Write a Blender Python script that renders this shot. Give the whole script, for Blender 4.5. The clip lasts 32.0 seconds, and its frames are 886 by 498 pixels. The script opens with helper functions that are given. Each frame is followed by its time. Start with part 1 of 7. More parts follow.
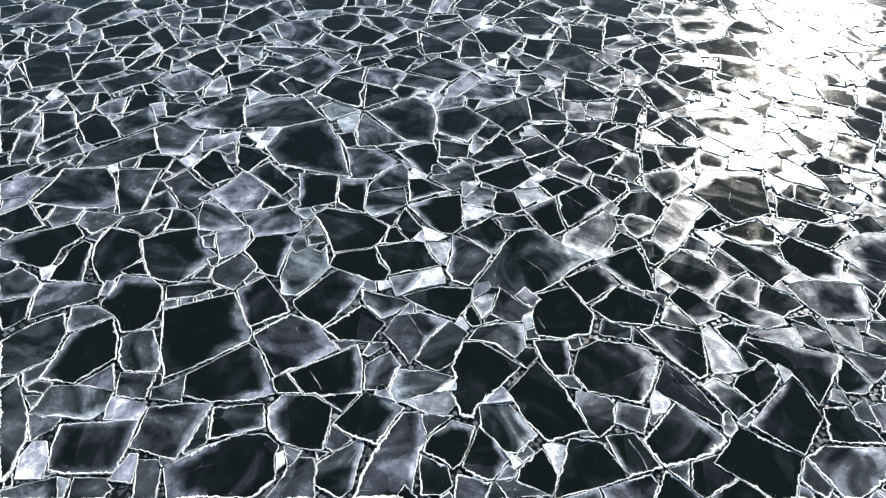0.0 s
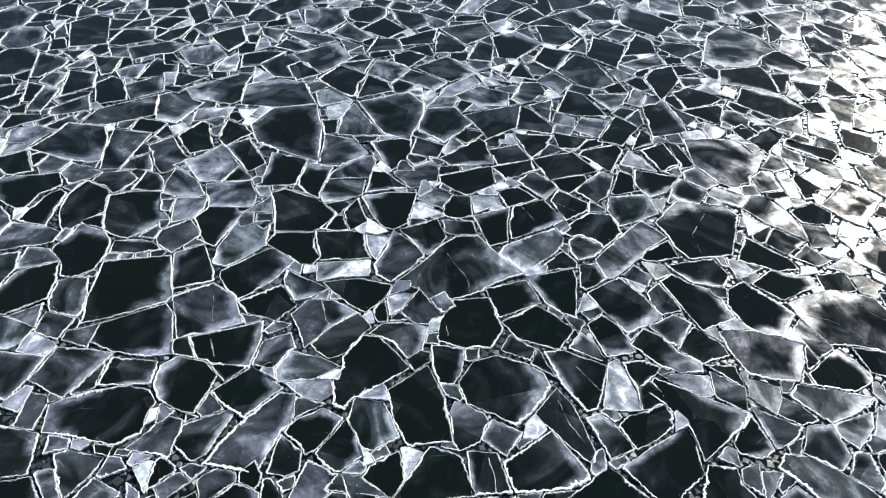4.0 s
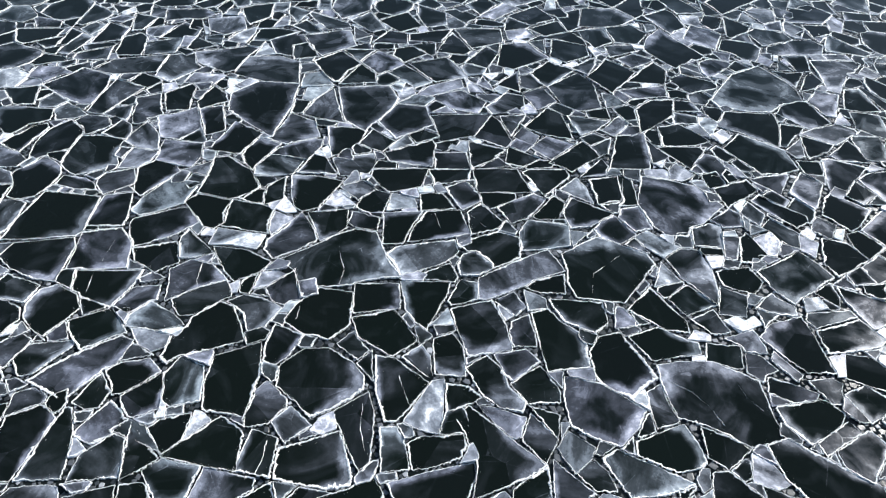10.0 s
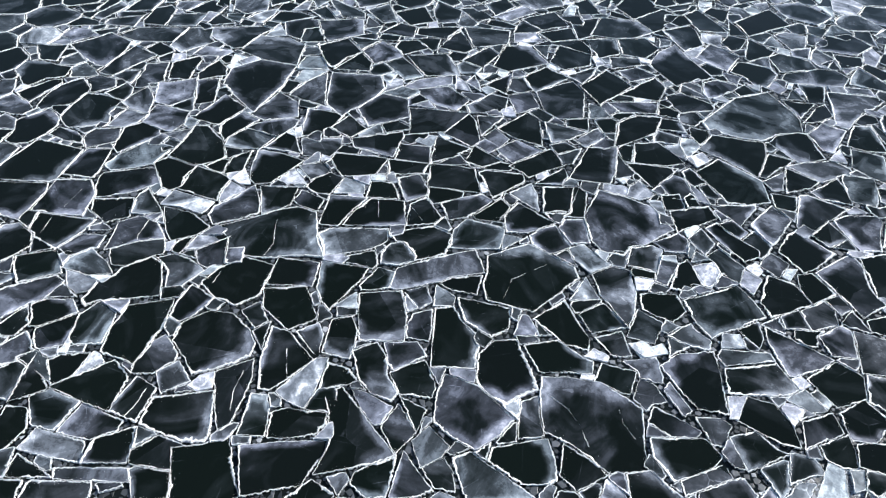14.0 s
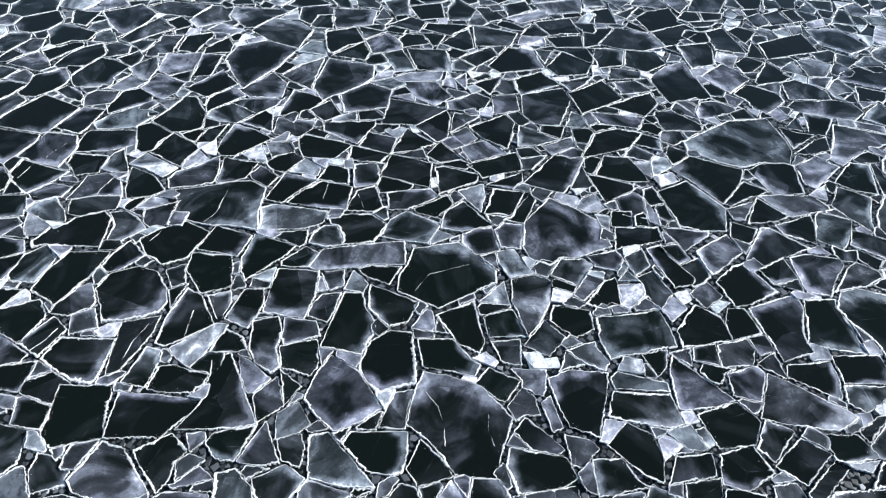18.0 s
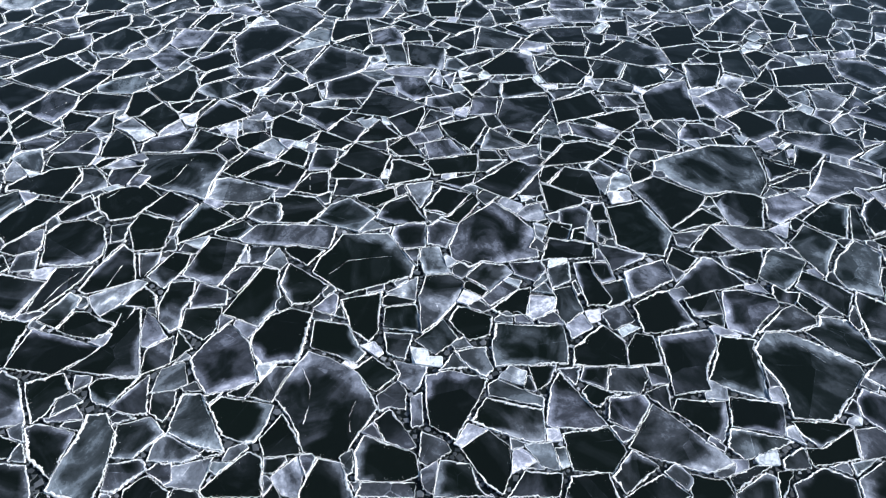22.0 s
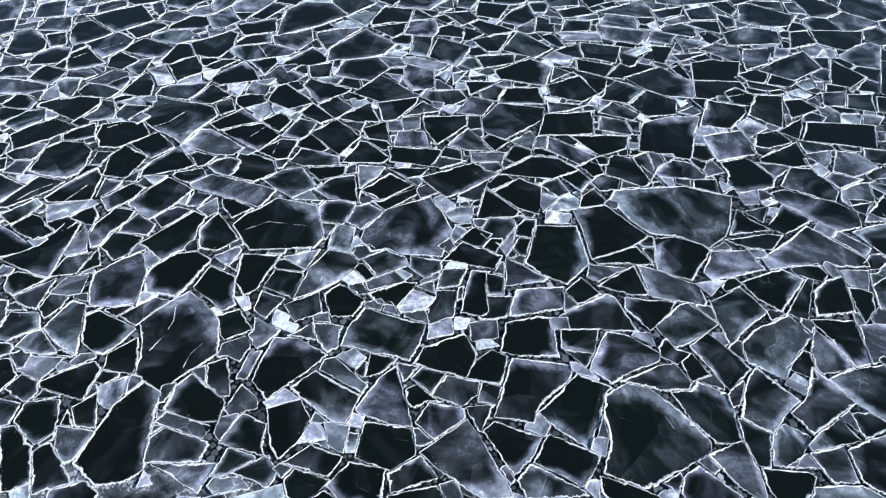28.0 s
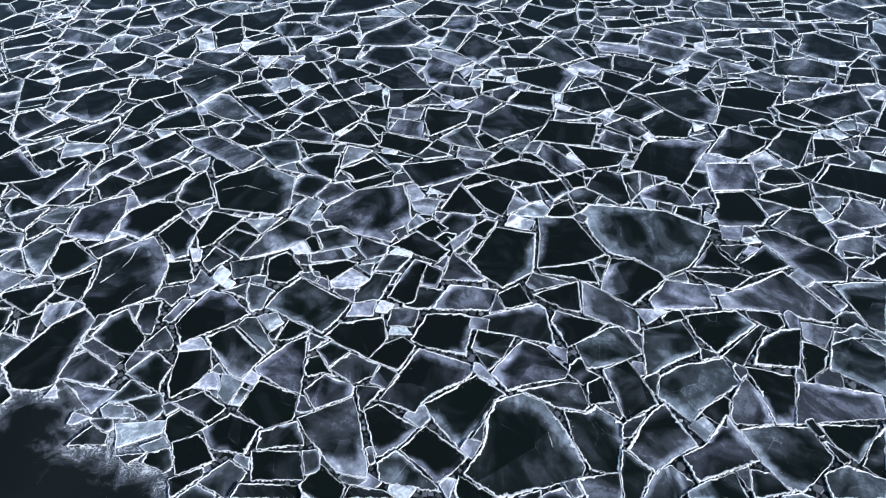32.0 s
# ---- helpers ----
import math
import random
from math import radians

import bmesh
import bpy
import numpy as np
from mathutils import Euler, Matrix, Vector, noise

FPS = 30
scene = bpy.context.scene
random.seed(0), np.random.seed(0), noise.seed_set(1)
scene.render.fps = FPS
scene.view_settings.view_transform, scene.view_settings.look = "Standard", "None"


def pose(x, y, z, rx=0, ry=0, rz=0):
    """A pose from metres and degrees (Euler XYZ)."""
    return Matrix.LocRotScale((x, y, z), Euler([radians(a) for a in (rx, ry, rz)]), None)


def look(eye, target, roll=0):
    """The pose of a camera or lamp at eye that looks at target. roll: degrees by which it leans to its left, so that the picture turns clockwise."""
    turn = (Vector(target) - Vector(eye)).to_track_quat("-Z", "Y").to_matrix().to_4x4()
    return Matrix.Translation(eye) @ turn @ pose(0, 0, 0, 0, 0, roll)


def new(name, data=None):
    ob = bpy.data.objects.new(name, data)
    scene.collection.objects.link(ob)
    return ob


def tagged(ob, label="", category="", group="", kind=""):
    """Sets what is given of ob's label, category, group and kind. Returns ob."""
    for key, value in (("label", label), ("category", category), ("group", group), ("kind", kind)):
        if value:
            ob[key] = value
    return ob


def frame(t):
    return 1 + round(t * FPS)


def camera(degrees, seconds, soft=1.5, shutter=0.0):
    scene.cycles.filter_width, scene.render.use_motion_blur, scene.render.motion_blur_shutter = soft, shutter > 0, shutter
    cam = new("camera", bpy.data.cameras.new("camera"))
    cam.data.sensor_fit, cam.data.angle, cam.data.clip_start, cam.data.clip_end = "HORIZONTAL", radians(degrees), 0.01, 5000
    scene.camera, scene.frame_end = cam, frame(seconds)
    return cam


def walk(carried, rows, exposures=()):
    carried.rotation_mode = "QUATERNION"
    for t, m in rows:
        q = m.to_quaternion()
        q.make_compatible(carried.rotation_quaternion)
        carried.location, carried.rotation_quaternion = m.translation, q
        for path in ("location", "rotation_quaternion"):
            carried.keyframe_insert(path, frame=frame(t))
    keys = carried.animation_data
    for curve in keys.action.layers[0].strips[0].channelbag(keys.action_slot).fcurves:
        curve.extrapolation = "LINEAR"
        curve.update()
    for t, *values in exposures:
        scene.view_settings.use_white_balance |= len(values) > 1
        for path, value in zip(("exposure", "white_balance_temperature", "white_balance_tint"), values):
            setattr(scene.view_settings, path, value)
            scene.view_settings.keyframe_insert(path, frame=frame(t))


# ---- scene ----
cam = camera(66.5, 32.0, soft=1.15)
METRES, EYE, TILT, LEAN, TURN = 32.7, 12.0, 0.0, 0.0, 0.0
ROWS = [
    (0.0, 0.0, 0.0, 0.0, 0.49, -44.31, -0.51),
    (0.5, 0.0159, 0.0002, -0.0002, 2.02, -44.29, -0.51),
    (1.0, 0.0321, 0.0007, -0.0002, 3.5, -44.29, -0.51),
    (1.5, 0.0483, 0.0014, -0.0002, 5.0, -44.29, -0.51),
    (2.0, 0.064, 0.0026, -0.0003, 6.45, -44.28, -0.5),
    (2.5, 0.0793, 0.0042, -0.0004, 7.85, -44.29, -0.51),
    (3.0, 0.0946, 0.0066, -0.0002, 9.25, -44.32, -0.52),
    (3.5, 0.1097, 0.0089, -0.0002, 10.65, -44.3, -0.57),
    (5.5, 0.1693, 0.0237, -0.0006, 16.09, -44.31, -0.58),
    (6.0, 0.1836, 0.0286, -0.0006, 17.42, -44.29, -0.61),
    (6.5, 0.1983, 0.0338, -0.0005, 18.72, -44.34, -0.63),
    (7.0, 0.2132, 0.0391, -0.0005, 20.04, -44.33, -0.62),
    (7.5, 0.2279, 0.0446, -0.0004, 21.33, -44.34, -0.63),
    (8.0, 0.2428, 0.0504, -0.0003, 22.65, -44.35, -0.64),
    (8.5, 0.2577, 0.0563, -0.0004, 23.96, -44.32, -0.64),
    (9.0, 0.272, 0.0623, -0.0002, 25.26, -44.33, -0.65),
    (9.5, 0.2865, 0.0685, -0.0001, 26.58, -44.32, -0.64),
    (10.0, 0.301, 0.0749, -0.0002, 27.92, -44.3, -0.66),
    (10.5, 0.3158, 0.0816, 0.0, 29.25, -44.32, -0.65),
    (11.0, 0.3301, 0.0887, 0.0003, 30.59, -44.33, -0.66),
    (11.5, 0.3445, 0.0956, 0.0003, 31.93, -44.3, -0.69),
    (12.0, 0.3586, 0.103, 0.0003, 33.26, -44.31, -0.68),
    (12.5, 0.3719, 0.1106, 0.0002, 34.57, -44.31, -0.69),
    (13.0, 0.3851, 0.1185, 0.0002, 35.88, -44.3, -0.7),
    (13.5, 0.3982, 0.1265, 0.0, 37.19, -44.29, -0.69),
    (14.0, 0.4108, 0.135, -0.0001, 38.47, -44.3, -0.69),
    (14.5, 0.4232, 0.1439, -0.0002, 39.76, -44.31, -0.69),
    (16.5, 0.4706, 0.1816, -0.0016, 44.83, -44.26, -0.68),
    (17.0, 0.4824, 0.1919, -0.0016, 46.08, -44.26, -0.64),
    (17.5, 0.4938, 0.2026, -0.0017, 47.36, -44.26, -0.65),
    (18.0, 0.5051, 0.2136, -0.0016, 48.6, -44.26, -0.64),
    (18.5, 0.5161, 0.2248, -0.0015, 49.87, -44.25, -0.64),
    (19.0, 0.5267, 0.2364, -0.0015, 51.14, -44.24, -0.62),
    (19.5, 0.537, 0.2476, -0.0017, 52.4, -44.22, -0.6),
    (20.0, 0.547, 0.2592, -0.0014, 53.67, -44.24, -0.6),
    (20.5, 0.5572, 0.2712, -0.0015, 54.95, -44.24, -0.57),
    (21.0, 0.5668, 0.2834, -0.0014, 56.21, -44.23, -0.58),
    (21.5, 0.5763, 0.2959, -0.0013, 57.49, -44.2, -0.58),
    (22.0, 0.5856, 0.3091, -0.0011, 58.78, -44.2, -0.58),
    (22.5, 0.595, 0.322, -0.0008, 60.04, -44.2, -0.59),
    (23.0, 0.6042, 0.3351, -0.0008, 61.36, -44.2, -0.6),
    (23.5, 0.6124, 0.3482, -0.0006, 62.67, -44.2, -0.61),
    (24.0, 0.6201, 0.3617, -0.0004, 64.02, -44.2, -0.6),
    (24.5, 0.6272, 0.3754, -0.0002, 65.35, -44.19, -0.61),
    (25.0, 0.634, 0.3895, -0.0, 66.67, -44.2, -0.58),
    (25.5, 0.6404, 0.4036, 0.0001, 68.04, -44.18, -0.58),
    (27.5, 0.664, 0.4624, 0.0004, 74.82, -44.18, -0.55),
    (28.0, 0.6691, 0.4771, 0.0001, 76.5, -44.16, -0.55),
    (28.5, 0.6737, 0.492, 0.0002, 78.15, -44.19, -0.56),
    (29.0, 0.6783, 0.5069, 0.0, 79.78, -44.18, -0.55),
    (29.5, 0.682, 0.5219, 0.0, 81.39, -44.2, -0.55),
    (30.0, 0.6856, 0.5372, -0.0001, 83.01, -44.18, -0.54),
    (30.5, 0.6887, 0.5527, -0.0002, 84.62, -44.17, -0.54),
    (31.0, 0.6915, 0.5682, -0.0003, 86.23, -44.17, -0.52),
    (31.5, 0.6939, 0.5837, -0.0005, 87.83, -44.15, -0.51),
    (32.0, 0.6957, 0.5992, -0.0005, 89.42, -44.15, -0.49),
]
walk(cam, [(t, pose(0, 0, EYE, TILT, LEAN, TURN) @ pose(METRES * x, METRES * y, METRES * z, 90 + pitch, roll, yaw)) for t, x, y, z, yaw, pitch, roll in ROWS],
     exposures=[(0.0, 1.39, 6760, 9), (10.0, 1.38, 6600, 9), (20.0, 1.29, 6380, 10), (32.0, 1.08, 5960, 11)])

# ---- world, sun, exposure ----
SUN_ELEVATION, SUN_AZIMUTH = 23.0, 29.5      # degrees; azimuth to the east of +y
world = bpy.data.worlds.new("winter_sky")
scene.world = world
world.use_nodes = True
wn = world.node_tree.nodes
sky = wn.new("ShaderNodeTexSky")
sky.sky_type, sky.sun_disc = "NISHITA", False
sky.dust_density, sky.air_density = 0.15, 1.0
sky.sun_elevation, sky.sun_rotation = radians(SUN_ELEVATION), radians(SUN_AZIMUTH)
world.node_tree.links.new(sky.outputs[0], wn["Background"].inputs[0])
wn["Background"].inputs[1].default_value = 0.055
sun_data = bpy.data.lights.new("sun", "SUN")
sun_data.energy, sun_data.angle, sun_data.color = 4.5, radians(0.6), (1.0, 0.97, 0.92)
sun = new("sun", sun_data)
sun_way = Vector((math.sin(radians(SUN_AZIMUTH)) * math.cos(radians(SUN_ELEVATION)),
                  math.cos(radians(SUN_AZIMUTH)) * math.cos(radians(SUN_ELEVATION)), math.sin(radians(SUN_ELEVATION))))
sun.matrix_world = look(sun_way * 60, (0, 0, 0))


# ---- materials ----
def material(name):
    m = bpy.data.materials.new(name)
    m.use_nodes = True
    nt = m.node_tree
    return m, nt, nt.nodes["Principled BSDF"]


def node(nt, kind, **settings):
    n = nt.nodes.new("ShaderNode" + kind)
    for key, value in settings.items():
        n.inputs[key].default_value = value
    return n


def calc(nt, how, a, b=None, clamp=False):
    n = nt.nodes.new("ShaderNodeMath")
    n.operation, n.use_clamp = how, clamp
    for i, v in enumerate((a, b)):
        if v is None:
            continue
        if isinstance(v, (int, float)):
            n.inputs[i].default_value = v
        else:
            nt.links.new(v, n.inputs[i])
    return n.outputs[0]


def ramp(nt, fac, stops):
    n = nt.nodes.new("ShaderNodeValToRGB")
    while len(n.color_ramp.elements) < len(stops):
        n.color_ramp.elements.new(0.5)
    for e, (at, c) in zip(n.color_ramp.elements, stops):
        e.position, e.color = at, (*c, 1)
    nt.links.new(fac, n.inputs[0])
    return n.outputs[0]


def attribute(nt, name):
    n = nt.nodes.new("ShaderNodeAttribute")
    n.attribute_name = name
    return n.outputs["Fac"]


def make_ice():
    m, nt, b = material("clear_black_ice")
    L = nt.links.new
    edge, milk, seed = attribute(nt, "edge"), attribute(nt, "milk"), attribute(nt, "seed")
    geo = nt.nodes.new("ShaderNodeNewGeometry")
    spin = nt.nodes.new("ShaderNodeVectorRotate")
    spin.rotation_type = "Z_AXIS"
    L(geo.outputs["Position"], spin.inputs["Vector"])
    L(calc(nt, "MULTIPLY", seed, 6.28), spin.inputs["Angle"])
    off = nt.nodes.new("ShaderNodeCombineXYZ")
    L(calc(nt, "MULTIPLY", seed, 61.0), off.inputs[0])
    L(calc(nt, "MULTIPLY", seed, 37.0), off.inputs[2])
    place = nt.nodes.new("ShaderNodeVectorMath")
    place.operation = "ADD"
    L(spin.outputs[0], place.inputs[0])
    L(off.outputs[0], place.inputs[1])
    stretch = nt.nodes.new("ShaderNodeMapping")
    stretch.inputs["Scale"].default_value = (0.75, 1.2, 1.0)
    L(place.outputs[0], stretch.inputs[0])
    # soft veils, finer wisps, and shard-shaped patches frozen into the floe
    veil = node(nt, "TexNoise", Scale=1.0, Detail=6.0, Roughness=0.52, Distortion=0.9)
    L(stretch.outputs[0], veil.inputs["Vector"])
    side = node(nt, "TexNoise", Scale=0.9, Detail=1.0)
    L(place.outputs[0], side.inputs["Vector"])
    shard = node(nt, "TexVoronoi", Scale=0.75)
    L(place.outputs[0], shard.inputs["Vector"])
    split = nt.nodes.new("ShaderNodeSeparateColor")
    L(shard.outputs["Color"], split.inputs[0])
    fine = node(nt, "TexNoise", Scale=14.0, Detail=5.0, Roughness=0.75)
    L(geo.outputs["Position"], fine.inputs["Vector"])
    blot = node(nt, "TexNoise", Scale=4.5, Detail=5.0, Roughness=0.65, Distortion=0.4)
    L(place.outputs[0], blot.inputs["Vector"])
    grain = node(nt, "TexNoise", Scale=55.0, Detail=2.0)
    L(geo.outputs["Position"], grain.inputs["Vector"])
    lean = calc(nt, "MULTIPLY", calc(nt, "SUBTRACT", side.outputs["Fac"], 0.34), 3.0, clamp=True)
    band = attribute(nt, "band")
    told = calc(nt, "GREATER_THAN", band, -0.01)
    lean = calc(nt, "ADD", calc(nt, "MULTIPLY", calc(nt, "MULTIPLY", band, 1.1), told), calc(nt, "MULTIPLY", lean, calc(nt, "SUBTRACT", 1.0, told)))
    # a cloudy belt along that side: a soft, ragged inner border, gently streaked inside
    streaky = nt.nodes.new("ShaderNodeMapping")
    streaky.inputs["Scale"].default_value = (0.8, 1.7, 1.0)
    L(place.outputs[0], streaky.inputs[0])
    streak = node(nt, "TexNoise", Scale=1.3, Detail=5.0, Roughness=0.5, Distortion=0.8)
    L(streaky.outputs[0], streak.inputs["Vector"])
    border = node(nt, "TexNoise", Scale=2.2, Detail=6.0, Roughness=0.6, Distortion=0.6)
    L(place.outputs[0], border.inputs["Vector"])
    reach = calc(nt, "ADD", calc(nt, "MULTIPLY", edge, calc(nt, "ADD", 0.25, lean)), calc(nt, "MULTIPLY", calc(nt, "SUBTRACT", border.outputs["Fac"], 0.5), 0.8))
    belt = calc(nt, "MULTIPLY", calc(nt, "SUBTRACT", reach, 0.44), 1.9, clamp=True)
    belt = calc(nt, "MULTIPLY", belt, calc(nt, "ADD", 0.04, calc(nt, "MULTIPLY", streak.outputs["Fac"], 1.08)), clamp=True)
    # how cloudy the floe is as a whole, and its mottling
    clear = calc(nt, "SUBTRACT", 1.0, milk, clamp=True)
    swing = calc(nt, "ADD", 0.48, calc(nt, "MULTIPLY", calc(nt, "MULTIPLY", milk, clear), 1.5))
    mottle = calc(nt, "MULTIPLY", calc(nt, "MULTIPLY", calc(nt, "SUBTRACT", veil.outputs["Fac"], 0.5), 2.4), swing)
    cloud = calc(nt, "ADD", calc(nt, "SUBTRACT", milk, calc(nt, "MULTIPLY", clear, 0.015)), mottle, clamp=True)
    # rafted sheets with straight edges, and hairline cracks between some of them
    sheet = calc(nt, "MULTIPLY", calc(nt, "GREATER_THAN", split.outputs[1], 0.82), calc(nt, "MULTIPLY", calc(nt, "SUBTRACT", streak.outputs["Fac"], 0.25, clamp=True), 0.55))
    cloud = calc(nt, "ADD", cloud, calc(nt, "MULTIPLY", sheet, calc(nt, "SUBTRACT", 1.0, cloud)), clamp=True)
    seam = node(nt, "TexVoronoi", Scale=0.75)
    seam.feature = "DISTANCE_TO_EDGE"
    L(place.outputs[0], seam.inputs["Vector"])
    hair = calc(nt, "MULTIPLY", calc(nt, "LESS_THAN", seam.outputs["Distance"], 0.005), calc(nt, "MULTIPLY", calc(nt, "SUBTRACT", border.outputs["Fac"], 0.5), 4.0, clamp=True))
    cloud = calc(nt, "ADD", cloud, calc(nt, "MULTIPLY", hair, 0.4), clamp=True)
    cloud = calc(nt, "ADD", cloud, calc(nt, "MULTIPLY", belt, calc(nt, "SUBTRACT", 1.0, cloud)), clamp=True)
    cloud = calc(nt, "ADD", cloud, calc(nt, "ADD", calc(nt, "MULTIPLY", calc(nt, "SUBTRACT", fine.outputs["Fac"], 0.5), calc(nt, "MULTIPLY", cloud, 0.7)), calc(nt, "MULTIPLY", calc(nt, "SUBTRACT", blot.outputs["Fac"], 0.5), calc(nt, "MULTIPLY", cloud, 0.8))), clamp=True)
    # snow grains
    dust = calc(nt, "MULTIPLY", calc(nt, "SUBTRACT", calc(nt, "ADD", calc(nt, "MULTIPLY", grain.outputs["Fac"], 0.8), calc(nt, "MULTIPLY", fine.outputs["Fac"], 0.35)), calc(nt, "SUBTRACT", calc(nt, "SUBTRACT", 0.83, calc(nt, "MULTIPLY", milk, 0.06)), calc(nt, "MULTIPLY", calc(nt, "POWER", edge, 6.0), 0.13))), 7.0, clamp=True)
    whole = calc(nt, "MAXIMUM", cloud, calc(nt, "MULTIPLY", dust, 0.92))
    tone = ramp(nt, whole, [(0.0, (0.004, 0.0065, 0.006)), (0.15, (0.009, 0.0125, 0.013)), (0.40, (0.043, 0.050, 0.060)), (0.65, (0.140, 0.160, 0.195)), (0.85, (0.32, 0.355, 0.42)), (1.0, (0.72, 0.75, 0.81))])
    # some floes lean to green, some to violet
    hue = ramp(nt, calc(nt, "FRACT", calc(nt, "MULTIPLY", seed, 7.3)), [(0.0, (0.95, 1.02, 1.0)), (0.4, (1.0, 1.0, 1.0)), (1.0, (1.01, 0.98, 1.06))])
    tint = nt.nodes.new("ShaderNodeVectorMath")
    tint.operation = "MULTIPLY"
    L(tone, tint.inputs[0])
    L(hue, tint.inputs[1])
    L(tint.outputs[0], b.inputs["Base Color"])
    L(calc(nt, "ADD", calc(nt, "MULTIPLY", whole, 0.40), calc(nt, "ADD", 0.03, calc(nt, "MULTIPLY", fine.outputs["Fac"], 0.10))), b.inputs["Roughness"])
    b.inputs["IOR"].default_value = 1.31
    L(calc(nt, "ADD", 0.16, calc(nt, "MULTIPLY", whole, 1.0), clamp=True), b.inputs["Specular IOR Level"])
    bump = node(nt, "Bump", Strength=0.15, Distance=0.02)
    wavy = node(nt, "TexNoise", Scale=4.0, Detail=8.0, Roughness=0.65)
    L(geo.outputs["Position"], wavy.inputs["Vector"])
    L(calc(nt, "ADD", wavy.outputs["Fac"], calc(nt, "MULTIPLY", whole, 0.3)), bump.inputs["Height"])
    L(bump.outputs[0], b.inputs["Normal"])
    return m


def make_frost():
    m, nt, b = material("white_frost_crust")
    L = nt.links.new
    geo = nt.nodes.new("ShaderNodeNewGeometry")
    n1 = node(nt, "TexNoise", Scale=11.0, Detail=5.0, Roughness=0.7)
    L(geo.outputs["Position"], n1.inputs["Vector"])
    white = ramp(nt, n1.outputs["Fac"], [(0.22, (0.70, 0.73, 0.78)), (0.40, (0.95, 0.96, 0.975))])
    L(white, b.inputs["Base Color"])
    b.inputs["Roughness"].default_value = 0.5
    n2 = node(nt, "TexNoise", Scale=60.0, Detail=4.0)
    L(geo.outputs["Position"], n2.inputs["Vector"])
    bump = node(nt, "Bump", Strength=0.6, Distance=0.01)
    L(n2.outputs["Fac"], bump.inputs["Height"])
    L(bump.outputs[0], b.inputs["Normal"])
    # the faces of the crystals glint towards the sun
    glint = nt.nodes.new("ShaderNodeBsdfAnisotropic")
    glint.inputs["Color"].default_value = (0.93, 0.95, 0.97, 1)
    glint.inputs["Roughness"].default_value = 0.78
    L(bump.outputs[0], glint.inputs["Normal"])
    crystal = nt.nodes.new("ShaderNodeMixShader")
    crystal.inputs[0].default_value = 0.55
    L(b.outputs[0], crystal.inputs[1])
    L(glint.outputs[0], crystal.inputs[2])
    # thin crystals let the low sun through
    glow = nt.nodes.new("ShaderNodeBsdfTranslucent")
    L(white, glow.inputs["Color"])
    mix = nt.nodes.new("ShaderNodeMixShader")
    mix.inputs[0].default_value = 0.33
    L(crystal.outputs[0], mix.inputs[1])
    L(glow.outputs[0], mix.inputs[2])
    L(mix.outputs[0], nt.nodes["Material Output"].inputs["Surface"])
    return m


def make_slush():
    m, nt, b = material("grey_brash_ice")
    L = nt.links.new
    geo = nt.nodes.new("ShaderNodeNewGeometry")
    L(ramp(nt, geo.outputs["Random Per Island"], [(0.0, (0.018, 0.022, 0.025)), (0.5, (0.055, 0.062, 0.070)), (0.92, (0.12, 0.13, 0.15)), (1.0, (0.40, 0.42, 0.46))]), b.inputs["Base Color"])
    b.inputs["Roughness"].default_value = 0.35
    n2 = node(nt, "TexNoise", Scale=30.0, Detail=4.0)
    L(geo.outputs["Position"], n2.inputs["Vector"])
    bump = node(nt, "Bump", Strength=0.5, Distance=0.02)
    L(n2.outputs["Fac"], bump.inputs["Height"])
    L(bump.outputs[0], b.inputs["Normal"])
    return m


def make_water():
    m, nt, b = material("black_lake_water")
    L = nt.links.new
    geo = nt.nodes.new("ShaderNodeNewGeometry")
    n1 = node(nt, "TexNoise", Scale=0.35, Detail=4.0)
    L(geo.outputs["Position"], n1.inputs["Vector"])
    L(ramp(nt, n1.outputs["Fac"], [(0.3, (0.004, 0.006, 0.006)), (0.7, (0.009, 0.012, 0.012))]), b.inputs["Base Color"])
    b.inputs["Roughness"].default_value = 0.08
    b.inputs["IOR"].default_value = 1.33
    b.inputs["Specular IOR Level"].default_value = 0.4
    n2 = node(nt, "TexNoise", Scale=3.0, Detail=3.0)
    L(geo.outputs["Position"], n2.inputs["Vector"])
    bump = node(nt, "Bump", Strength=0.1, Distance=0.02)
    L(n2.outputs["Fac"], bump.inputs["Height"])
    L(bump.outputs[0], b.inputs["Normal"])
    return m


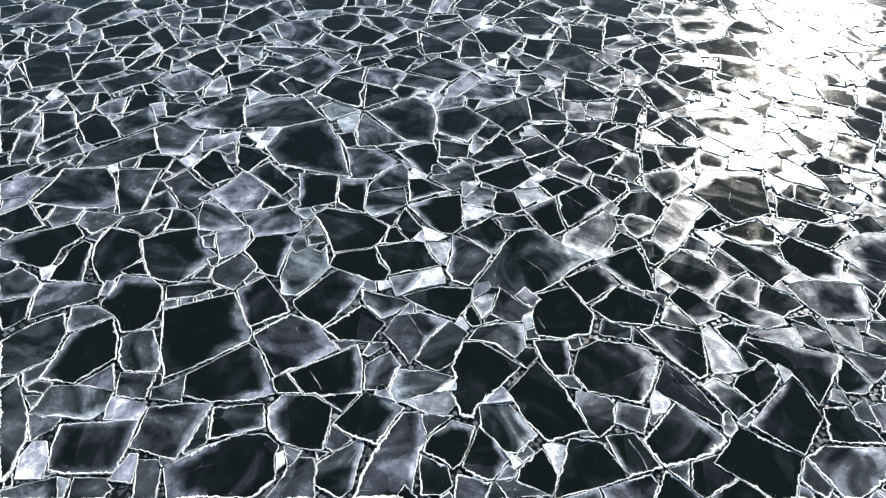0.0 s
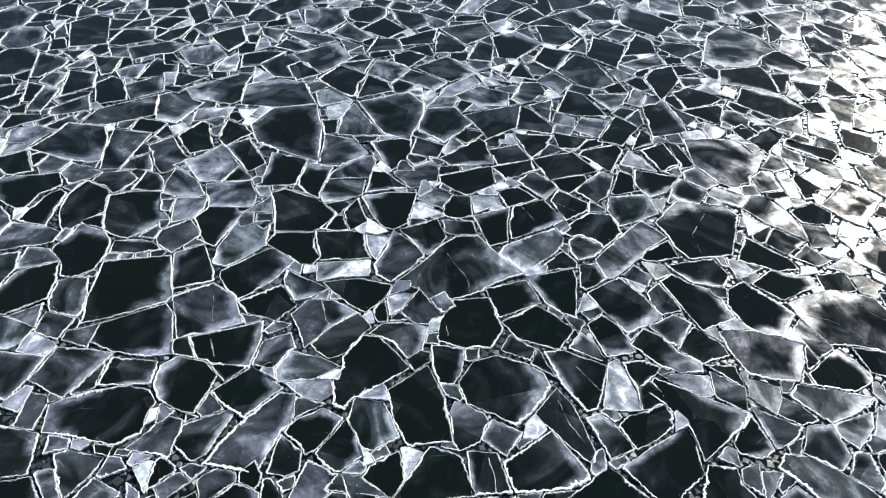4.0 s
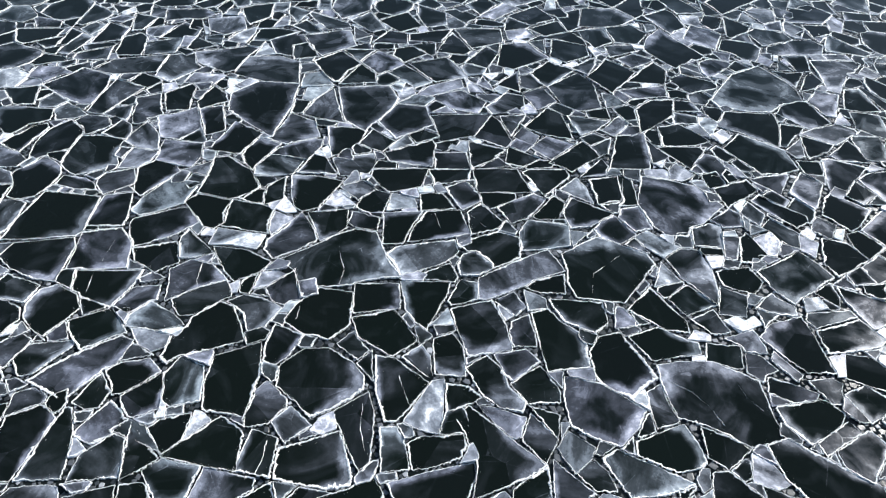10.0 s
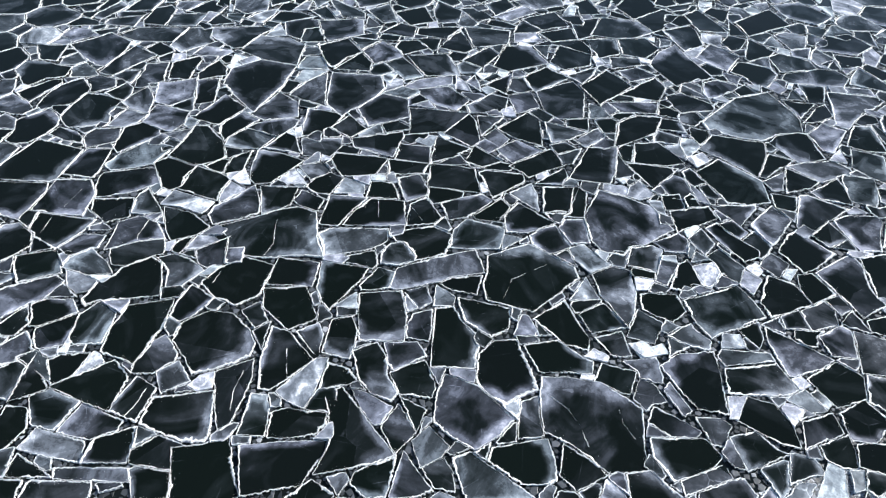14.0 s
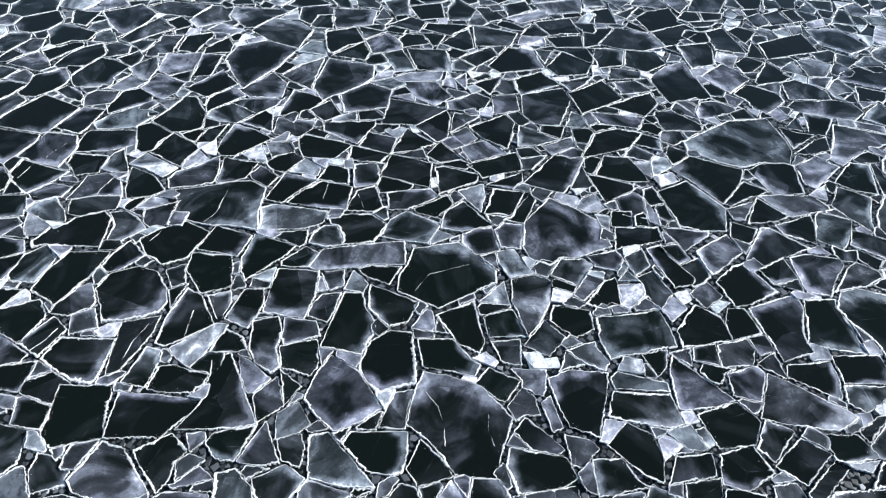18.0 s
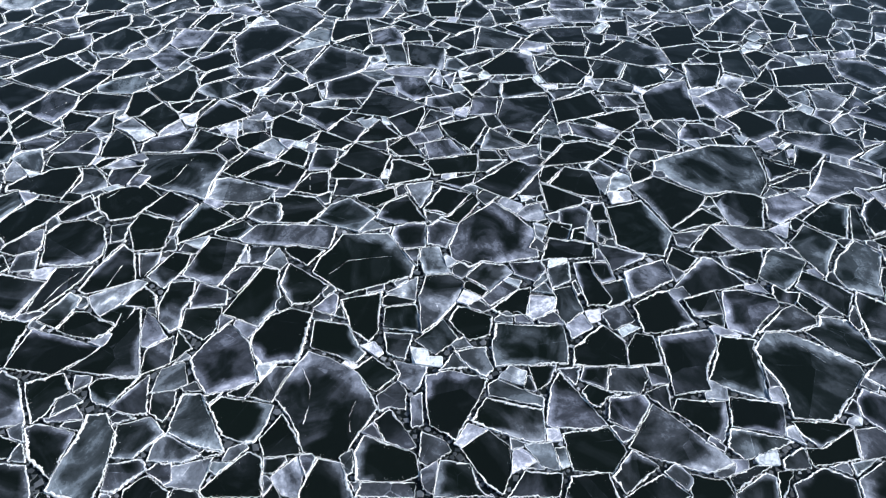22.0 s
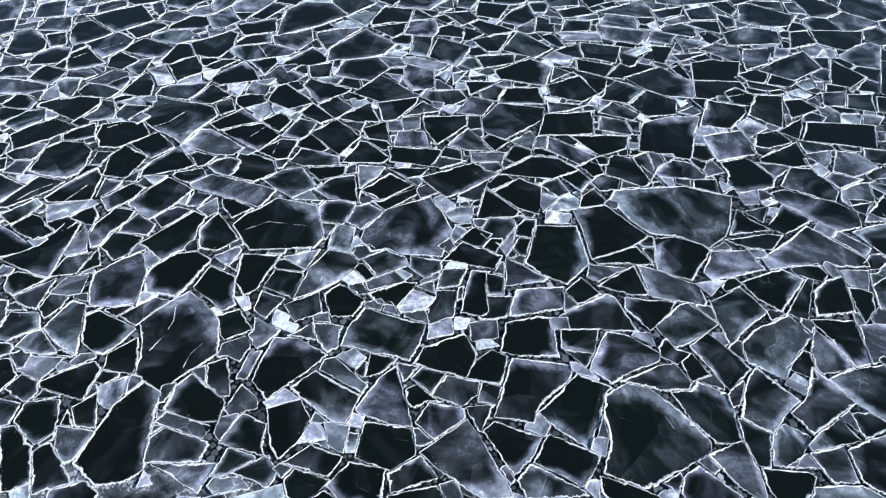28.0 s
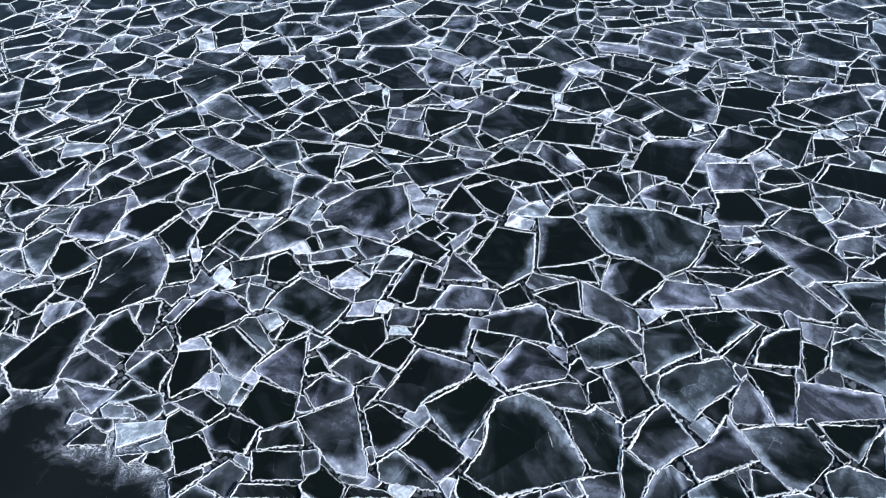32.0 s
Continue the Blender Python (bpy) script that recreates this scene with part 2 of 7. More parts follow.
def make_frazil():
    m, nt, b = material("grey_frazil_slush")
    L = nt.links.new
    geo = nt.nodes.new("ShaderNodeNewGeometry")
    near = attribute(nt, "edge")
    wisp = node(nt, "TexNoise", Scale=1.3, Detail=8.0, Roughness=0.68, Distortion=1.2)
    L(geo.outputs["Position"], wisp.inputs["Vector"])
    thread = node(nt, "TexVoronoi", Scale=7.0)
    thread.feature = "DISTANCE_TO_EDGE"
    bent = nt.nodes.new("ShaderNodeVectorMath")
    bent.operation = "ADD"
    warp = node(nt, "TexNoise", Scale=3.0, Detail=4.0)
    L(geo.outputs["Position"], warp.inputs["Vector"])
    L(geo.outputs["Position"], bent.inputs[0])
    L(warp.outputs["Color"], bent.inputs[1])
    L(bent.outputs[0], thread.inputs["Vector"])
    lines = calc(nt, "SUBTRACT", 1.0, calc(nt, "MULTIPLY", thread.outputs["Distance"], 6.0), clamp=True)
    cover = calc(nt, "ADD", calc(nt, "MULTIPLY", calc(nt, "SUBTRACT", wisp.outputs["Fac"], 0.5), 2.6), calc(nt, "SUBTRACT", calc(nt, "MULTIPLY", calc(nt, "POWER", near, 3.2), 1.5), 0.66))
    cover = calc(nt, "MULTIPLY", cover, calc(nt, "ADD", 0.55, calc(nt, "MULTIPLY", lines, 0.6)), clamp=True)
    L(ramp(nt, cover, [(0.0, (0.10, 0.12, 0.15)), (0.6, (0.26, 0.29, 0.34)), (1.0, (0.62, 0.66, 0.72))]), b.inputs["Base Color"])
    L(calc(nt, "MULTIPLY", cover, 0.9), b.inputs["Alpha"])
    b.inputs["Roughness"].default_value = 0.55
    bump = node(nt, "Bump", Strength=0.5, Distance=0.02)
    L(cover, bump.inputs["Height"])
    L(bump.outputs[0], b.inputs["Normal"])
    return m


ICE, FROST, SLUSH, WATER, FRAZIL = make_ice(), make_frost(), make_slush(), make_water(), make_frazil()

# ---- the lake ----
bm = bmesh.new()
bmesh.ops.create_grid(bm, x_segments=24, y_segments=24, size=2500)
me = bpy.data.meshes.new("water")
bm.to_mesh(me)
bm.free()
me.materials.append(WATER)
tagged(new("water", me), "black open lake water between the broken ice floes", "water", kind="structure")


# ---- ice floes ----
BAY_X, BAY_Y = 14.55, 11.9     # where the edge of the open water begins to run north-east


def area(p):
    return 0.5 * sum(a[0] * b[1] - b[0] * a[1] for a, b in zip(p, p[1:] + p[:1]))


def outline(corners, rng, step=0.10, wobble=0.006, cut=0.06):
    """A worn outline through the corners: corners blunted, edges slightly uneven."""
    n, pts = len(corners), []
    for i in range(n):
        a, b, c = Vector(corners[i - 1]), Vector(corners[i]), Vector(corners[(i + 1) % n])
        r1 = min(cut, 0.25 * (a - b).length)
        r2 = min(cut, 0.25 * (c - b).length)
        p, q = b + (a - b).normalized() * r1, b + (c - b).normalized() * r2
        pts += [p, (p + q + b * 2) / 4, q]
        nxt = c + (b - c).normalized() * min(cut, 0.25 * (c - b).length)
        run = nxt - q
        k = int(run.length / step)
        side = Vector((-run.y, run.x)).normalized() if run.length > 1e-6 else Vector((0, 0))
        bow = rng.uniform(-0.012, 0.012) * run.length
        for j in range(1, k):
            f = j / k
            pts.append(q + run * f + side * (bow * 4 * f * (1 - f) + rng.gauss(0, wobble)))
    return pts


class Pile:
    """Collects loose faces with the ice attributes, for one mesh."""

    def __init__(self):
        self.v, self.f, self.e, self.m, self.s, self.b = [], [], [], [], [], []

    def add(self, verts, faces, edge, milk, seed, band=None):
        k = len(self.v)
        self.v += verts
        self.f += [tuple(i + k for i in f) for f in faces]
        self.e += edge
        self.m += [milk] * len(verts)
        self.s += [seed] * len(verts)
        self.b += band or [-1.0] * len(verts)

    def mesh(self, name, mat):
        me = bpy.data.meshes.new(name)
        me.from_pydata(self.v, [], self.f)
        for key, values in (("edge", self.e), ("milk", self.m), ("seed", self.s), ("band", self.b)):
            me.attributes.new(key, "FLOAT", "POINT").data.foreach_set("value", values)
        me.materials.append(mat)
        return me


def slab(pile, pts, z, tilt, thick, milk, seed, band):
    """A slab of ice: rounded top edge, sides under the water line, a ring inside for the cloudy margin."""
    n = len(pts)
    c = sum(pts, Vector((0, 0))) / n
    rings = ((1.0, -thick, 1.0), (1.0, -0.012, 1.0), (0.985, 0.0, 1.0), (0.78, 0.0, 0.66), (0.55, 0.0, 0.3), (0.3, 0.0, 0.0))
    way = Vector((math.cos(radians(band)), math.sin(radians(band)))) if band is not None and abs(band) < 400 else None
    verts, edge, faces, cloudy = [], [], [], []
    for f, dz, e in rings:
        for p in pts:
            q = c + (p - c) * f
            d = q - c
            verts.append((q.x, q.y, z + dz + d.x * tilt[0] + d.y * tilt[1]))
            edge.append(e)
            if way:
                u = min(1.0, max(0.0, (p - c).normalized().dot(way) * 1.3 - 0.05))
                cloudy.append(u * u * (3 - 2 * u))
            else:
                cloudy.append(-1.0 if band is None else 0.62 if band > 0 else 0.08)
    for r in range(len(rings) - 1):
        for i in range(n):
            j = (i + 1) % n
            faces.append((r * n + i, r * n + j, r * n + n + j, r * n + n + i))
    k = len(verts)
    verts.append((c.x, c.y, z))
    edge.append(0.0)
    cloudy.append(0.3 if way else cloudy[-1])
    faces += [((len(rings) - 1) * n + i, (len(rings) - 1) * n + (i + 1) % n, k) for i in range(n)]
    pile.add(verts, faces, edge, milk, seed, cloudy)


def rim(pile, pts, z, tilt, width, rng, seed, step=0.027):
    """The frost crust standing along the floe's edge: a broken, spiky ridge of changing width and height."""
    n = len(pts)
    c = sum(pts, Vector((0, 0))) / n
    fine = []
    for i in range(n):
        a, b = pts[i], pts[(i + 1) % n]
        k = max(1, round((b - a).length / step))
        fine += [a.lerp(b, j / k) for j in range(k)]
    n = len(fine)
    # the crust is heavy along some sides and all but missing along others
    sides = [rng.choice((0.3, 0.5, 0.75, 0.9, 1.1, 1.3)) for _ in range(12)]
    verts = []
    for i, p in enumerate(fine):
        u = 12 * (0.5 + math.atan2(p.y - c.y, p.x - c.x) / 6.2832)
        heavy = sides[int(u) % 12] + (sides[(int(u) + 1) % 12] - sides[int(u) % 12]) * min(1.0, max(0.0, (u % 1 - 0.3) / 0.4))
        t = fine[(i + 1) % n] - fine[i - 1]
        inward = Vector((-t.y, t.x)).normalized()
        big = noise.noise(Vector((p.x * 1.1 + seed * 40, p.y * 1.1, 3.1)))
        small = noise.noise(Vector((p.x * 9, p.y * 9, seed * 9)))
        w = width * heavy * max(0.2, 0.9 + 0.7 * big + 0.5 * small + rng.uniform(-0.2, 0.2)) * (rng.uniform(1.1, 1.5) if rng.random() < 0.15 else 1.0)
        h = min(0.17 * w + 0.003, 0.015) * rng.uniform(0.8, 1.2)
        p = p + inward * rng.uniform(-0.008, 0.012)
        d = p - c
        base = z + d.x * tilt[0] + d.y * tilt[1]
        q1, q2, q3 = p + inward * rng.uniform(0.1, 0.4) * w, p + inward * rng.uniform(0.55, 0.8) * w, p + inward * w
        o = p - inward * 0.005
        verts += [(o.x, o.y, base - 0.022), (q1.x, q1.y, base + h), (q2.x, q2.y, base + h * rng.uniform(0.4, 1.0)), (q3.x, q3.y, base - 0.004)]
    faces = []
    for i in range(n):
        j = (i + 1) % n
        for r in range(3):
            faces.append((i * 4 + r, j * 4 + r, j * 4 + r + 1, i * 4 + r + 1))
    # loose frost grains scattered along the crust
    for i, p in enumerate(fine):
        if rng.random() > 0.8:
            continue
        t = fine[(i + 1) % n] - fine[i - 1]
        q = p + Vector((-t.y, t.x)).normalized() * (width * (0.4 + rng.expovariate(2.0))) + t.normalized() * rng.uniform(-0.02, 0.02)
        r, a, d = rng.uniform(0.003, 0.008), rng.uniform(0, 6.28), q - c
        base = z + d.x * tilt[0] + d.y * tilt[1]
        k = len(verts)
        verts += [(q.x + r * math.cos(a + u), q.y + r * math.sin(a + u), base - 0.002) for u in (0, 2.1, 4.2)] + [(q.x, q.y, base + r)]
        faces += [(k, k + 1, k + 3), (k + 1, k + 2, k + 3), (k + 2, k, k + 3)]
    pile.add(verts, faces, [1.0] * len(verts), 1.0, seed)


def crack(pile, way, c, z, tilt, rng, seed):
    """A healed crack across the floe along the given line: a thin, broken white seam."""
    line = []
    for a, b in zip(way, way[1:]):
        k = max(2, int((b - a).length / 0.04))
        line += [a.lerp(b, j / k) for j in range(k)]
    line.append(way[-1])
    verts, faces = [], []
    for j, p in enumerate(line):
        side = line[min(j + 1, len(line) - 1)] - line[max(j - 1, 0)]
        side = Vector((-side.y, side.x)).normalized()
        p = p + side * rng.gauss(0, 0.007)
        w = 0.008 * max(0.0, 0.5 + 1.6 * noise.noise(Vector((p.x * 3, p.y * 3, seed * 30)))) * rng.uniform(0.6, 1.3)
        d = p - c
        base = z + d.x * tilt[0] + d.y * tilt[1]
        l, r = p + side * w, p - side * w
        verts += [(l.x, l.y, base - 0.002), (p.x, p.y, base + 0.8 * w + 0.001), (r.x, r.y, base - 0.002)]
        if j:
            q = 3 * j
            faces += [(q - 3, q, q + 1, q - 2), (q - 2, q + 1, q + 2, q - 1)]
    pile.add(verts, faces, [1.0] * len(verts), 1.0, seed)


FLOES = []          # every outline that is laid, for what fills the gaps
FAR_SLAB, FAR_RIM = Pile(), Pile()
TONES = ("dark clear", "grey clouded", "pale milky", "snow-white")


def near_view(x, y):
    """The stretch of the field over which the flight looks."""
    return -16 < x < 19 and 3 < y < 36


def describe(corners, size, milk, band):
    """What one would say of a floe: its size, form, ice and margin."""
    big = "large" if size > 1.35 else "small" if size < 0.6 else "medium-sized"
    form = {3: "triangular", 4: "four-sided", 5: "five-sided"}.get(len(corners), "many-sided")
    if milk == 3:
        return f"{big} {form} snow-white ice chunk wedged between floes"
    if any(x > BAY_X - 0.6 + 0.72 * max(0.0, y - BAY_Y) for x, y in corners):
        return f"{big} {form} {TONES[milk]} ice floe beside open black water"
    margin = "white frost rim" if band is None or band < -400 else "cloudy all round" if band > 400 else "cloudy along one edge"
    return f"{big} {form} {TONES[milk]} ice floe, {margin}"



def floe(corners, milk=0, alone=True, band=None, cracks=()):
    """One floe of the given corners (metres). milk: 0 clear, 1 clouded, 2 milky, 3 snow-white.
    band: the heading in degrees of the side along which it is cloudy (999 all round, -999 nowhere)."""
    corners = [tuple(c) for c in corners]
    if area(corners) < 0:
        corners.reverse()
    rng = random.Random(len(FLOES) * 7 + 3)
    size = math.sqrt(area(corners))
    FLOES.append(corners)
    seed = rng.random()
    z = 0.022 + rng.uniform(0, 0.012) + (0.012 if size < 0.5 else 0)
    lean = 0.014 / max(0.6, size) if size > 0.6 else 0.03
    tilt = (rng.gauss(0, lean), rng.gauss(0, lean))
    pts = outline(corners, rng, cut=min(0.03, 0.07 * size))
    level = (0.0, 0.30, 0.67, 0.93)[milk] + rng.uniform(-0.07, 0.07) - (0.07 if size > 1.6 and milk else 0.0)
    width = (0.047, 0.043, 0.032, 0.02)[milk] * rng.uniform(0.75, 1.2) * min(1.0, 0.5 + 0.5 * size)
    body, crust = (Pile(), Pile()) if alone else (FAR_SLAB, FAR_RIM)
    slab(body, pts, z, tilt, 0.09, level, seed, band)
    rim(crust, pts, z, tilt, width, rng, seed, 0.027 if alone or near_view(*corners[0]) else 0.09)
    if alone:
        kind = "ice_chunk" if milk == 3 else "ice_floe"
        mid = sum(pts, Vector((0, 0))) / len(pts)
        ob = tagged(new(kind), describe(corners, size, milk, band), "ice chunk" if milk == 3 else "ice floe", group="drifting ice floes")
        ob.location = (mid.x, mid.y, 0.0)
        ob.empty_display_size = 0.2
        parts = [("slab", body, ICE), ("frost_rim", crust, FROST)]
        for way in cracks:
            seam = Pile()
            crack(seam, [Vector(p) for p in way], mid, z, tilt, rng, seed)
            parts.append(("crack", seam, FROST))
        for name, pile, mat in parts:
            me = pile.mesh(name, mat)
            me.transform(Matrix.Translation((-mid.x, -mid.y, 0.0)))
            new(name, me).parent = ob


# ---- floes by plan ----
# the floes that lie under the flight
floe([(10.18, 11.95), (10.70, 11.29), (11.29, 11.39), (11.70, 11.38), (12.14, 11.24), (12.17, 11.35), (12.31, 11.30), (12.39, 11.52), (12.74, 11.88), (12.43, 12.26), (12.29, 12.56), (12.02, 13.04), (11.03, 13.06), (10.35, 12.70), (9.96, 12.38)], 1, band=138, cracks=[[(10.32, 12.09), (10.82, 12.05), (11.19, 11.88), (11.58, 11.57)], [(11.64, 12.69), (11.87, 12.47), (12.21, 12.29)]])
floe([(7.40, 13.76), (7.79, 13.39), (8.84, 13.79), (9.15, 15.41), (8.85, 15.68), (7.49, 15.66), (6.92, 14.62), (7.27, 14.10)], 0, band=108, cracks=[[(8.27, 15.34), (7.87, 14.34), (8.06, 13.70)]])
floe([(8.06, 17.48), (8.67, 16.76), (9.09, 16.60), (9.63, 16.76), (9.63, 17.04), (9.59, 17.17), (9.86, 17.53), (10.19, 18.51), (9.66, 18.78), (9.29, 19.01), (8.49, 18.93), (7.79, 18.73)], 1, band=29)
floe([(1.19, 11.75), (0.76, 11.05), (1.33, 10.96), (1.35, 11.03), (1.37, 10.96), (1.76, 10.60), (2.52, 10.95), (2.92, 11.23), (2.91, 11.31), (3.33, 11.68), (3.82, 11.99), (3.13, 12.40), (2.43, 13.08), (1.86, 12.91), (1.54, 12.49)], 1, band=1, cracks=[[(1.74, 12.31), (2.07, 11.92), (2.45, 11.53), (2.58, 11.10)]])
floe([(9.92, 23.72), (10.57, 24.01), (10.78, 24.60), (11.24, 25.17), (11.41, 25.24), (11.09, 25.91), (10.71, 26.28), (9.69, 26.91), (8.95, 25.83), (8.79, 24.74), (8.69, 23.81), (9.01, 23.50)], 1, band=-113)
floe([(2.80, 8.52), (3.05, 8.05), (3.63, 7.94), (4.14, 7.74), (4.40, 8.10), (4.74, 8.85), (4.55, 9.17), (4.13, 9.35), (3.50, 9.42), (3.01, 9.14)], 0, band=1)
floe([(9.36, 10.05), (9.89, 10.11), (10.09, 10.68), (10.11, 11.18), (9.74, 11.24), (9.07, 11.37), (8.31, 11.16), (8.48, 10.64), (8.85, 10.08)], 1, band=-35)
floe([(15.66, 20.62), (15.96, 20.53), (16.56, 20.13), (17.01, 20.75), (17.01, 21.02), (16.76, 21.89), (16.59, 22.41), (16.40, 22.50), (15.59, 22.23), (14.95, 21.84), (14.74, 21.44), (14.92, 20.85), (15.40, 20.61)], 0, band=135, cracks=[[(15.41, 21.83), (15.98, 21.91)]])
floe([(7.58, 8.37), (7.64, 8.26), (7.79, 7.77), (8.48, 8.56), (8.78, 9.09), (8.72, 9.08), (7.82, 9.30), (6.83, 9.56), (6.69, 9.16), (7.06, 8.92), (7.50, 8.50)], 0, band=39)
floe([(14.62, 10.78), (14.65, 11.34), (14.50, 11.65), (13.53, 11.76), (12.76, 11.90), (12.40, 11.52), (12.84, 10.95), (14.05, 10.31)], 0, band=90)
floe([(5.66, 6.16), (6.17, 5.75), (6.60, 5.76), (7.05, 6.64), (5.92, 7.34), (5.67, 6.97), (5.68, 6.91), (5.24, 6.46)], 0, band=-999)
floe([(7.07, 6.63), (7.78, 7.49), (7.64, 8.25), (7.50, 8.49), (6.82, 7.91), (6.22, 7.30)], 0, band=138)
floe([(11.87, 15.92), (12.40, 15.64), (12.51, 15.95), (12.70, 16.25), (13.14, 17.07), (12.72, 17.40), (12.22, 17.64), (11.38, 16.34)], 1, band=-53)
floe([(9.76, 11.28), (9.91, 11.67), (10.11, 12.08), (9.66, 12.44), (8.97, 12.90), (8.61, 12.54), (8.56, 12.00), (8.96, 11.39)], 0, band=-38)
floe([(1.69, 7.39), (2.11, 6.85), (2.71, 7.07), (2.99, 7.13), (2.62, 8.10), (2.07, 8.85), (1.38, 8.05)], 0, band=-999)
floe([(12.31, 13.96), (12.90, 13.72), (13.48, 13.98), (13.06, 14.62), (12.57, 15.37), (11.98, 14.80), (11.80, 14.25)], 0, band=174)
floe([(4.30, 6.34), (5.29, 6.64), (5.68, 6.92), (5.61, 7.10), (4.84, 7.82), (4.48, 7.45), (3.97, 6.93)], 0, band=16)
floe([(-3.61, 15.38), (-2.66, 15.19), (-3.10, 16.78), (-3.71, 18.06), (-5.01, 17.55), (-5.37, 16.51), (-4.76, 15.66)], 0, band=999)
floe([(-6.17, 8.98), (-5.88, 8.24), (-5.13, 8.68), (-4.27, 9.26), (-4.26, 9.46), (-4.18, 9.53), (-4.38, 9.69), (-4.91, 10.69), (-6.45, 10.13)], 0, band=1)
floe([(7.62, 11.56), (7.95, 11.08), (8.75, 11.67), (8.55, 12.00), (8.52, 12.14), (8.26, 12.47), (7.76, 12.53), (7.31, 12.77), (6.98, 12.44)], 0, band=29)
floe([(5.93, 11.00), (6.28, 10.64), (7.07, 11.27), (6.65, 11.87), (6.04, 12.40), (5.28, 11.67)], 0, band=-64)
floe([(10.87, 20.45), (11.42, 20.79), (11.79, 21.24), (11.26, 22.03), (11.05, 22.08), (9.85, 22.25), (9.59, 21.21)], 0, band=67)
floe([(1.98, 10.15), (2.09, 9.82), (2.05, 9.53), (2.76, 9.44), (3.37, 9.58), (3.53, 10.19), (3.03, 11.04), (2.23, 10.80), (2.09, 10.21)], 0, band=-999, cracks=[[(2.13, 10.20), (2.34, 9.72)]])
floe([(5.75, 12.26), (5.92, 12.31), (6.56, 13.19), (6.70, 13.51), (6.83, 13.64), (7.26, 14.10), (6.57, 14.64), (6.07, 13.94), (5.44, 12.88)], 1, band=-67)
floe([(0.20, 8.05), (0.38, 7.43), (0.64, 7.36), (0.78, 7.71), (0.88, 7.72), (1.38, 8.27), (1.73, 8.68), (1.30, 9.04), (0.86, 9.35), (0.46, 9.34), (0.20, 8.63), (0.28, 8.38)], 0, band=-999)
floe([(14.91, 18.45), (15.24, 19.21), (14.99, 19.37), (14.84, 19.52), (14.40, 20.29), (14.07, 20.53), (13.56, 19.25)], 0, band=146)
floe([(-1.23, 16.99), (-0.26, 16.75), (-0.32, 16.98), (-0.23, 18.27), (-0.34, 18.90), (-1.02, 19.47), (-2.49, 18.53)], 0, band=999)
floe([(4.94, 8.95), (5.50, 8.38), (5.72, 8.51), (5.83, 9.02), (5.86, 9.67), (4.91, 9.87), (4.46, 9.71)], 0, band=-152, cracks=[[(5.20, 9.49), (5.79, 8.94)]])
floe([(15.68, 17.04), (16.51, 17.74), (16.64, 18.34), (16.44, 18.33), (15.38, 18.09), (14.82, 17.92), (15.31, 16.80)], 1, band=31)
floe([(11.02, 10.09), (11.43, 10.46), (11.46, 10.60), (11.20, 10.95), (10.85, 11.24), (10.09, 10.37), (10.20, 10.07)], 0, band=49)
floe([(10.37, 9.18), (10.91, 9.53), (11.38, 10.04), (10.40, 10.05), (9.81, 10.05), (9.61, 9.71)], 1, band=-35)
floe([(10.09, 22.32), (11.12, 22.13), (10.93, 23.31), (10.64, 23.95), (10.13, 23.70), (9.21, 23.34), (9.20, 22.39)], 0, band=-113)
floe([(-1.63, 5.65), (-0.53, 5.66), (-0.49, 6.04), (-0.41, 6.61), (-0.27, 6.87), (-0.44, 7.53), (-0.76, 7.52), (-1.28, 6.68), (-1.51, 6.15)], 1, band=1)
floe([(9.77, 15.26), (10.39, 14.94), (10.80, 14.74), (10.73, 15.17), (10.44, 15.85), (9.95, 16.45), (9.53, 16.29), (9.29, 15.73)], 1, band=29)
floe([(3.85, 9.95), (4.82, 9.84), (5.10, 10.48), (5.01, 10.58), (4.18, 11.04), (3.44, 10.36)], 0, band=-999)
floe([(3.62, 6.14), (3.42, 6.45), (3.20, 6.88), (2.93, 6.96), (2.53, 6.98), (2.45, 6.74), (2.10, 5.70)], 0, band=-999)
floe([(13.62, 14.72), (14.26, 15.23), (14.39, 15.51), (13.76, 15.92), (12.93, 15.07), (13.24, 14.47)], 1, band=-35)
floe([(13.20, 11.92), (13.71, 12.76), (13.72, 13.03), (13.31, 13.19), (12.41, 12.51), (12.64, 12.17)], 0, band=-121)
floe([(-3.10, 12.85), (-2.77, 12.06), (-1.78, 12.28), (-1.75, 12.34), (-1.48, 12.45), (-1.37, 13.08), (-2.18, 13.61), (-3.13, 13.83), (-3.46, 13.57)], 0, band=-999)
floe([(5.12, 21.03), (5.68, 21.57), (4.89, 23.01), (4.21, 23.39), (3.63, 21.97), (4.46, 21.15)], 1, band=-999)
floe([(3.73, 12.05), (4.11, 12.42), (4.52, 13.00), (4.62, 13.46), (4.33, 13.84), (3.56, 13.23), (3.12, 12.84), (3.03, 12.50)], 1, band=-151)
floe([(-3.85, 8.85), (-3.53, 8.28), (-3.30, 8.45), (-2.87, 8.68), (-2.28, 9.07), (-2.83, 9.77), (-3.48, 10.09), (-4.26, 9.46)], 1, band=1, cracks=[[(-3.29, 9.66), (-2.98, 8.96)]])
floe([(7.20, 25.25), (7.22, 25.54), (7.95, 26.66), (6.70, 27.40), (5.82, 28.04), (5.61, 27.05), (5.76, 26.04)], 0, band=143)
floe([(5.03, 7.66), (5.65, 7.24), (5.73, 7.54), (5.27, 8.45), (4.84, 8.88), (4.42, 8.05), (4.85, 7.83)], 0, band=-999, cracks=[[(4.91, 8.55), (5.15, 8.07), (5.51, 7.67)]])
